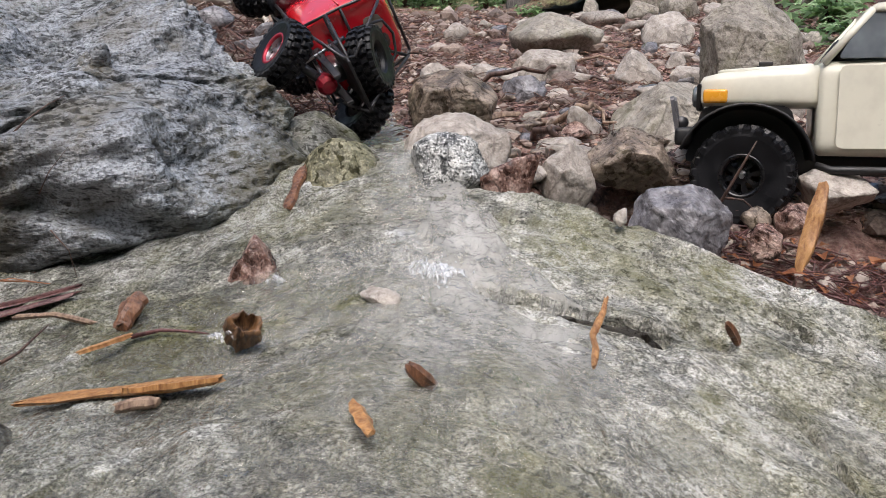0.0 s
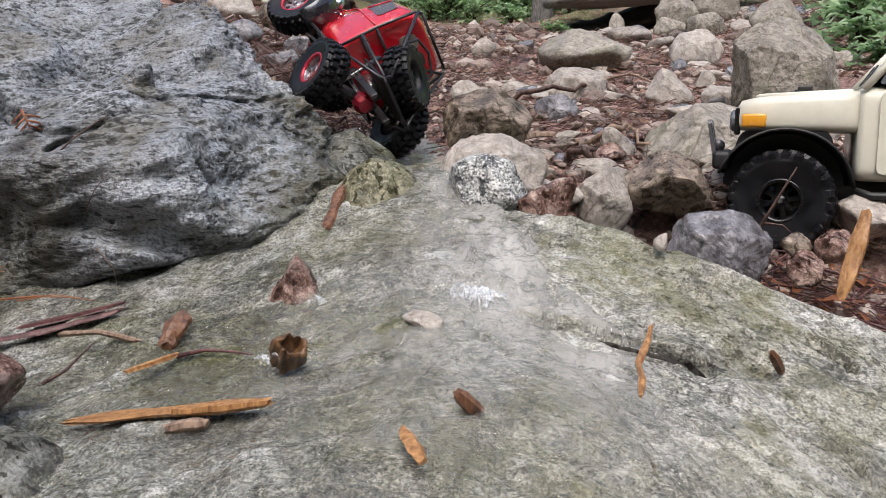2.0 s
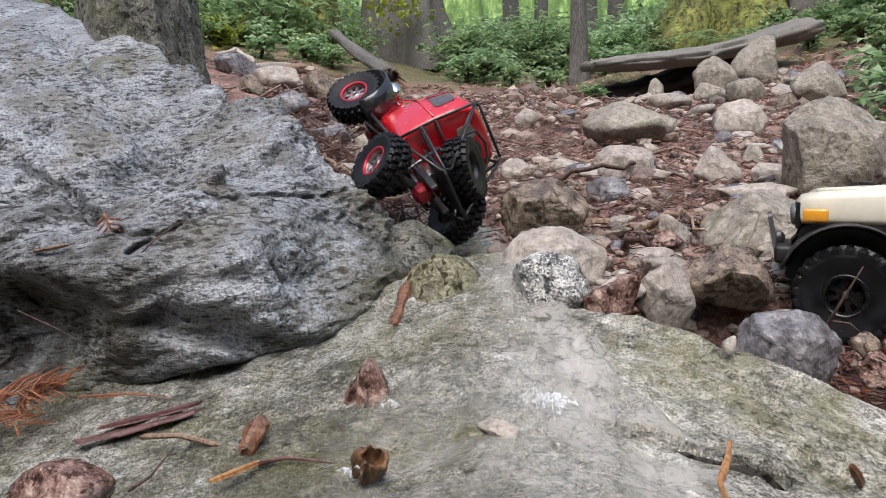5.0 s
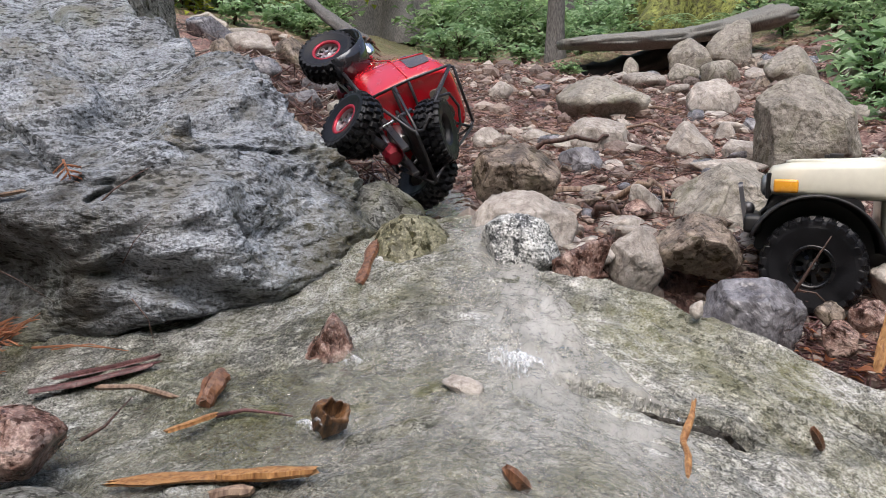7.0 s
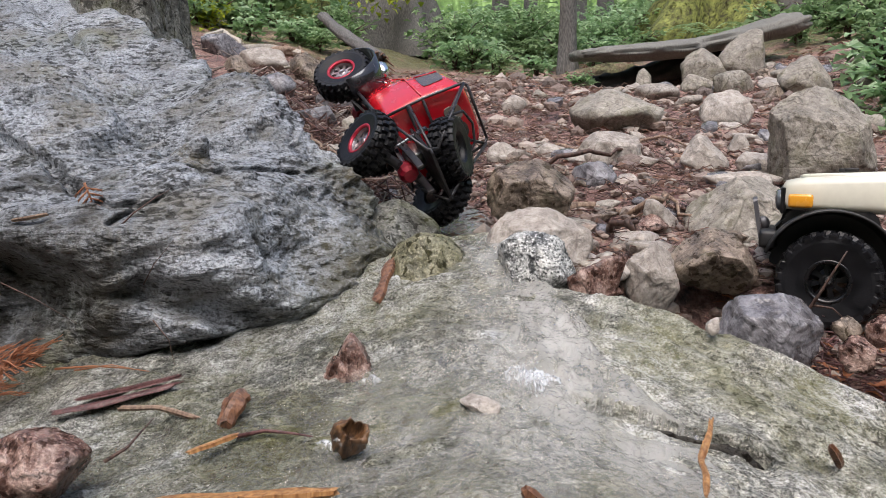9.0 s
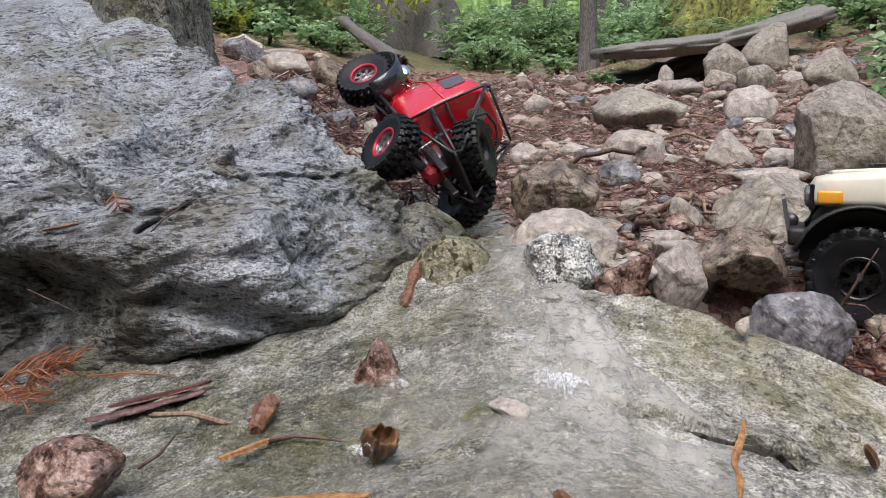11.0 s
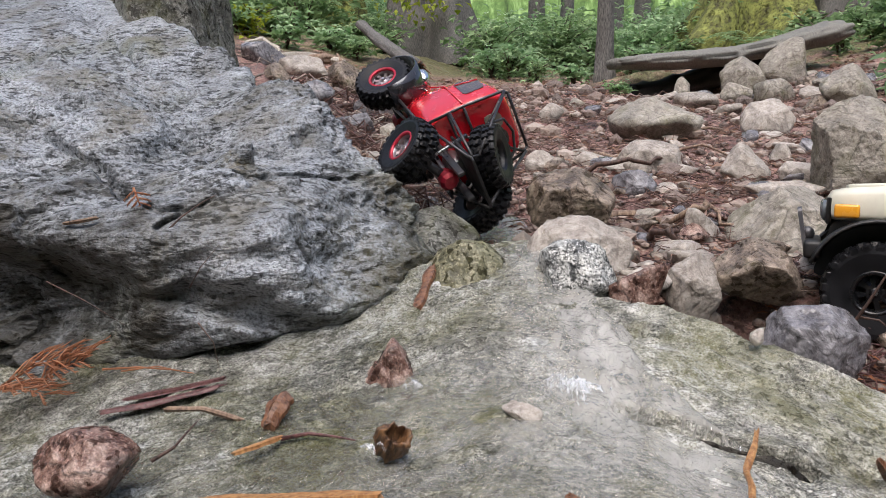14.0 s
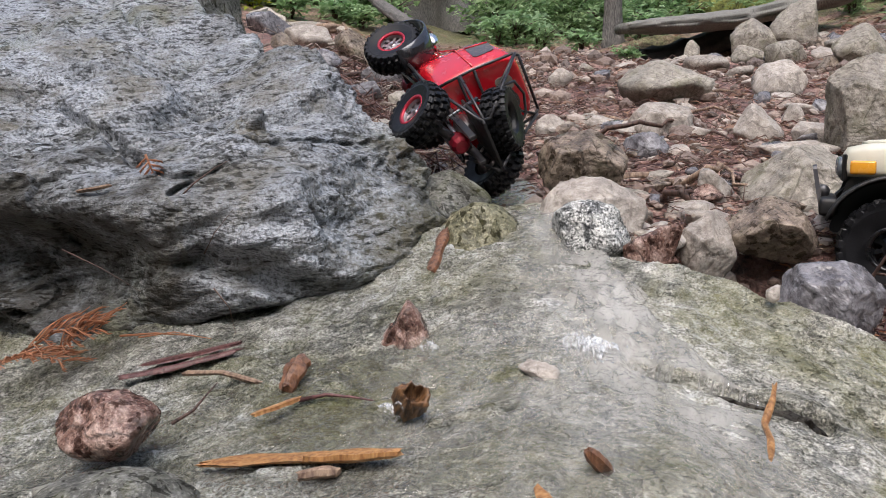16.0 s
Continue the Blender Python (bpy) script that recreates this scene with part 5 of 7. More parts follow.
def cream_truck(m):
    t = thing("toy_truck", m, "cream radio-controlled toy four-wheel-drive truck with black fenders", "toy truck")
    body = part("bonnet", joined("bonnet", [loft([(0.222, 0.058, 0.055, 0.178, 0.206), (0.216, 0.070, 0.066, 0.172, 0.216), (0.19, 0.076, 0.072, 0.170, 0.222), (0.10, 0.080, 0.076, 0.168, 0.228), (0.055, 0.082, 0.078, 0.168, 0.230)], 48, 6)]), M_CREAM, t)
    part("bonnet_panel", joined("bonnet_panel", [loft([(0.196, 0.048, 0.046, 0.219, 0.2245), (0.19, 0.056, 0.054, 0.219, 0.2262), (0.07, 0.062, 0.060, 0.222, 0.2325), (0.066, 0.058, 0.056, 0.224, 0.2315)], 40, 6)]), M_CREAM, body)
    cab = part("cab_body", joined("cab_body", [loft([(0.06, 0.086, 0.084, 0.105, 0.230), (0.052, 0.088, 0.086, 0.100, 0.234), (-0.10, 0.090, 0.088, 0.098, 0.236), (-0.235, 0.088, 0.086, 0.104, 0.234), (-0.24, 0.084, 0.082, 0.110, 0.228)], 40, 8)]), M_CREAM, t, "cream painted cab with dusty scratches")
    part("roof", joined("roof", [loft([(0.0, 0.074, 0.068, 0.298, 0.306), (-0.01, 0.080, 0.074, 0.296, 0.312), (-0.10, 0.080, 0.074, 0.296, 0.316), (-0.112, 0.076, 0.070, 0.298, 0.310)], 32, 6)]), M_CREAM, t)
    part("windscreen", mesh("windscreen", *panel([(-0.078, 0.052, 0.234), (0.078, 0.052, 0.234), (0.070, -0.002, 0.300), (-0.070, -0.002, 0.300)], 0.003, 0.008), False), M_SCREEN, t)
    for s in (-1, 1):
        part("windscreen_post", tube("windscreen_post", [(s * 0.082, 0.056, 0.230), (s * 0.073, -0.004, 0.302)], 0.0055, 8), M_CREAM, t)
        part("wiper", tube("wiper", [(s * 0.02 - 0.02, 0.053, 0.238), (s * 0.02 + 0.025, 0.03, 0.268)], 0.0012, 5), M_PLASTIC, t)
        part("door", mesh("door", *panel([(s * 0.0905, 0.035, 0.112), (s * 0.0905, -0.085, 0.112), (s * 0.0905, -0.085, 0.226), (s * 0.0905, 0.035, 0.226)], 0.004, 0.008), False), M_CREAM, t)
        part("rear_post", tube("rear_post", [(s * 0.084, -0.11, 0.23), (s * 0.076, -0.105, 0.302)], 0.006, 8), M_CREAM, t)
        part("side_window", mesh("side_window", *panel([(s * 0.083, 0.038, 0.236), (s * 0.083, -0.10, 0.236), (s * 0.075, -0.098, 0.297), (s * 0.075, 0.004, 0.297)], 0.002, 0.006), False), M_SCREEN, t)
        part("amber_lamp", bevelled((0.012, 0.034, 0.020), 0.004), M_AMBER, t, "amber turn-signal lamp", pose(s * 0.088, 0.198, 0.186, 0, 0, s * 10))
        part("headlight", joined("headlight", [lathe_data([(0, -0.004), (0.015, -0.003), (0.016, 0.006), (0.012, 0.009), (0, 0.010)], 20)]), M_SCREEN, t, m=pose(s * 0.045, 0.222, 0.186, 0, 0, 90))
        for y, a in ((0.155, (18, 172)), (-0.155, (8, 172))):
            part("fender_flare", mesh("fender_flare", *fender_mesh(y, 0.082, 0.094, *sorted((s * 0.07, s * 0.128)), *a, 0.004), True), M_PLASTIC, t, "matt black fender flare")
            part("inner_fender", mesh("inner_fender", *panel([(s * 0.072, y - 0.085, 0.09), (s * 0.072, y + 0.085, 0.09), (s * 0.072, y + 0.06, 0.172), (s * 0.072, y - 0.06, 0.172)], 0.003, 0.01), False), M_PLASTIC, t)
        part("rock_slider", tube("rock_slider", [(s * 0.098, 0.06, 0.088), (s * 0.104, 0.04, 0.082), (s * 0.104, -0.06, 0.082), (s * 0.098, -0.08, 0.088)], 0.006, 8), M_PLASTIC, t)
        part("bonnet_catch", bevelled((0.006, 0.020, 0.006), 0.0015), M_PLASTIC, t, m=pose(s * 0.045, 0.13, 0.233))
        part("bull_bar", mesh("bull_bar", *panel([(s * 0.018, 0.249, 0.118), (s * 0.046, 0.249, 0.118), (s * 0.040, 0.262, 0.188), (s * 0.024, 0.262, 0.188)], 0.006, 0.006), False), M_GREYBAR, t)
        part("frame_rail", bevelled((0.008, 0.46, 0.014), 0.0015), M_BLACK, t, m=pose(s * 0.03, 0, 0.095))
    part("grille", bevelled((0.13, 0.008, 0.04), 0.004), M_PLASTIC, t, m=pose(0, 0.221, 0.185))
    part("front_bumper", bevelled((0.19, 0.026, 0.026), 0.006), M_PLASTIC, t, m=pose(0, 0.24, 0.128))
    part("winch", joined("winch", [lathe_data([(0, -0.02), (0.01, -0.02), (0.01, 0.02), (0, 0.02)], 14)]), M_GREYBAR, t, m=pose(0, 0.248, 0.148))
    part("chassis_plate", bevelled((0.07, 0.3, 0.03), 0.006), M_PLASTIC, t, m=pose(0, 0, 0.085))
    meshes = wheel_meshes(0.073, 0.056, 0.030)
    for y, steer in ((-0.155, 0), (0.155, -8)):
        axle = part("axle", tube("axle", [(-0.09, 0, 0), (0.09, 0, 0)], 0.009, 12), M_BLACK, t, m=pose(0, y, 0.073))
        part("diff_housing", joined("diff_housing", [lathe_data([(0, 0.022), (0.015, 0.02), (0.02, 0.0), (0.015, -0.02), (0, -0.022)], 12)]), M_PLASTIC, axle)
        for s in (-1, 1):
            add_wheel(t, pose(s * 0.104, y, 0.073, 0, 0, steer), meshes, M_SOOT, s)
            part("shock_absorber", tube("shock_absorber", [(s * 0.06, y, 0.08), (s * 0.05, y - 0.02, 0.16)], [0.004, 0.006], 10), M_STEEL, t)
    return t


CREAM = pose(0.440, 1.28, 0.190, 0, 0, 0) @ pose(0, 0, 0, 0, 3, 74) @ pose(0.104, -0.155, -0.073)
cream_truck(CREAM)


# ---- forest ----
def leaf(at, way, up, long, wide, fold=0.25):
    """A folded leaf of two quads."""
    way, up = Vector(way).normalized(), Vector(up)
    side = way.cross(up).normalized()
    up = side.cross(way)
    a = Vector(at)
    m, e = a + way * long * 0.5, a + way * long - up * long * 0.15
    return [a, m + side * wide / 2 + up * wide * fold, e, m - side * wide / 2 + up * wide * fold, m], [(0, 4, 1), (4, 2, 1), (0, 3, 4), (4, 3, 2)]


def shrub_meshes(seed, height, spread, count, long, wide):
    rng = random.Random(seed)
    stems, leaves = [], []
    for s in range(9):
        a, out = rng.uniform(0, 6.28), rng.uniform(0.2, 1.0) * spread
        tip = Vector((math.cos(a) * out, math.sin(a) * out, height * rng.uniform(0.6, 1.0)))
        mid = tip * 0.5 + Vector((0, 0, height * 0.18))
        path = [Vector((0, 0, -0.05)), mid * 0.5 + Vector((0, 0, 0.03)), mid, tip]
        stems.append(tube_data(path, [0.008, 0.006, 0.005, 0.002], 5))
        for k in range(count // 9):
            u = rng.uniform(0.02, 1.0)
            p = (path[0].lerp(path[1], u * 3) if u < 0.33 else path[1].lerp(path[2], u * 3 - 1) if u < 0.67 else path[2].lerp(path[3], u * 3 - 2)) + Vector((rng.gauss(0, spread * 0.3), rng.gauss(0, spread * 0.3), rng.gauss(0, height * 0.16)))
            b = rng.uniform(0, 6.28)
            leaves.append(leaf(p, (math.cos(b), math.sin(b), rng.uniform(-0.5, 0.5)), (rng.uniform(-0.4, 0.4), rng.uniform(-0.4, 0.4), 1), long * rng.uniform(0.6, 1.3), wide * rng.uniform(0.6, 1.3)))
    return joined("stem", stems), joined("foliage", leaves, False)


TINTED = {}


def shrub(m, meshes, label, material=None, name="shrub", group="undergrowth of the forest"):
    t = thing(name, m, label, "shrub", group)
    tagged(part("stem", meshes[0], M_TWIG, t), kind="stuff")
    key = (id(meshes[1]), material.name if material else '')
    if key not in TINTED:
        TINTED[key] = meshes[1].copy()
    me = TINTED[key]
    tagged(part("foliage", me, material or M_LEAF, t), kind="stuff")
    return t


def fern_mesh(seed, long=0.45, fronds=9):
    rng = random.Random(seed)
    leaves = []
    for f in range(fronds):
        a = 6.28 * f / fronds + rng.uniform(-0.3, 0.3)
        d = Vector((math.cos(a), math.sin(a), 0))
        side = Vector((-d.y, d.x, 0))
        for k in range(16):
            u = (k + 1) / 16
            p = d * long * u + Vector((0, 0, long * (1.1 * u - 1.0 * u * u)))
            for s in (-1, 1):
                leaves.append(leaf(p, side * s + d * 0.4, (0, 0, 1), long * 0.24 * (1 - u * 0.85) + 0.01, 0.022))
    return joined("fronds", leaves, False)


def trunk_mesh(seed, radius, height, lean=(0, 0), flare=1.8, sides=40, rings=46):
    rng = np.random.default_rng(seed)
    a = np.linspace(0, 2 * np.pi, sides, endpoint=False)
    z = np.linspace(0, 1, rings) ** 1.7 * height - 0.15
    A, Z = np.meshgrid(a, z)
    phase = rng.uniform(0, 6, 4)
    low = np.exp(-np.maximum(Z, 0) / (radius * 2.2))
    R = radius * (1 - 0.55 * np.maximum(Z, 0) / height) * (1 + (flare - 1) * low * (0.75 + 0.45 * np.cos(A * 5 + phase[0]) + 0.2 * np.cos(A * 3 + phase[1])))
    P = np.stack([np.cos(A) * 3.2, np.sin(A) * 3.2, Z * 1.1 / max(radius, 0.05) * 0.12], -1)
    R = R * (1 + 0.10 * ridge(P * 2.2, 3, seed))
    X, Y = R * np.cos(A) + lean[0] * Z, R * np.sin(A) + lean[1] * Z
    i = np.arange(rings - 1)[:, None] * sides + np.arange(sides)[None, :]
    j = np.arange(rings - 1)[:, None] * sides + (np.arange(sides)[None, :] + 1) % sides
    return mesh("trunk", np.stack([X, Y, Z], -1).reshape(-1, 3), np.stack([i, j, j + sides, i + sides], -1).reshape(-1, 4))


M_MOSSBARK = stone_material("mossy_bark", (0.05, 0.045, 0.02), (0.13, 0.14, 0.035), (0.25, 0.27, 0.07), 20, (0.8, 0.95), speckle=0.1)


def tree(x, y, radius, height, seed, label, lean=(0, 0), bark=None, flare=1.8):
    z = float(ground_height(np.array(x), np.array(y)))
    t = thing("tree", pose(x, y, z), label, "tree", "trees of the forest")
    part("trunk", trunk_mesh(seed, radius, height, lean, flare), bark or M_BARK, t)
    rng = random.Random(seed)
    leaves, n = [], 0
    for k in range(7):
        h = height * rng.uniform(0.72, 0.97)
        a = rng.uniform(0, 6.28)
        base = Vector((lean[0] * h, lean[1] * h, h))
        tip = base + Vector((math.cos(a), math.sin(a), rng.uniform(-0.1, 0.3))) * height * rng.uniform(0.10, 0.18)
        part("limb", tube("limb", [base, base.lerp(tip, 0.5) + Vector((0, 0, 0.08)), tip], [radius * 0.22, radius * 0.14, 0.01], 6), bark or M_BARK, t)
        for q in range(34):
            p = base.lerp(tip, rng.uniform(0.3, 1.05)) + Vector((rng.gauss(0, 0.2), rng.gauss(0, 0.2), rng.gauss(0, 0.13)))
            b = rng.uniform(0, 6.28)
            leaves.append(leaf(p, (math.cos(b), math.sin(b), rng.uniform(-0.6, 0.2)), (0, 0, 1), rng.uniform(0.10, 0.22), rng.uniform(0.05, 0.1)))
    part("crown", joined("crown", leaves, False), M_LEAF, t)
    return t


tree(-1.30, 9.6, 0.25, 7.0, 201, "thick grey conifer trunk with flared roots", (0.0, 0), flare=2.1)
tree(-1.80, 9.9, 0.14, 6.5, 202, "leaning grey trunk beside a thicker one", (0.05, 0), flare=1.4)
tree(-2.5, 9.8, 0.20, 6.5, 203, "grey-green mossy trunk among ferns", (0.03, 0), M_MOSSBARK)
tree(-3.05, 10.2, 0.11, 6.0, 204, "slim dark forest trunk")
tree(0.34, 6.3, 0.058, 4.5, 205, "thin dark trunk with an orange-brown scar", flare=1.35)
tree(2.0, 9.6, 0.34, 3.2, 206, "broad moss-covered stump-like trunk with spreading roots", (0.18, 0), M_MOSSBARK, 2.4)
tree(2.85, 11.0, 0.17, 6.5, 207, "dark upright trunk in the shade")
tree(3.02, 9.8, 0.21, 6.5, 208, "thick grey-brown trunk above the bank")
tree(-0.3, 13.5, 0.12, 7.0, 209, "distant slim trunk among green undergrowth")
tree(0.15, 12.0, 0.09, 7.0, 210, "distant slim trunk among green undergrowth")
tree(0.9, 14.0, 0.16, 7.0, 211, "distant brown trunk among green undergrowth")
tree(-4.6, 12.0, 0.2, 7.0, 212, "distant grey trunk among green undergrowth")
tree(4.8, 12.5, 0.22, 7.0, 213, "distant grey trunk among green undergrowth")
tree(1.5, 15.5, 0.14, 7.0, 214, "distant slim trunk among green undergrowth")

BUSH = [shrub_meshes(300 + k, 0.45, 0.55, 680, 0.095, 0.055) for k in range(3)]
SMALL = [shrub_meshes(310 + k, 0.13, 0.17, 170, 0.055, 0.040) for k in range(2)]
rng = random.Random(5)
for k in range(120):
    x, y = rng.uniform(-6.0, 7.0), rng.uniform(7.4, 14.5)
    if abs(x + 0.135 * y) < 0.5 and y < 10 or abs(x - 0.21 * y) < 0.6 and y < 9.8:
        continue
    z = float(ground_height(np.array(x), np.array(y)))
    s = rng.uniform(0.6, 1.25)
    shrub(pose(x, y, z, 0, 0, rng.uniform(0, 360)) @ Matrix.Scale(s, 4), BUSH[k % 3], "leafy green forest shrub in the undergrowth", M_BRIGHT if k % 5 < 3 else None)
for k in range(170):
    x, y = rng.uniform(-4.0, 5.0), rng.uniform(4.6, 9.0)
    if -0.1 < x < 1.75 and y < 6.6 or -2.6 < x < -0.2 and y < 6.9 or abs(x + 0.135 * y) < 0.45 or abs(x - 0.21 * y) < 0.55:
        continue
    z = float(ground_height(np.array(x), np.array(y)))
    shrub(pose(x, y, z + 0.02, 0, 0, rng.uniform(0, 360)) @ Matrix.Scale(rng.uniform(0.8, 1.7), 4), SMALL[k % 2], "low green seedling plant on the forest floor", name="seedling")
for x, y, s, m in ((1.28, 3.1, 1.0, 0), (1.42, 3.5, 1.3, 0), (1.6, 4.0, 1.6, 0), (1.2, 2.75, 0.7, 0), (1.75, 3.3, 1.2, 0), (-2.55, 6.9, 1.2, 1), (-2.75, 7.3, 1.5, 1), (0.12, 5.9, 1.0, 0), (0.42, 5.75, 0.8, 0), (0.62, 6.4, 1.2, 0), (-2.2, 6.9, 1.2, 0), (-1.95, 7.3, 1.4, 0), (-1.7, 7.2, 1.1, 0), (-2.4, 7.5, 1.6, 0), (-0.55, 7.3, 1.5, 0), (-0.35, 7.6, 1.8, 0), (-0.2, 6.9, 1.2, 0)):
    z = float(ground_height(np.array(x), np.array(y)))
    shrub(pose(x, y, z, 0, 0, 70 * x) @ Matrix.Scale(s, 4), SMALL[0 if m else 1], "yellow-green broad-leaved plant by the boulder" if m else "broad-leaved green plant on the bank", M_YELLOW if m else M_BRIGHT, "bank_plant", "plants of the bank")
FERN = fern_mesh(77)
for k in range(26):
    x, y = rng.uniform(-4.5, 5.0), rng.uniform(6.8, 10.5)
    if abs(x + 1.2) < 0.5:
        continue
    f = part("fern", FERN, M_LEAF)
    f.matrix_world = pose(x, y, float(ground_height(np.array(x), np.array(y))), 0, 0, rng.uniform(0, 360)) @ Matrix.Scale(rng.uniform(0.7, 1.2), 4)
    tagged(f, "arching green fern on the forest floor", "fern", "ferns of the forest")


def hanging_spray(x, y, z, seed):
    """A low twig of bright maple leaves."""
    r = random.Random(seed)
    t = thing("maple_spray", pose(x, y, z), "bright yellow-green leafy twig hanging from a trunk", "leafy twig")
    part("twig", tube("twig", [(0, 0.5, 0.35), (0, 0.2, 0.2), (0, 0, 0.02)], [0.012, 0.008, 0.003], 6), M_TWIG, t)
    part("foliage", joined("foliage", [leaf((r.gauss(0, 0.22), r.gauss(0.1, 0.15), r.gauss(0.06, 0.09)), (r.uniform(-1, 1), r.uniform(-1, 1), r.uniform(-0.9, 0)), (0, 0, 1), r.uniform(0.05, 0.11), r.uniform(0.04, 0.08)) for k in range(110)], False), M_YELLOW, t)


hanging_spray(-1.45, 8.9, 1.78, 4)


# near-black, for the log shape added as shade in the hollow
M_HOLLOWSHADE = wood_material("hollow_shade_black", (0.006, 0.005, 0.004), (0.03, 0.025, 0.02), 0.7)


def fallen_log(name, a, b, r0, r1, seed, material, label, wide=1.0, bend=0.03):
    a, b = Vector(a), Vector(b)
    n, sides = 60, 28
    way = (b - a).normalized()
    side = way.cross(Vector((0, 0, 1))).normalized()
    up = side.cross(way)
    verts, faces = [], []
    rr = np.random.default_rng(seed)
    u = np.linspace(0, 1, n)
    A = np.linspace(0, 2 * np.pi, sides, endpoint=False)
    U, AA = np.meshgrid(u, A, indexing="ij")
    P = np.stack([np.cos(AA) * 2, np.sin(AA) * 2, U * 3.0], -1)
    R = (r0 + (r1 - r0) * U) * (1 + 0.16 * ridge(P * 1.6, 3, seed) + 0.12 * fbm(np.stack([U * 5, AA * 0, AA * 0], -1), 2, seed + 3))
    for i in range(n):
        c = a.lerp(b, u[i]) + up * bend * math.sin(u[i] * 5 + seed)
        for k in range(sides):
            verts.append(c + float(R[i, k]) * (math.cos(A[k]) * side * wide + math.sin(A[k]) * up * 0.75))
    for i in range(n - 1):
        for k in range(sides):
            q, w = i * sides + k, i * sides + (k + 1) % sides
            faces.append((q, w, w + sides, q + sides))
    faces += [tuple(range(sides))[::-1], tuple(range((n - 1) * sides, n * sides))]
    return tagged(part(name, mesh(name, verts, faces), material), label, "log")


fallen_log("fallen_log", (0.37, 5.8, 0.872), (1.86, 6.3, 1.12), 0.050, 0.095, 21, M_LOG, "weathered grey fallen log bridging a dark hollow", 2.6)
# added log shape that darkens the hollow in place of its shade
fallen_log("rotten_log", (0.50, 6.0, 0.72), (1.50, 6.40, 0.90), 0.10, 0.10, 23, M_HOLLOWSHADE, "black log shape added as shade under the fallen log", 1.2)
fallen_log("broken_log", (-1.148, 5.000, 1.065), (-0.690, 4.150, 0.741), 0.028, 0.040, 22, M_BARK, "broken grey log end with torn splinters in the stream", bend=0.006)
for k in range(12):
    a = k * 0.53
    e = Vector((-0.690, 4.150, 0.741))
    part("splinter", tube("splinter", [e + Vector((0.035 * math.cos(a), 0.02, 0.03 * math.sin(a))), e + Vector((0.05 * math.cos(a) + 0.01, -0.03, 0.045 * math.sin(a) - 0.01)), e + Vector((0.08 * math.cos(a + 0.4) + 0.02, -0.07, 0.06 * math.sin(a) - 0.035))], [0.009, 0.006, 0.002], 6), M_BRUISED, bpy.data.objects["broken_log"])


def backdrop():
    """Far woods, well behind the last trees, and an unseen light-blocking ring behind the camera."""
    n = Nodes("far_woods_glow")
    w = n.coords((1, 1, 0.35))
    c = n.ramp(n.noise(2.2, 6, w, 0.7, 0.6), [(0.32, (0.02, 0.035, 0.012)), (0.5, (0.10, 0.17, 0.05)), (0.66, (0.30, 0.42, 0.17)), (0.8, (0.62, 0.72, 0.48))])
    # the sheet glows in its own colours, imitating daylight on far trees
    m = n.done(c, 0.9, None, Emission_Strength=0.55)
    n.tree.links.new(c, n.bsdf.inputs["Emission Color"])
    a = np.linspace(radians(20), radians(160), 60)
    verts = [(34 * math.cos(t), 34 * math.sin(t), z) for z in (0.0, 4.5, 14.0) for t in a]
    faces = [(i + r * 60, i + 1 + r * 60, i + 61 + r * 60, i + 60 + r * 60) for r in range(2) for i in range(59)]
    tagged(part("backdrop", mesh("backdrop", verts, faces), m), "distant green woods that glow", "backdrop", kind="structure")
    # unseen dark ring, added to keep low sky light off the stream
    n = Nodes("light_block_woods")
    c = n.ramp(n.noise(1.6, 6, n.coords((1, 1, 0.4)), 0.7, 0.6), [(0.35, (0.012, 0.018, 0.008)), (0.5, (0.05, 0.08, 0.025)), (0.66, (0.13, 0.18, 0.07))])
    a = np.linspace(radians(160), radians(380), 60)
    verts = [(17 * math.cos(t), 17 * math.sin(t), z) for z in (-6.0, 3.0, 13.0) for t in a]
    tagged(part("backdrop", mesh("backdrop", verts, faces), n.done(c, 0.9, None)), "unseen dark green woods added to block low sky light", "backdrop", kind="structure")


backdrop()


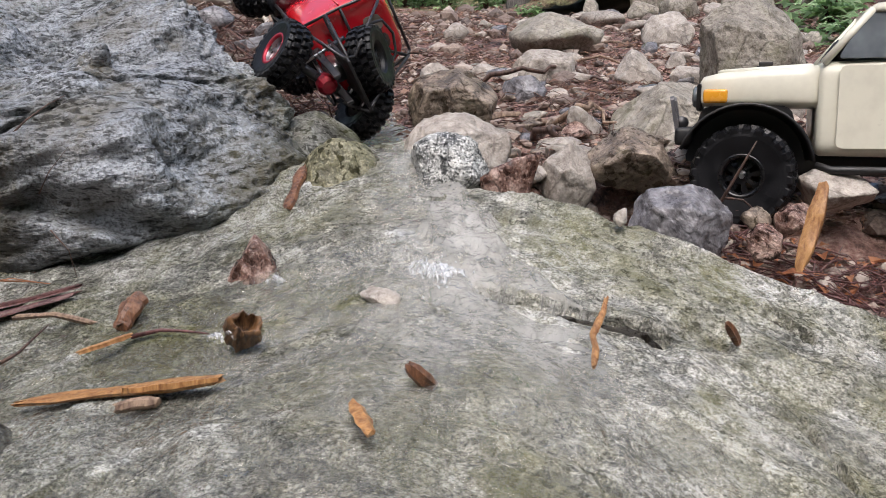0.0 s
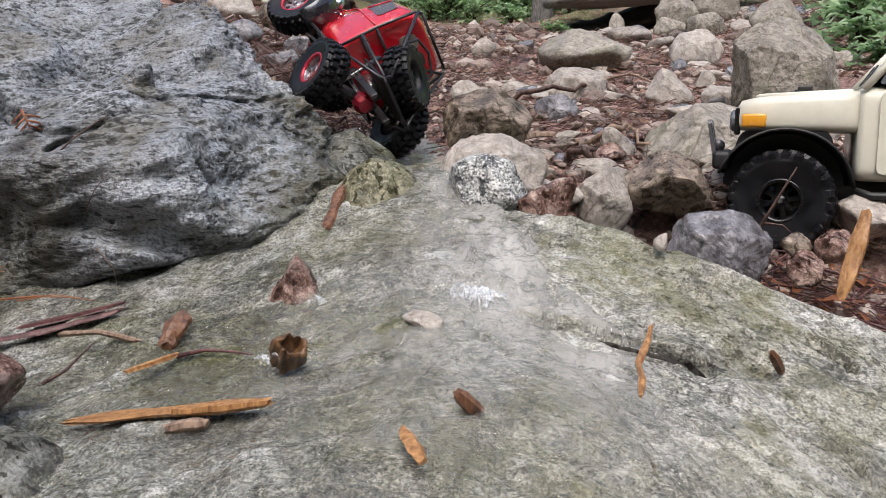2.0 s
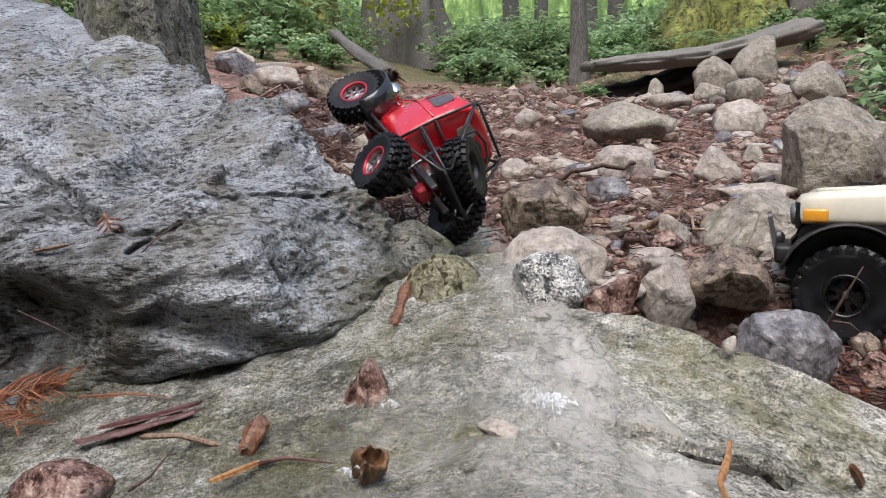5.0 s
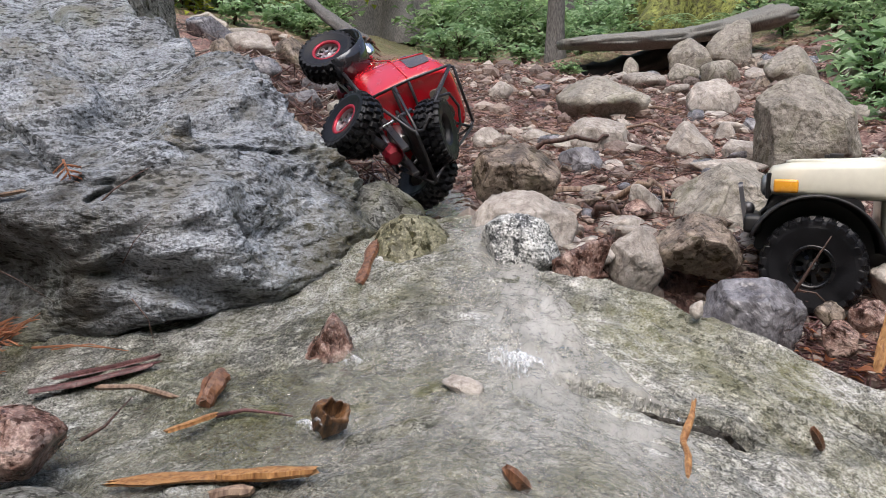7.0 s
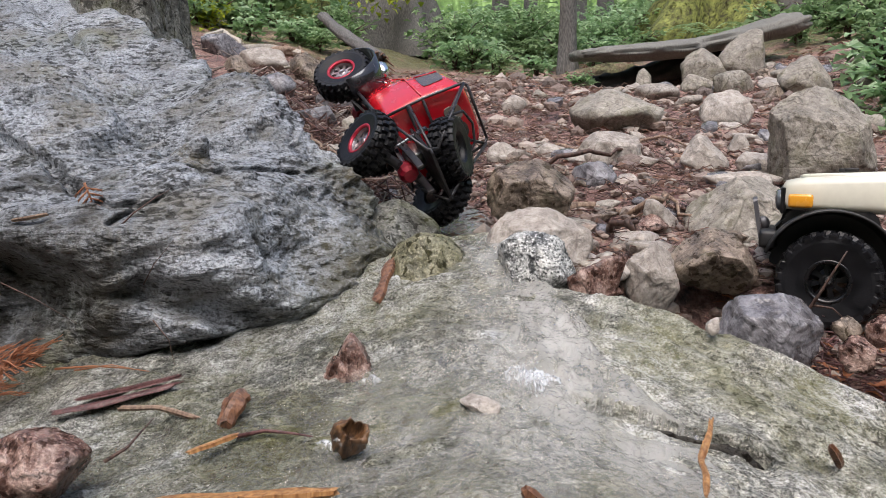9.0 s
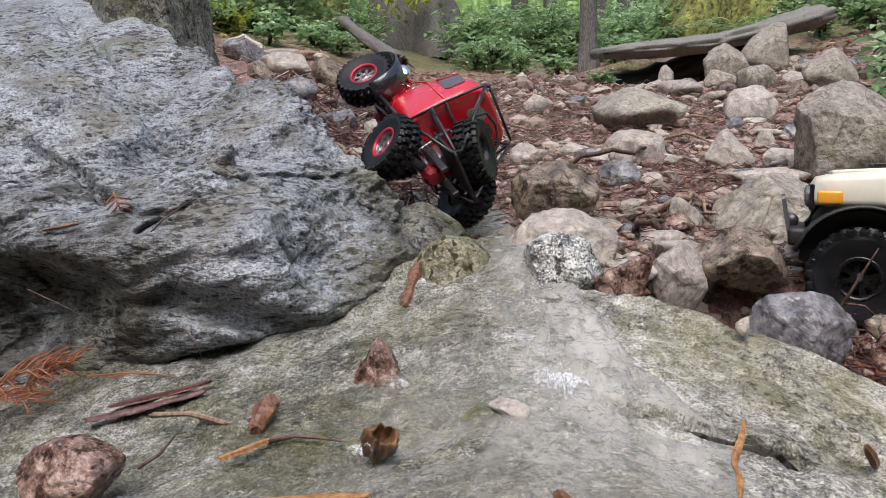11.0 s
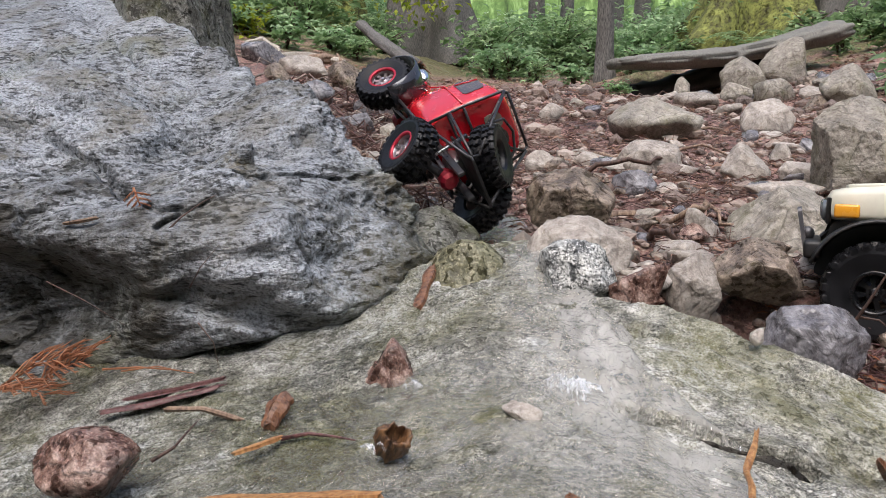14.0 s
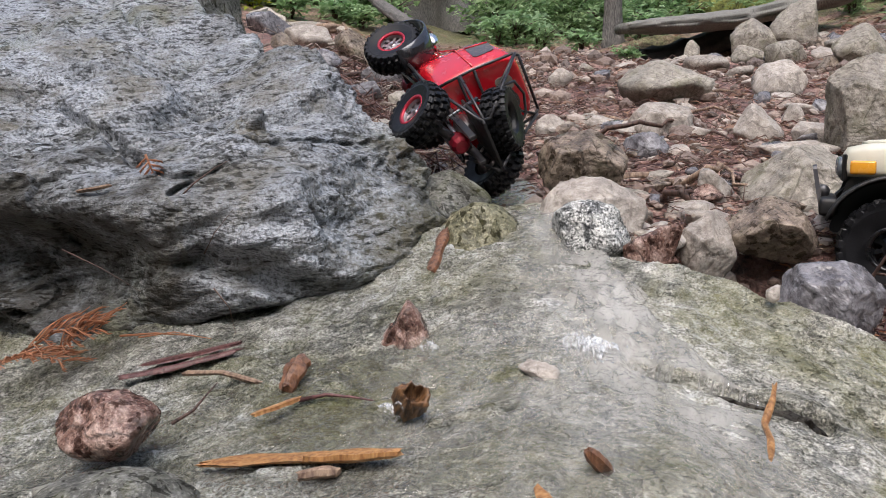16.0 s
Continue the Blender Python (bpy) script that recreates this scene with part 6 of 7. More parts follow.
# ---- driftwood and litter on the slab ----
def bark_piece(name, path, width, thick, seed, material, label, category="wood piece", group="", taper=0.5):
    """A torn strip of wood or bark along a path, resting on the rock."""
    rr = random.Random(seed)
    path = [Vector(p) + Vector((0, 0, 0.005 if p[1] < 1.2 and p[2] < 0.13 else 0)) for p in path]
    n, k = 30, 9
    corner = [(0.72 + 0.5 * rr.random(), rr.uniform(-0.25, 0.25)) for q in range(k)]
    torn = [(rr.uniform(0, 0.10), rr.uniform(0, 0.10)) for q in range(k)]
    whole = sum((q - p).length for p, q in zip(path, path[1:]))
    waves = [(rr.uniform(3, 9), rr.uniform(0, 6), rr.uniform(0.05, 0.16) * min(1.0, whole / 0.12)) for q in range(4)]
    verts, faces = [], []
    for i in range(n):
        u = i / (n - 1)
        wide = 1 - taper * abs(2 * u - 1) ** 2.5 + sum(h * math.sin(f * u * 2 + p) for f, p, h in waves[:2])
        tall = 1 - 0.5 * taper * abs(2 * u - 1) ** 3 + sum(h * math.sin(f * u * 2 + p) for f, p, h in waves[2:])
        for q in range(k):
            a = 2 * math.pi * q / k + corner[q][1]
            v = min(max(u, torn[q][0]), 1 - torn[q][1])
            f = v * (len(path) - 1)
            j = min(int(f), len(path) - 2)
            c = path[j].lerp(path[j + 1], f - j)
            way = (path[j + 1] - path[j]).normalized()
            side = way.cross(Vector((0, 0, 1))).normalized()
            up = side.cross(way)
            r = corner[q][0] * (1 + 0.035 * rr.uniform(-1, 1))
            verts.append(c + side * (width / 2 * wide * math.cos(a) * r) + up * (thick / 2 * tall * math.sin(a) * r))
    for i in range(n - 1):
        for q in range(k):
            a, b = i * k + q, i * k + (q + 1) % k
            faces.append((a, b, b + k, a + k))
    faces += [tuple(range(k))[::-1], tuple(range((n - 1) * k, n * k))]
    return tagged(part(name, mesh(name, verts, faces, False), material), label, category, group)


M_KNOT = wood_material("wet_brown_knot", (0.025, 0.011, 0.006), (0.25, 0.13, 0.06), 0.3)
bark_piece("wood_strip", [(-0.385, 0.792, 0.034), (-0.32, 0.790, 0.044), (-0.25, 0.780, 0.054), (-0.176, 0.764, 0.068)], 0.030, 0.007, 1, M_CHIP, "long torn strip of fresh orange wood lying in shallow water", taper=0.7)
bark_piece("wood_strip", [(-0.268, 0.772, 0.056), (-0.225, 0.768, 0.062), (-0.165, 0.757, 0.073)], 0.026, 0.012, 31, M_CHIP, "torn thicker end of a fresh orange wood strip", taper=0.6)
bark_piece("bark_flake", [(-0.268, 0.752, 0.046), (-0.245, 0.752, 0.052), (-0.225, 0.755, 0.052)], 0.018, 0.012, 32, M_ROOT, "small pale bark flake beside the wood strip", taper=0.6)
bark_piece("wood_lump", [(-0.325, 0.975, 0.092), (-0.330, 0.960, 0.086), (-0.338, 0.938, 0.062)], 0.026, 0.020, 2, M_BRUISED, "wet brown lump of rotten wood")
bark_piece("bark_strip", [(-0.585, 1.0, 0.050), (-0.52, 1.015, 0.060), (-0.425, 1.045, 0.082)], 0.022, 0.007, 3, M_PURPLE, "dark purple-brown wet bark strip", group="bark strips")
bark_piece("bark_strip", [(-0.570, 1.025, 0.058), (-0.50, 1.045, 0.070), (-0.435, 1.06, 0.085)], 0.012, 0.006, 4, M_PURPLE, "dark purple-brown wet bark strip", group="bark strips")
bark_piece("stick", [(-0.487, 0.98, 0.066), (-0.43, 0.972, 0.072), (-0.372, 0.958, 0.064)], 0.008, 0.007, 5, M_ROOT, "tan peeled stick on the slab")
bark_piece("stick", [(-0.192, 1.272, 0.215), (-0.197, 1.24, 0.19), (-0.206, 1.2, 0.157)], 0.018, 0.014, 6, M_BRUISED, "short brown stick leaning on the boulder")
bark_piece("stick", [(0.186, 0.865, 0.118), (0.180, 0.845, 0.106), (0.166, 0.815, 0.092), (0.166, 0.79, 0.088), (0.160, 0.76, 0.080)], 0.0075, 0.007, 7, M_CHIP, "bent orange-yellow stick on the slab", taper=0.3)
bark_piece("wood_chip", [(-0.043, 0.69, 0.077), (-0.032, 0.665, 0.074), (-0.021, 0.64, 0.070)], 0.014, 0.008, 8, M_CHIP, "small pale orange wood chip")
bark_piece("wood_chip", [(0.022, 0.746, 0.068), (0.010, 0.738, 0.080), (-0.002, 0.730, 0.096)], 0.024, 0.012, 9, M_BRUISED, "small reddish-brown wood shard standing on the slab", taper=0.95)
bark_piece("bark_chunk", [(0.334, 0.920, 0.048), (0.324, 0.910, 0.064), (0.314, 0.900, 0.080)], 0.013, 0.009, 10, M_BRUISED, "broken brown bark shard in a hollow of the slab", taper=0.8)
bark_piece("stick", [(-0.352, 0.86, 0.062), (-0.33, 0.88, 0.066), (-0.308, 0.90, 0.070)], 0.010, 0.006, 11, M_CHIP, "thin torn orange stick in the stream")
bark_piece("wood_stake", [(0.478, 1.085, 0.205), (0.462, 1.07, 0.155), (0.440, 1.05, 0.095)], 0.020, 0.016, 12, M_CHIP, "splintered upright orange wood stake")
bark_piece("bark_strip", [(-0.70, 1.135, 0.280), (-0.675, 1.133, 0.284), (-0.645, 1.138, 0.290)], 0.012, 0.006, 13, M_ROOT, "small tan bark strip lying on the boulder", group="bark strips")


M_CRACKSHADE = stone_material("crack_shade_black", (0.006, 0.005, 0.004), (0.018, 0.015, 0.011), (0.05, 0.042, 0.03), 120, (0.6, 0.9), speckle=0.2, bump=1.0)


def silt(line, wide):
    """Near-black strip under a crack's upper lip, painting in the shade there."""
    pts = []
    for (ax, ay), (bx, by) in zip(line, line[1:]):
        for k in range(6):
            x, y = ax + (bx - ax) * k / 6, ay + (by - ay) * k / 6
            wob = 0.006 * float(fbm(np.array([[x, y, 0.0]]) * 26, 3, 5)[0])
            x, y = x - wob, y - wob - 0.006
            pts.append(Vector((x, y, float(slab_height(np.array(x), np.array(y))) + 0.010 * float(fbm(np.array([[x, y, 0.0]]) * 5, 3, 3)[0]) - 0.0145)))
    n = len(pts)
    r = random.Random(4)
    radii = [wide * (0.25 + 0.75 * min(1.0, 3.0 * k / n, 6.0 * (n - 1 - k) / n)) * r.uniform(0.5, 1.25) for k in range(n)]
    tagged(part("silt", tube("silt", pts, radii, 8), M_CRACKSHADE), "dark strip standing for shade in a crack of the slab", "silt", kind="stuff")


# two dark strips stand in for the shade inside the cracks
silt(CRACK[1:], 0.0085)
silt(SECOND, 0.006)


def twig(path, r, label, material=None, name="twig", group="twigs"):
    return tagged(part(name, tube(name, path, [r * (1 - 0.7 * i / (len(path) - 1)) for i in range(len(path))], 6), material or M_TWIG), label, "twig", group)


twig([(-0.31, 0.90, 0.072), (-0.28, 0.905, 0.078), (-0.25, 0.90, 0.078), (-0.225, 0.897, 0.076)], 0.003, "dark red-brown needle-covered twig in the stream", M_PURPLE)
twig([(-0.452, 0.88, 0.046), (-0.435, 0.9, 0.055), (-0.432, 0.925, 0.062), (-0.428, 0.955, 0.070)], 0.0025, "thin dark bent twig on wet rock")
twig([(0.380, 1.20, 0.150), (0.397, 1.195, 0.185), (0.415, 1.19, 0.222), (0.426, 1.185, 0.246)], 0.0028, "bare dark dead branch standing in the rubble")
twig([(0.390, 1.197, 0.17), (0.414, 1.19, 0.168), (0.434, 1.185, 0.150)], 0.0022, "bare dark dead branch standing in the rubble")
twig([(-0.63, 1.1, 0.082), (-0.58, 1.105, 0.086), (-0.53, 1.103, 0.085), (-0.49, 1.098, 0.082)], 0.0018, "reddish dry twig along the foot of the boulder", M_FROND)
twig([(-0.60, 1.095, 0.082), (-0.55, 1.1, 0.090), (-0.50, 1.095, 0.084)], 0.0013, "reddish dry twig along the foot of the boulder", M_FROND)

twig([(-0.545, 1.118, 0.268), (-0.525, 1.135, 0.292), (-0.50, 1.15, 0.312), (-0.485, 1.165, 0.322)], 0.0016, "thin dark twig stuck to the boulder")
twig([(-0.50, 1.10, 0.20), (-0.485, 1.102, 0.228), (-0.462, 1.112, 0.258)], 0.0010, "thin dark twig stuck to the boulder")
twig([(-0.70, 1.09, 0.205), (-0.64, 1.085, 0.180), (-0.585, 1.082, 0.150)], 0.0011, "thin dark stem across the hollow of the boulder")
twig([(-0.485, 1.09, 0.155), (-0.465, 1.092, 0.128), (-0.458, 1.092, 0.092)], 0.0011, "thin dark stem at the foot of the boulder")


def knot_cup(m):
    """A hollow broken knot of wood with a torn, uneven rim."""
    prof = [(0.001, -0.020), (0.010, -0.019), (0.017, -0.012), (0.020, -0.002), (0.0195, 0.006), (0.018, 0.012), (0.0165, 0.016), (0.0135, 0.0165), (0.012, 0.012), (0.0115, 0.004), (0.008, -0.004), (0.001, -0.006)]
    v, f = lathe_data(prof, 44)
    v = np.array([tuple(p) for p in v])[:, [1, 2, 0]]
    a = np.arctan2(v[:, 1], v[:, 0])
    top = step(-0.002, 0.016, v[:, 2])
    torn = 0.5 + 0.5 * fbm(np.stack([np.cos(a) * 2.2, np.sin(a) * 2.2, 0 * a], -1), 3, 9)
    v = v * (1 + 0.34 * fbm(v * 60, 3, 12) + 0.05 * ridge(np.stack([np.cos(a) * 4, np.sin(a) * 4, v[:, 2] * 30], -1), 2, 5))[:, None]
    v[:, :2] = v[:, :2] * (1 - 0.10 * top)[:, None]
    v[:, 2] = v[:, 2] + top * (0.012 * torn - 0.010)
    ob = part("wood_knot", mesh("wood_knot", v * np.array((0.92, 0.86, 0.92)), f), M_KNOT)
    ob.matrix_world = m
    return tagged(ob, "hollow broken brown wood knot wet with spray", "wood knot")


knot_cup(pose(-0.176, 0.858, 0.093, 40, 14, 10))


def cedar_frond(m, seed, long, label, spread=0.5, count=16):
    r = random.Random(seed)
    pieces = [tube_data([(0, 0, 0), (long * 0.5, 0, long * 0.10), (long, 0, 0.02 * long)], [0.002, 0.0015, 0.0006], 5)]
    for k in range(count):
        u = (k + 1) / count
        s = 1 if k % 2 else -1
        b = Vector((long * u, 0, long * 0.2 * u * (1 - u) * 2))
        e = b + Vector((long * 0.28, s * long * spread * (1 - 0.5 * u), long * r.uniform(-0.08, 0.12)))
        pieces.append(tube_data([b, b.lerp(e, 0.5) + Vector((0, 0, 0.004)), e], [0.0013, 0.0012, 0.0005], 4))
        for q in range(7):
            c = b.lerp(e, 0.2 + 0.115 * q)
            pieces.append(tube_data([c, c + Vector((long * 0.10, s * long * 0.05 * r.uniform(0.3, 1.4), r.uniform(-0.004, 0.004)))], [0.0011, 0.0004], 4))
    ob = part("cedar_frond", joined("cedar_frond", pieces), M_FROND)
    ob.matrix_world = m
    return tagged(ob, label, "dead frond", "dead cedar fronds")


cedar_frond(pose(-0.765, 1.075, 0.060, 10, -20, 10), 1, 0.115, "orange-brown dead cedar frond at the foot of the boulder")
cedar_frond(pose(-0.715, 1.08, 0.062, 30, -28, 2), 2, 0.075, "orange-brown dead cedar frond at the foot of the boulder")
cedar_frond(pose(-0.78, 1.05, 0.055, 0, -4, -6), 3, 0.10, "orange-brown dead cedar frond at the foot of the boulder")
cedar_frond(pose(-0.608, 1.165, 0.330, 60, 70, 0), 4, 0.034, "small dead frond stuck to the wet boulder", 0.6, 9)

# ---- litter of the bank ----
def scatter(n, seed, x0, x1, y0, y1, power=1.6):
    r = random.Random(seed)
    spots = []
    for k in range(n):
        y = y0 + (y1 - y0) * r.random() ** power
        spots.append((r.uniform(x0, x1) * (0.55 + 0.28 * y), y))
    xy = np.array(spots)
    heights = ground_relief(xy[:, 0], xy[:, 1])
    return [(r, x, y, float(z)) for (x, y), z in zip(spots, heights)]


def on_ground(x, y):
    return float(ground_relief(np.array([x]), np.array([y]))[0])


pieces = []
for r, x, y, z in scatter(3200, 11, -0.8, 1.0, 1.32, 5.0):
    a, long = r.uniform(0, 3.14), r.uniform(0.02, 0.10) * (0.6 + 0.25 * y)
    d = Vector((math.cos(a), math.sin(a) * 0.8, 0.13 * math.sin(a) + r.uniform(-0.06, 0.08)))
    m = Vector((x, y, z + 0.006))
    bend = Vector((r.uniform(-1, 1), r.uniform(-1, 1), r.uniform(0, 1))) * long * 0.25
    w = r.uniform(0.0005, 0.0016) * (0.7 + 0.2 * y)
    pieces.append(tube_data([m - d * long / 2, m + bend, m + d * long / 2], [w, w * 0.9, w * 0.5], 5))
tagged(part("twig_litter", joined("twig_litter", pieces), wood_material("litter_twigs", (0.03, 0.014, 0.010), (0.24, 0.135, 0.10), 0.6)), "tangle of red-brown twigs and roots on soil", "twig litter", kind="stuff")

pieces = []
for r, x, y, z in scatter(4600, 12, -0.75, 1.0, 1.3, 5.6):
    s = r.uniform(0.004, 0.015) * (0.6 + 0.3 * y) * (2.2 if r.random() < 0.13 else 1)
    v, f = sphere(1)
    q = v * (np.array((1, r.uniform(0.6, 1), r.uniform(0.45, 0.8))) * s) * np.array([r.uniform(0.7, 1.15) for g in v])[:, None]
    c, n = math.cos(r.uniform(0, 6)), 0
    pieces.append(([Vector((x + p[0] * c - p[1] * (1 - c * c) ** 0.5, y + p[0] * (1 - c * c) ** 0.5 + p[1] * c, z + p[2] + s * 0.2)) for p in q], [tuple(g) for g in f]))


def gravel_material():
    n = Nodes("mixed_gravel")
    r = n.node("ShaderNodeNewGeometry").outputs["Random Per Island"]
    c = n.ramp(r, [(0.0, (0.05, 0.032, 0.026)), (0.45, (0.18, 0.115, 0.09)), (0.75, (0.34, 0.26, 0.21)), (1.0, (0.54, 0.47, 0.41))])
    f = n.noise(150, 4, n.coords())
    return n.done(n.mix(0.4, c, n.ramp(f, [(0.35, (0.06, 0.045, 0.04)), (0.7, (0.4, 0.34, 0.3))])), 0.7, n.bump(f, 0.6, 0.003))


tagged(part("gravel", joined("gravel", pieces, False), gravel_material()), "mixed gravel and pebbles in red soil", "gravel", kind="stuff")

pieces = []
for r, x, y, z in scatter(5000, 13, -0.8, 1.05, 1.3, 6.8):
    a, s = r.uniform(0, 6.28), r.uniform(0.012, 0.035) * (0.6 + 0.25 * y)
    pieces.append(leaf((x, y, z + 0.008), (math.cos(a), math.sin(a), r.uniform(-0.1, 0.35)), (r.uniform(-0.5, 0.5), r.uniform(-0.5, 0.5), 1), s, s * r.uniform(0.3, 0.7)))
tagged(part("leaf_litter", joined("leaf_litter", pieces, False), leaf_material("dead_leaves", (0.09, 0.04, 0.03), (0.44, 0.28, 0.20))), "dead brown leaves and bark flakes on soil", "leaf litter", kind="stuff")

for k, (a, b, c, d) in enumerate((((0.10, 2.55), (0.25, 2.5), (0.42, 2.6), (0.6, 2.5)), ((0.0, 2.2), (0.16, 2.15), (0.3, 2.25), (0.38, 2.1)), ((0.75, 1.9), (0.85, 2.0), (0.98, 2.0), (1.1, 2.1)), ((0.14, 1.62), (0.18, 1.5), (0.2, 1.55), (0.22, 1.42)), ((0.18, 1.7), (0.25, 1.62), (0.28, 1.7), (0.33, 1.6)), ((-0.55, 2.3), (-0.35, 2.2), (-0.2, 2.25), (-0.05, 2.15)), ((-0.75, 2.9), (-0.6, 2.5), (-0.5, 2.3), (-0.42, 2.1)), ((-0.9, 3.2), (-0.7, 2.9), (-0.62, 2.7), (-0.5, 2.55)))):
    path = [(x, y, on_ground(x, y) + h) for (x, y), h in zip((a, b, c, d), (0.0, 0.035, 0.03, 0.0))]
    fine = []
    for i in range(len(path) - 1):
        p, q = Vector(path[i]), Vector(path[i + 1])
        for s in range(5):
            fine.append(p.lerp(q, s / 5) + Vector((0.01 * math.sin(3 * s + k), 0.01 * math.cos(5 * s), 0.008 * math.sin(2 * s + 1))))
    fine.append(Vector(path[-1]))
    twig(fine, 0.0075, "curved brown root lying on the soil", M_TWIG if k % 2 else M_ROOT, "root", "roots on the bank")

edge = random.Random(31)
pieces = []
for k in range(800):
    x = edge.uniform(0.30, 0.95)
    y = 1.19 - 0.42 * (x - 0.1) + edge.uniform(-0.03, 0.22)
    z, a, long = on_ground(x, y), edge.uniform(0, 3.14), edge.uniform(0.02, 0.11)
    d = Vector((math.cos(a), math.sin(a), edge.uniform(-0.2, 0.35)))
    m = Vector((x, y, z + 0.008))
    w = edge.uniform(0.0005, 0.0018)
    pieces.append(tube_data([m - d * long / 2, m + Vector((edge.uniform(-1, 1), edge.uniform(-1, 1), 0.6)) * long * 0.14, m + d * long / 2], [w, w * 0.9, w * 0.4], 5))
tagged(part("root_litter", joined("root_litter", pieces), M_PURPLE), "dark reddish roots and twigs beside the slab", "root litter", kind="stuff")


# ---- driftwood of the upper stream ----
fallen_log("bleached_log", (-1.86, 5.5, 0.93), (-1.50, 5.75, 0.90), 0.055, 0.04, 41, M_ROOT, "short bleached pale driftwood log")
bark_piece("driftwood_branch", [(-1.27, 5.43, 0.80), (-1.07, 4.7, 0.665), (-0.87, 4.02, 0.53)], 0.05, 0.045, 42, M_ROOT, "pale bare driftwood branch in the gully", "branch", taper=0.3)
bark_piece("driftwood_branch", [(-1.40, 5.6, 0.86), (-1.44, 5.7, 0.91), (-1.50, 5.8, 0.97)], 0.04, 0.035, 43, M_ROOT, "pale broken driftwood stub in the gully", "branch", taper=0.3)
bark_piece("driftwood_branch", [(-0.70, 3.95, 0.525), (-0.66, 4.14, 0.57), (-0.65, 4.45, 0.62)], 0.035, 0.03, 44, M_CHIP, "tan splintered driftwood stick", "branch", taper=0.3)
twig([(-1.03, 3.57, 0.51), (-0.94, 3.8, 0.55), (-0.84, 4.2, 0.585)], 0.014, "dark curved stick across the gully", M_TWIG)
twig([(0.2, 2.9, 0.42), (0.3, 3.0, 0.46), (0.38, 3.12, 0.45), (0.41, 2.92, 0.425), (0.5, 3.0, 0.445), (0.6, 3.08, 0.435)], 0.012, "long curved root arching over the soil", M_ROOT, "root", "roots on the bank")
bark_piece("stick", [(0.07, 1.60, 0.262), (0.10, 1.62, 0.268), (0.14, 1.63, 0.268)], 0.014, 0.012, 45, M_ROOT, "short brown stick resting on stones", taper=0.3)

tangle = random.Random(77)
pieces = []
spots = [(tangle.uniform(-0.75, -0.15) * (0.35 + 0.32 * y), y) for y in [1.75 + 2.9 * tangle.random() ** 1.4 for k in range(950)]]
xy = np.array(spots)
for (x, y), z in zip(spots, ground_relief(xy[:, 0], xy[:, 1])):
    a, long, w = tangle.uniform(-0.9, 1.2), tangle.uniform(0.05, 0.22) * (0.5 + 0.22 * y), tangle.uniform(0.0008, 0.0032) * (0.5 + 0.25 * y)
    d = Vector((math.cos(a), math.sin(a), tangle.uniform(-0.15, 0.3)))
    m = Vector((x, y, float(z) + 0.01 + 0.02 * tangle.random()))
    b = Vector((tangle.uniform(-1, 1), tangle.uniform(-1, 1), tangle.uniform(0, 1))) * long * 0.32
    pieces.append(tube_data([m - d * long / 2, m - d * long / 5 + b, m + d * long / 5 - b * 0.4, m + d * long / 2], [w, w * 0.9, w * 0.8, w * 0.3], 5))
tagged(part("root_tangle", joined("root_tangle", pieces), wood_material("red_brown_roots", (0.035, 0.014, 0.011), (0.17, 0.08, 0.06), 0.35)), "tangle of red-brown roots by the boulder", "root tangle", kind="stuff")


# gully wood
M_DRIFT = wood_material("bleached_driftwood", (0.26, 0.22, 0.18), (0.62, 0.56, 0.48), 0.8)
bark_piece("driftwood_branch", [(-1.725, 5.227, 0.906), (-1.662, 5.694, 0.953), (-1.410, 5.735, 0.903)], 0.061, 0.055, 60, M_DRIFT, "short bleached driftwood log in the stream bed", "branch", "driftwood in the gully", taper=0.3)
bark_piece("driftwood_branch", [(-1.289, 5.194, 0.793), (-1.108, 4.759, 0.695), (-0.843, 3.882, 0.530)], 0.033, 0.030, 61, M_DRIFT, "pale bare driftwood branch in the gully", "branch", "driftwood in the gully", taper=0.3)
bark_piece("driftwood_branch", [(-2.079, 5.569, 1.021), (-2.169, 6.210, 1.123), (-1.842, 5.656, 0.980)], 0.044, 0.040, 62, M_DRIFT, "short bleached driftwood log in the stream bed", "branch", "driftwood in the gully", taper=0.3)
bark_piece("driftwood_branch", [(-1.321, 4.131, 0.656), (-1.143, 3.813, 0.575), (-0.914, 3.433, 0.493)], 0.020, 0.018, 63, M_DRIFT, "thin grey driftwood branch", "branch", "driftwood in the gully", taper=0.3)
bark_piece("driftwood_branch", [(-1.356, 4.867, 0.761), (-1.305, 5.486, 0.831), (-1.254, 5.946, 0.879)], 0.024, 0.022, 64, M_DRIFT, "thin grey driftwood branch", "branch", "driftwood in the gully", taper=0.3)
bark_piece("driftwood_branch", [(-0.695, 2.901, 0.415), (-0.747, 3.525, 0.470), (-0.783, 4.239, 0.576)], 0.018, 0.016, 65, M_DRIFT, "thin tan driftwood branch", "branch", "driftwood in the gully", taper=0.3)


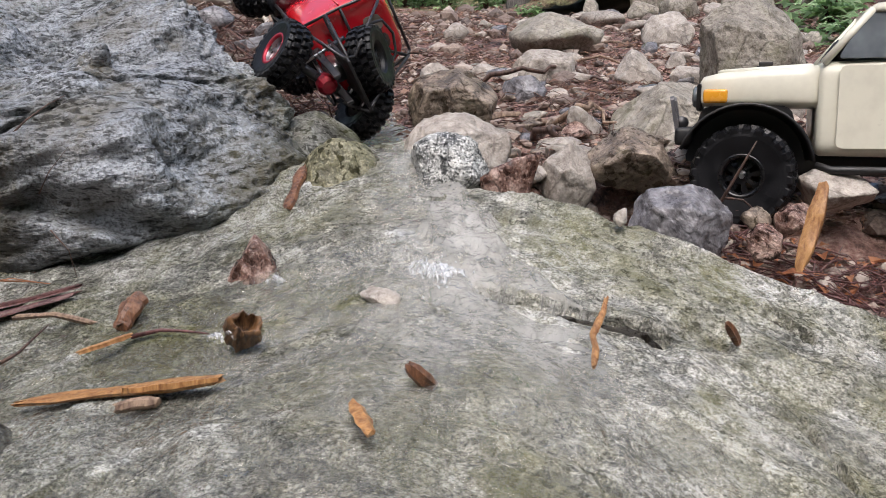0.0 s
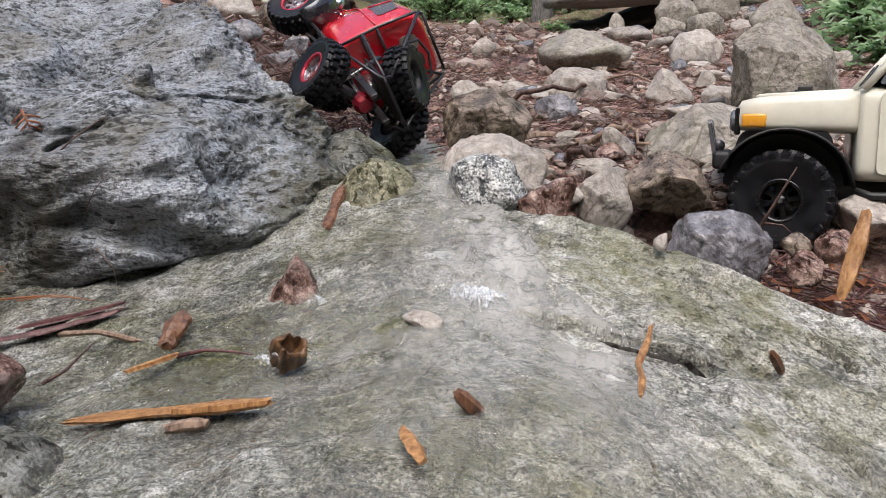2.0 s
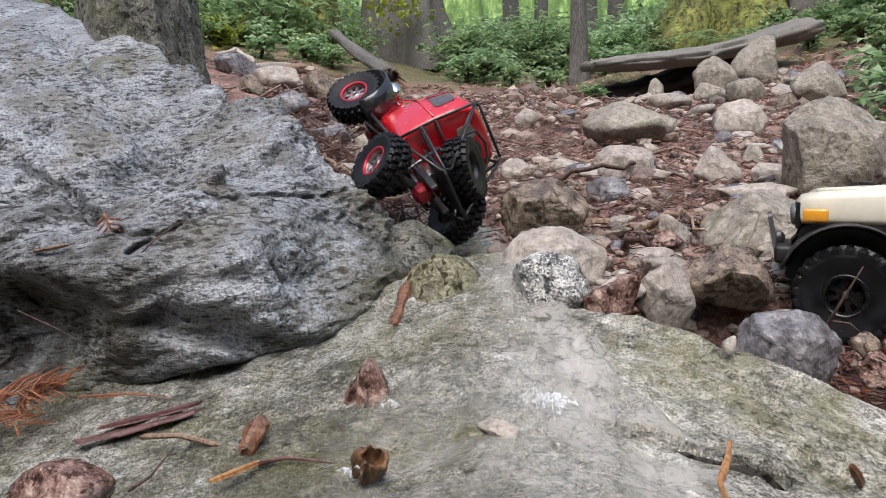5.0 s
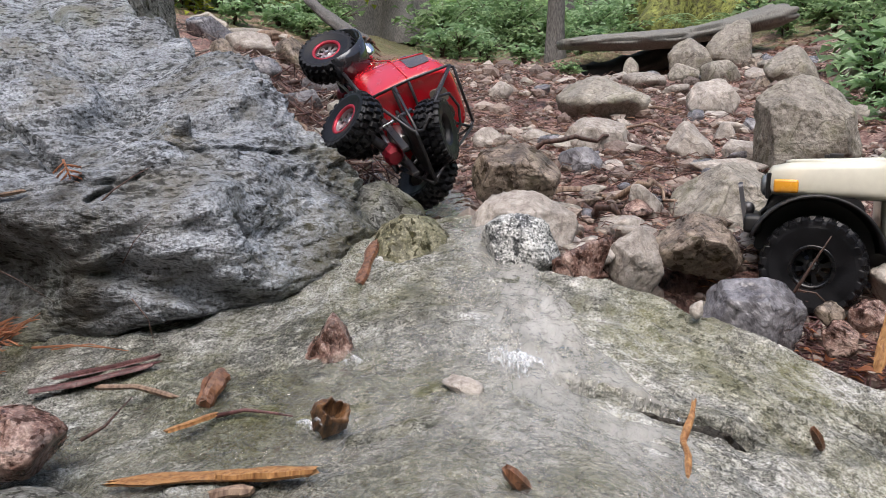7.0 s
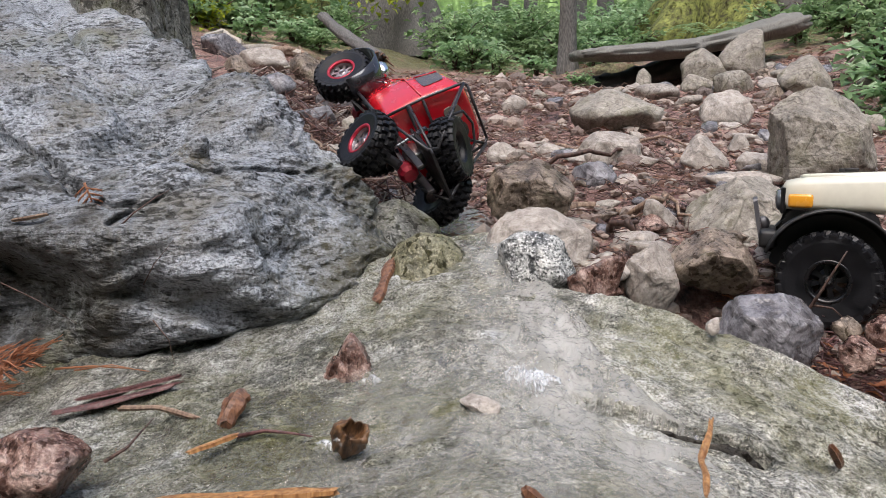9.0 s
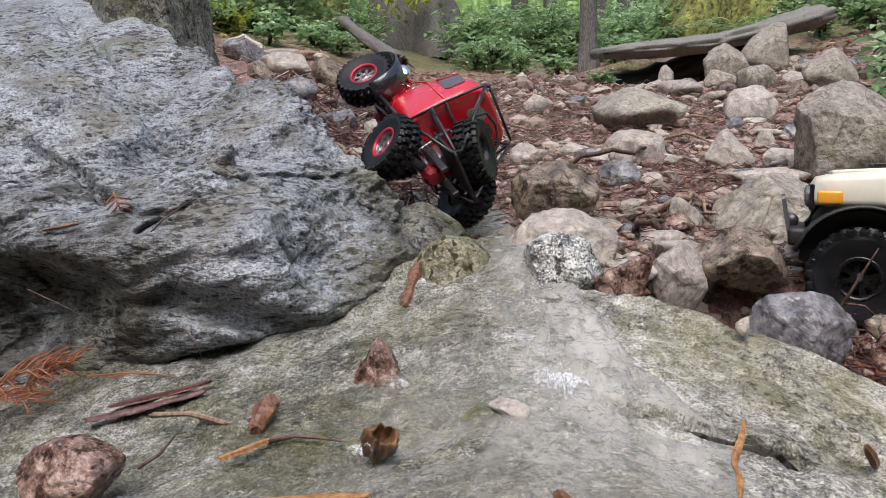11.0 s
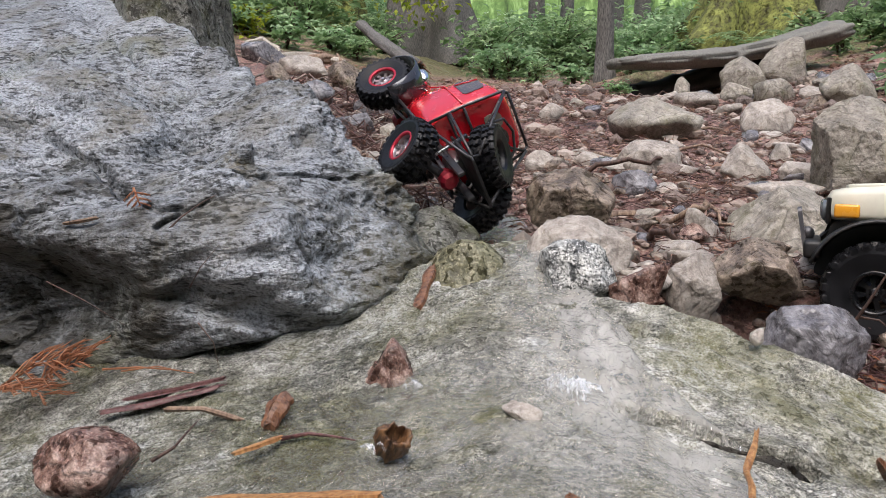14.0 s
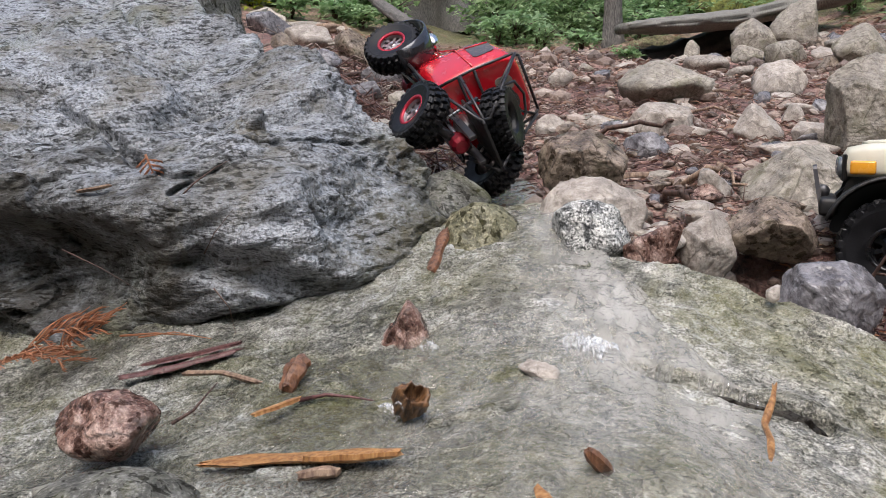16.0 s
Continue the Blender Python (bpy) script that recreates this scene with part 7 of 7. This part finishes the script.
# rubble and litter along the slab edge
edge = random.Random(91)
stones_, leaves_ = [], []
for k in range(900):
    x = edge.uniform(0.30, 1.0)
    y = 1.19 - 0.42 * (x - 0.1) + edge.uniform(-0.04, 0.25)
    z = on_ground(x, y)
    if k % 2:
        s = edge.uniform(0.004, 0.016)
        v, g = sphere(1)
        stones_.append(([Vector((x, y, z + s * 0.3)) + Vector(p) * s * edge.uniform(0.65, 1.1) for p in v], [tuple(q) for q in g]))
    else:
        b, s = edge.uniform(0, 6.28), edge.uniform(0.012, 0.04)
        leaves_.append(leaf((x, y, z + 0.008), (math.cos(b), math.sin(b), edge.uniform(-0.1, 0.5)), (edge.uniform(-0.5, 0.5), edge.uniform(-0.5, 0.5), 1), s, s * edge.uniform(0.25, 0.5)))
tagged(part("gravel", joined("slab_edge_gravel", stones_, False), bpy.data.materials["mixed_gravel"]), "mixed gravel along the edge of the slab", "gravel", kind="stuff")
tagged(part("leaf_litter", joined("leaf_litter", leaves_, False), M_FROND), "reddish dead needles along the edge of the slab", "leaf litter", kind="stuff")

bank = random.Random(55)
pieces = []
for k in range(150):
    y = 1.38 + 0.75 * bank.random() ** 1.3
    x = bank.uniform(0.03, 0.36) * (0.55 + 0.4 * y)
    a, long, w = bank.uniform(-1.2, 1.2), bank.uniform(0.03, 0.10), bank.uniform(0.0006, 0.0018)
    way = Vector((math.cos(a), math.sin(a), bank.uniform(-0.1, 0.15)))
    m = Vector((x, y, on_ground(x, y) + 0.004 + 0.01 * bank.random()))
    bow = Vector((bank.uniform(-1, 1), bank.uniform(-1, 1), bank.uniform(0, 0.3))) * long * 0.45
    pieces.append(tube_data([m - way * long / 2, m - way * long / 5 + bow, m + way * long / 5 - bow * 0.4, m + way * long / 2], [w, w * 0.9, w * 0.8, w * 0.3], 5))
tagged(part("root_tangle", joined("bank_tangle", pieces), bpy.data.materials["red_brown_roots"]), "tangle of red-brown roots among the bank stones", "root tangle", kind="stuff")

washed = random.Random(123)
pieces = []
spots = [(washed.uniform(-0.42, -0.16) * y - 0.02, y) for y in [1.9 + 3.6 * washed.random() ** 1.2 for k in range(230)]]
xy = np.array(spots)
for (x, y), z in zip(spots, ground_relief(xy[:, 0], xy[:, 1])):
    a, long, w = washed.uniform(-1.4, 1.4), washed.uniform(0.04, 0.20) * (0.5 + 0.22 * y), washed.uniform(0.0010, 0.0040) * (0.5 + 0.25 * y)
    d = Vector((math.cos(a), math.sin(a), washed.uniform(-0.1, 0.25)))
    m = Vector((x, y, float(z) + 0.012 + 0.025 * washed.random()))
    b = Vector((washed.uniform(-1, 1), washed.uniform(-1, 1), washed.uniform(0, 1))) * long * 0.25
    pieces.append(tube_data([m - d * long / 2, m - d * long / 5 + b, m + d * long / 5 - b * 0.4, m + d * long / 2], [w, w * 0.9, w * 0.8, w * 0.3], 5))
tagged(part("driftwood_twigs", joined("driftwood_twigs", pieces), wood_material("grey_driftwood_twigs", (0.12, 0.085, 0.07), (0.40, 0.33, 0.28), 0.5)), "pale bleached twigs washed together in the gully", "driftwood twigs", kind="stuff")
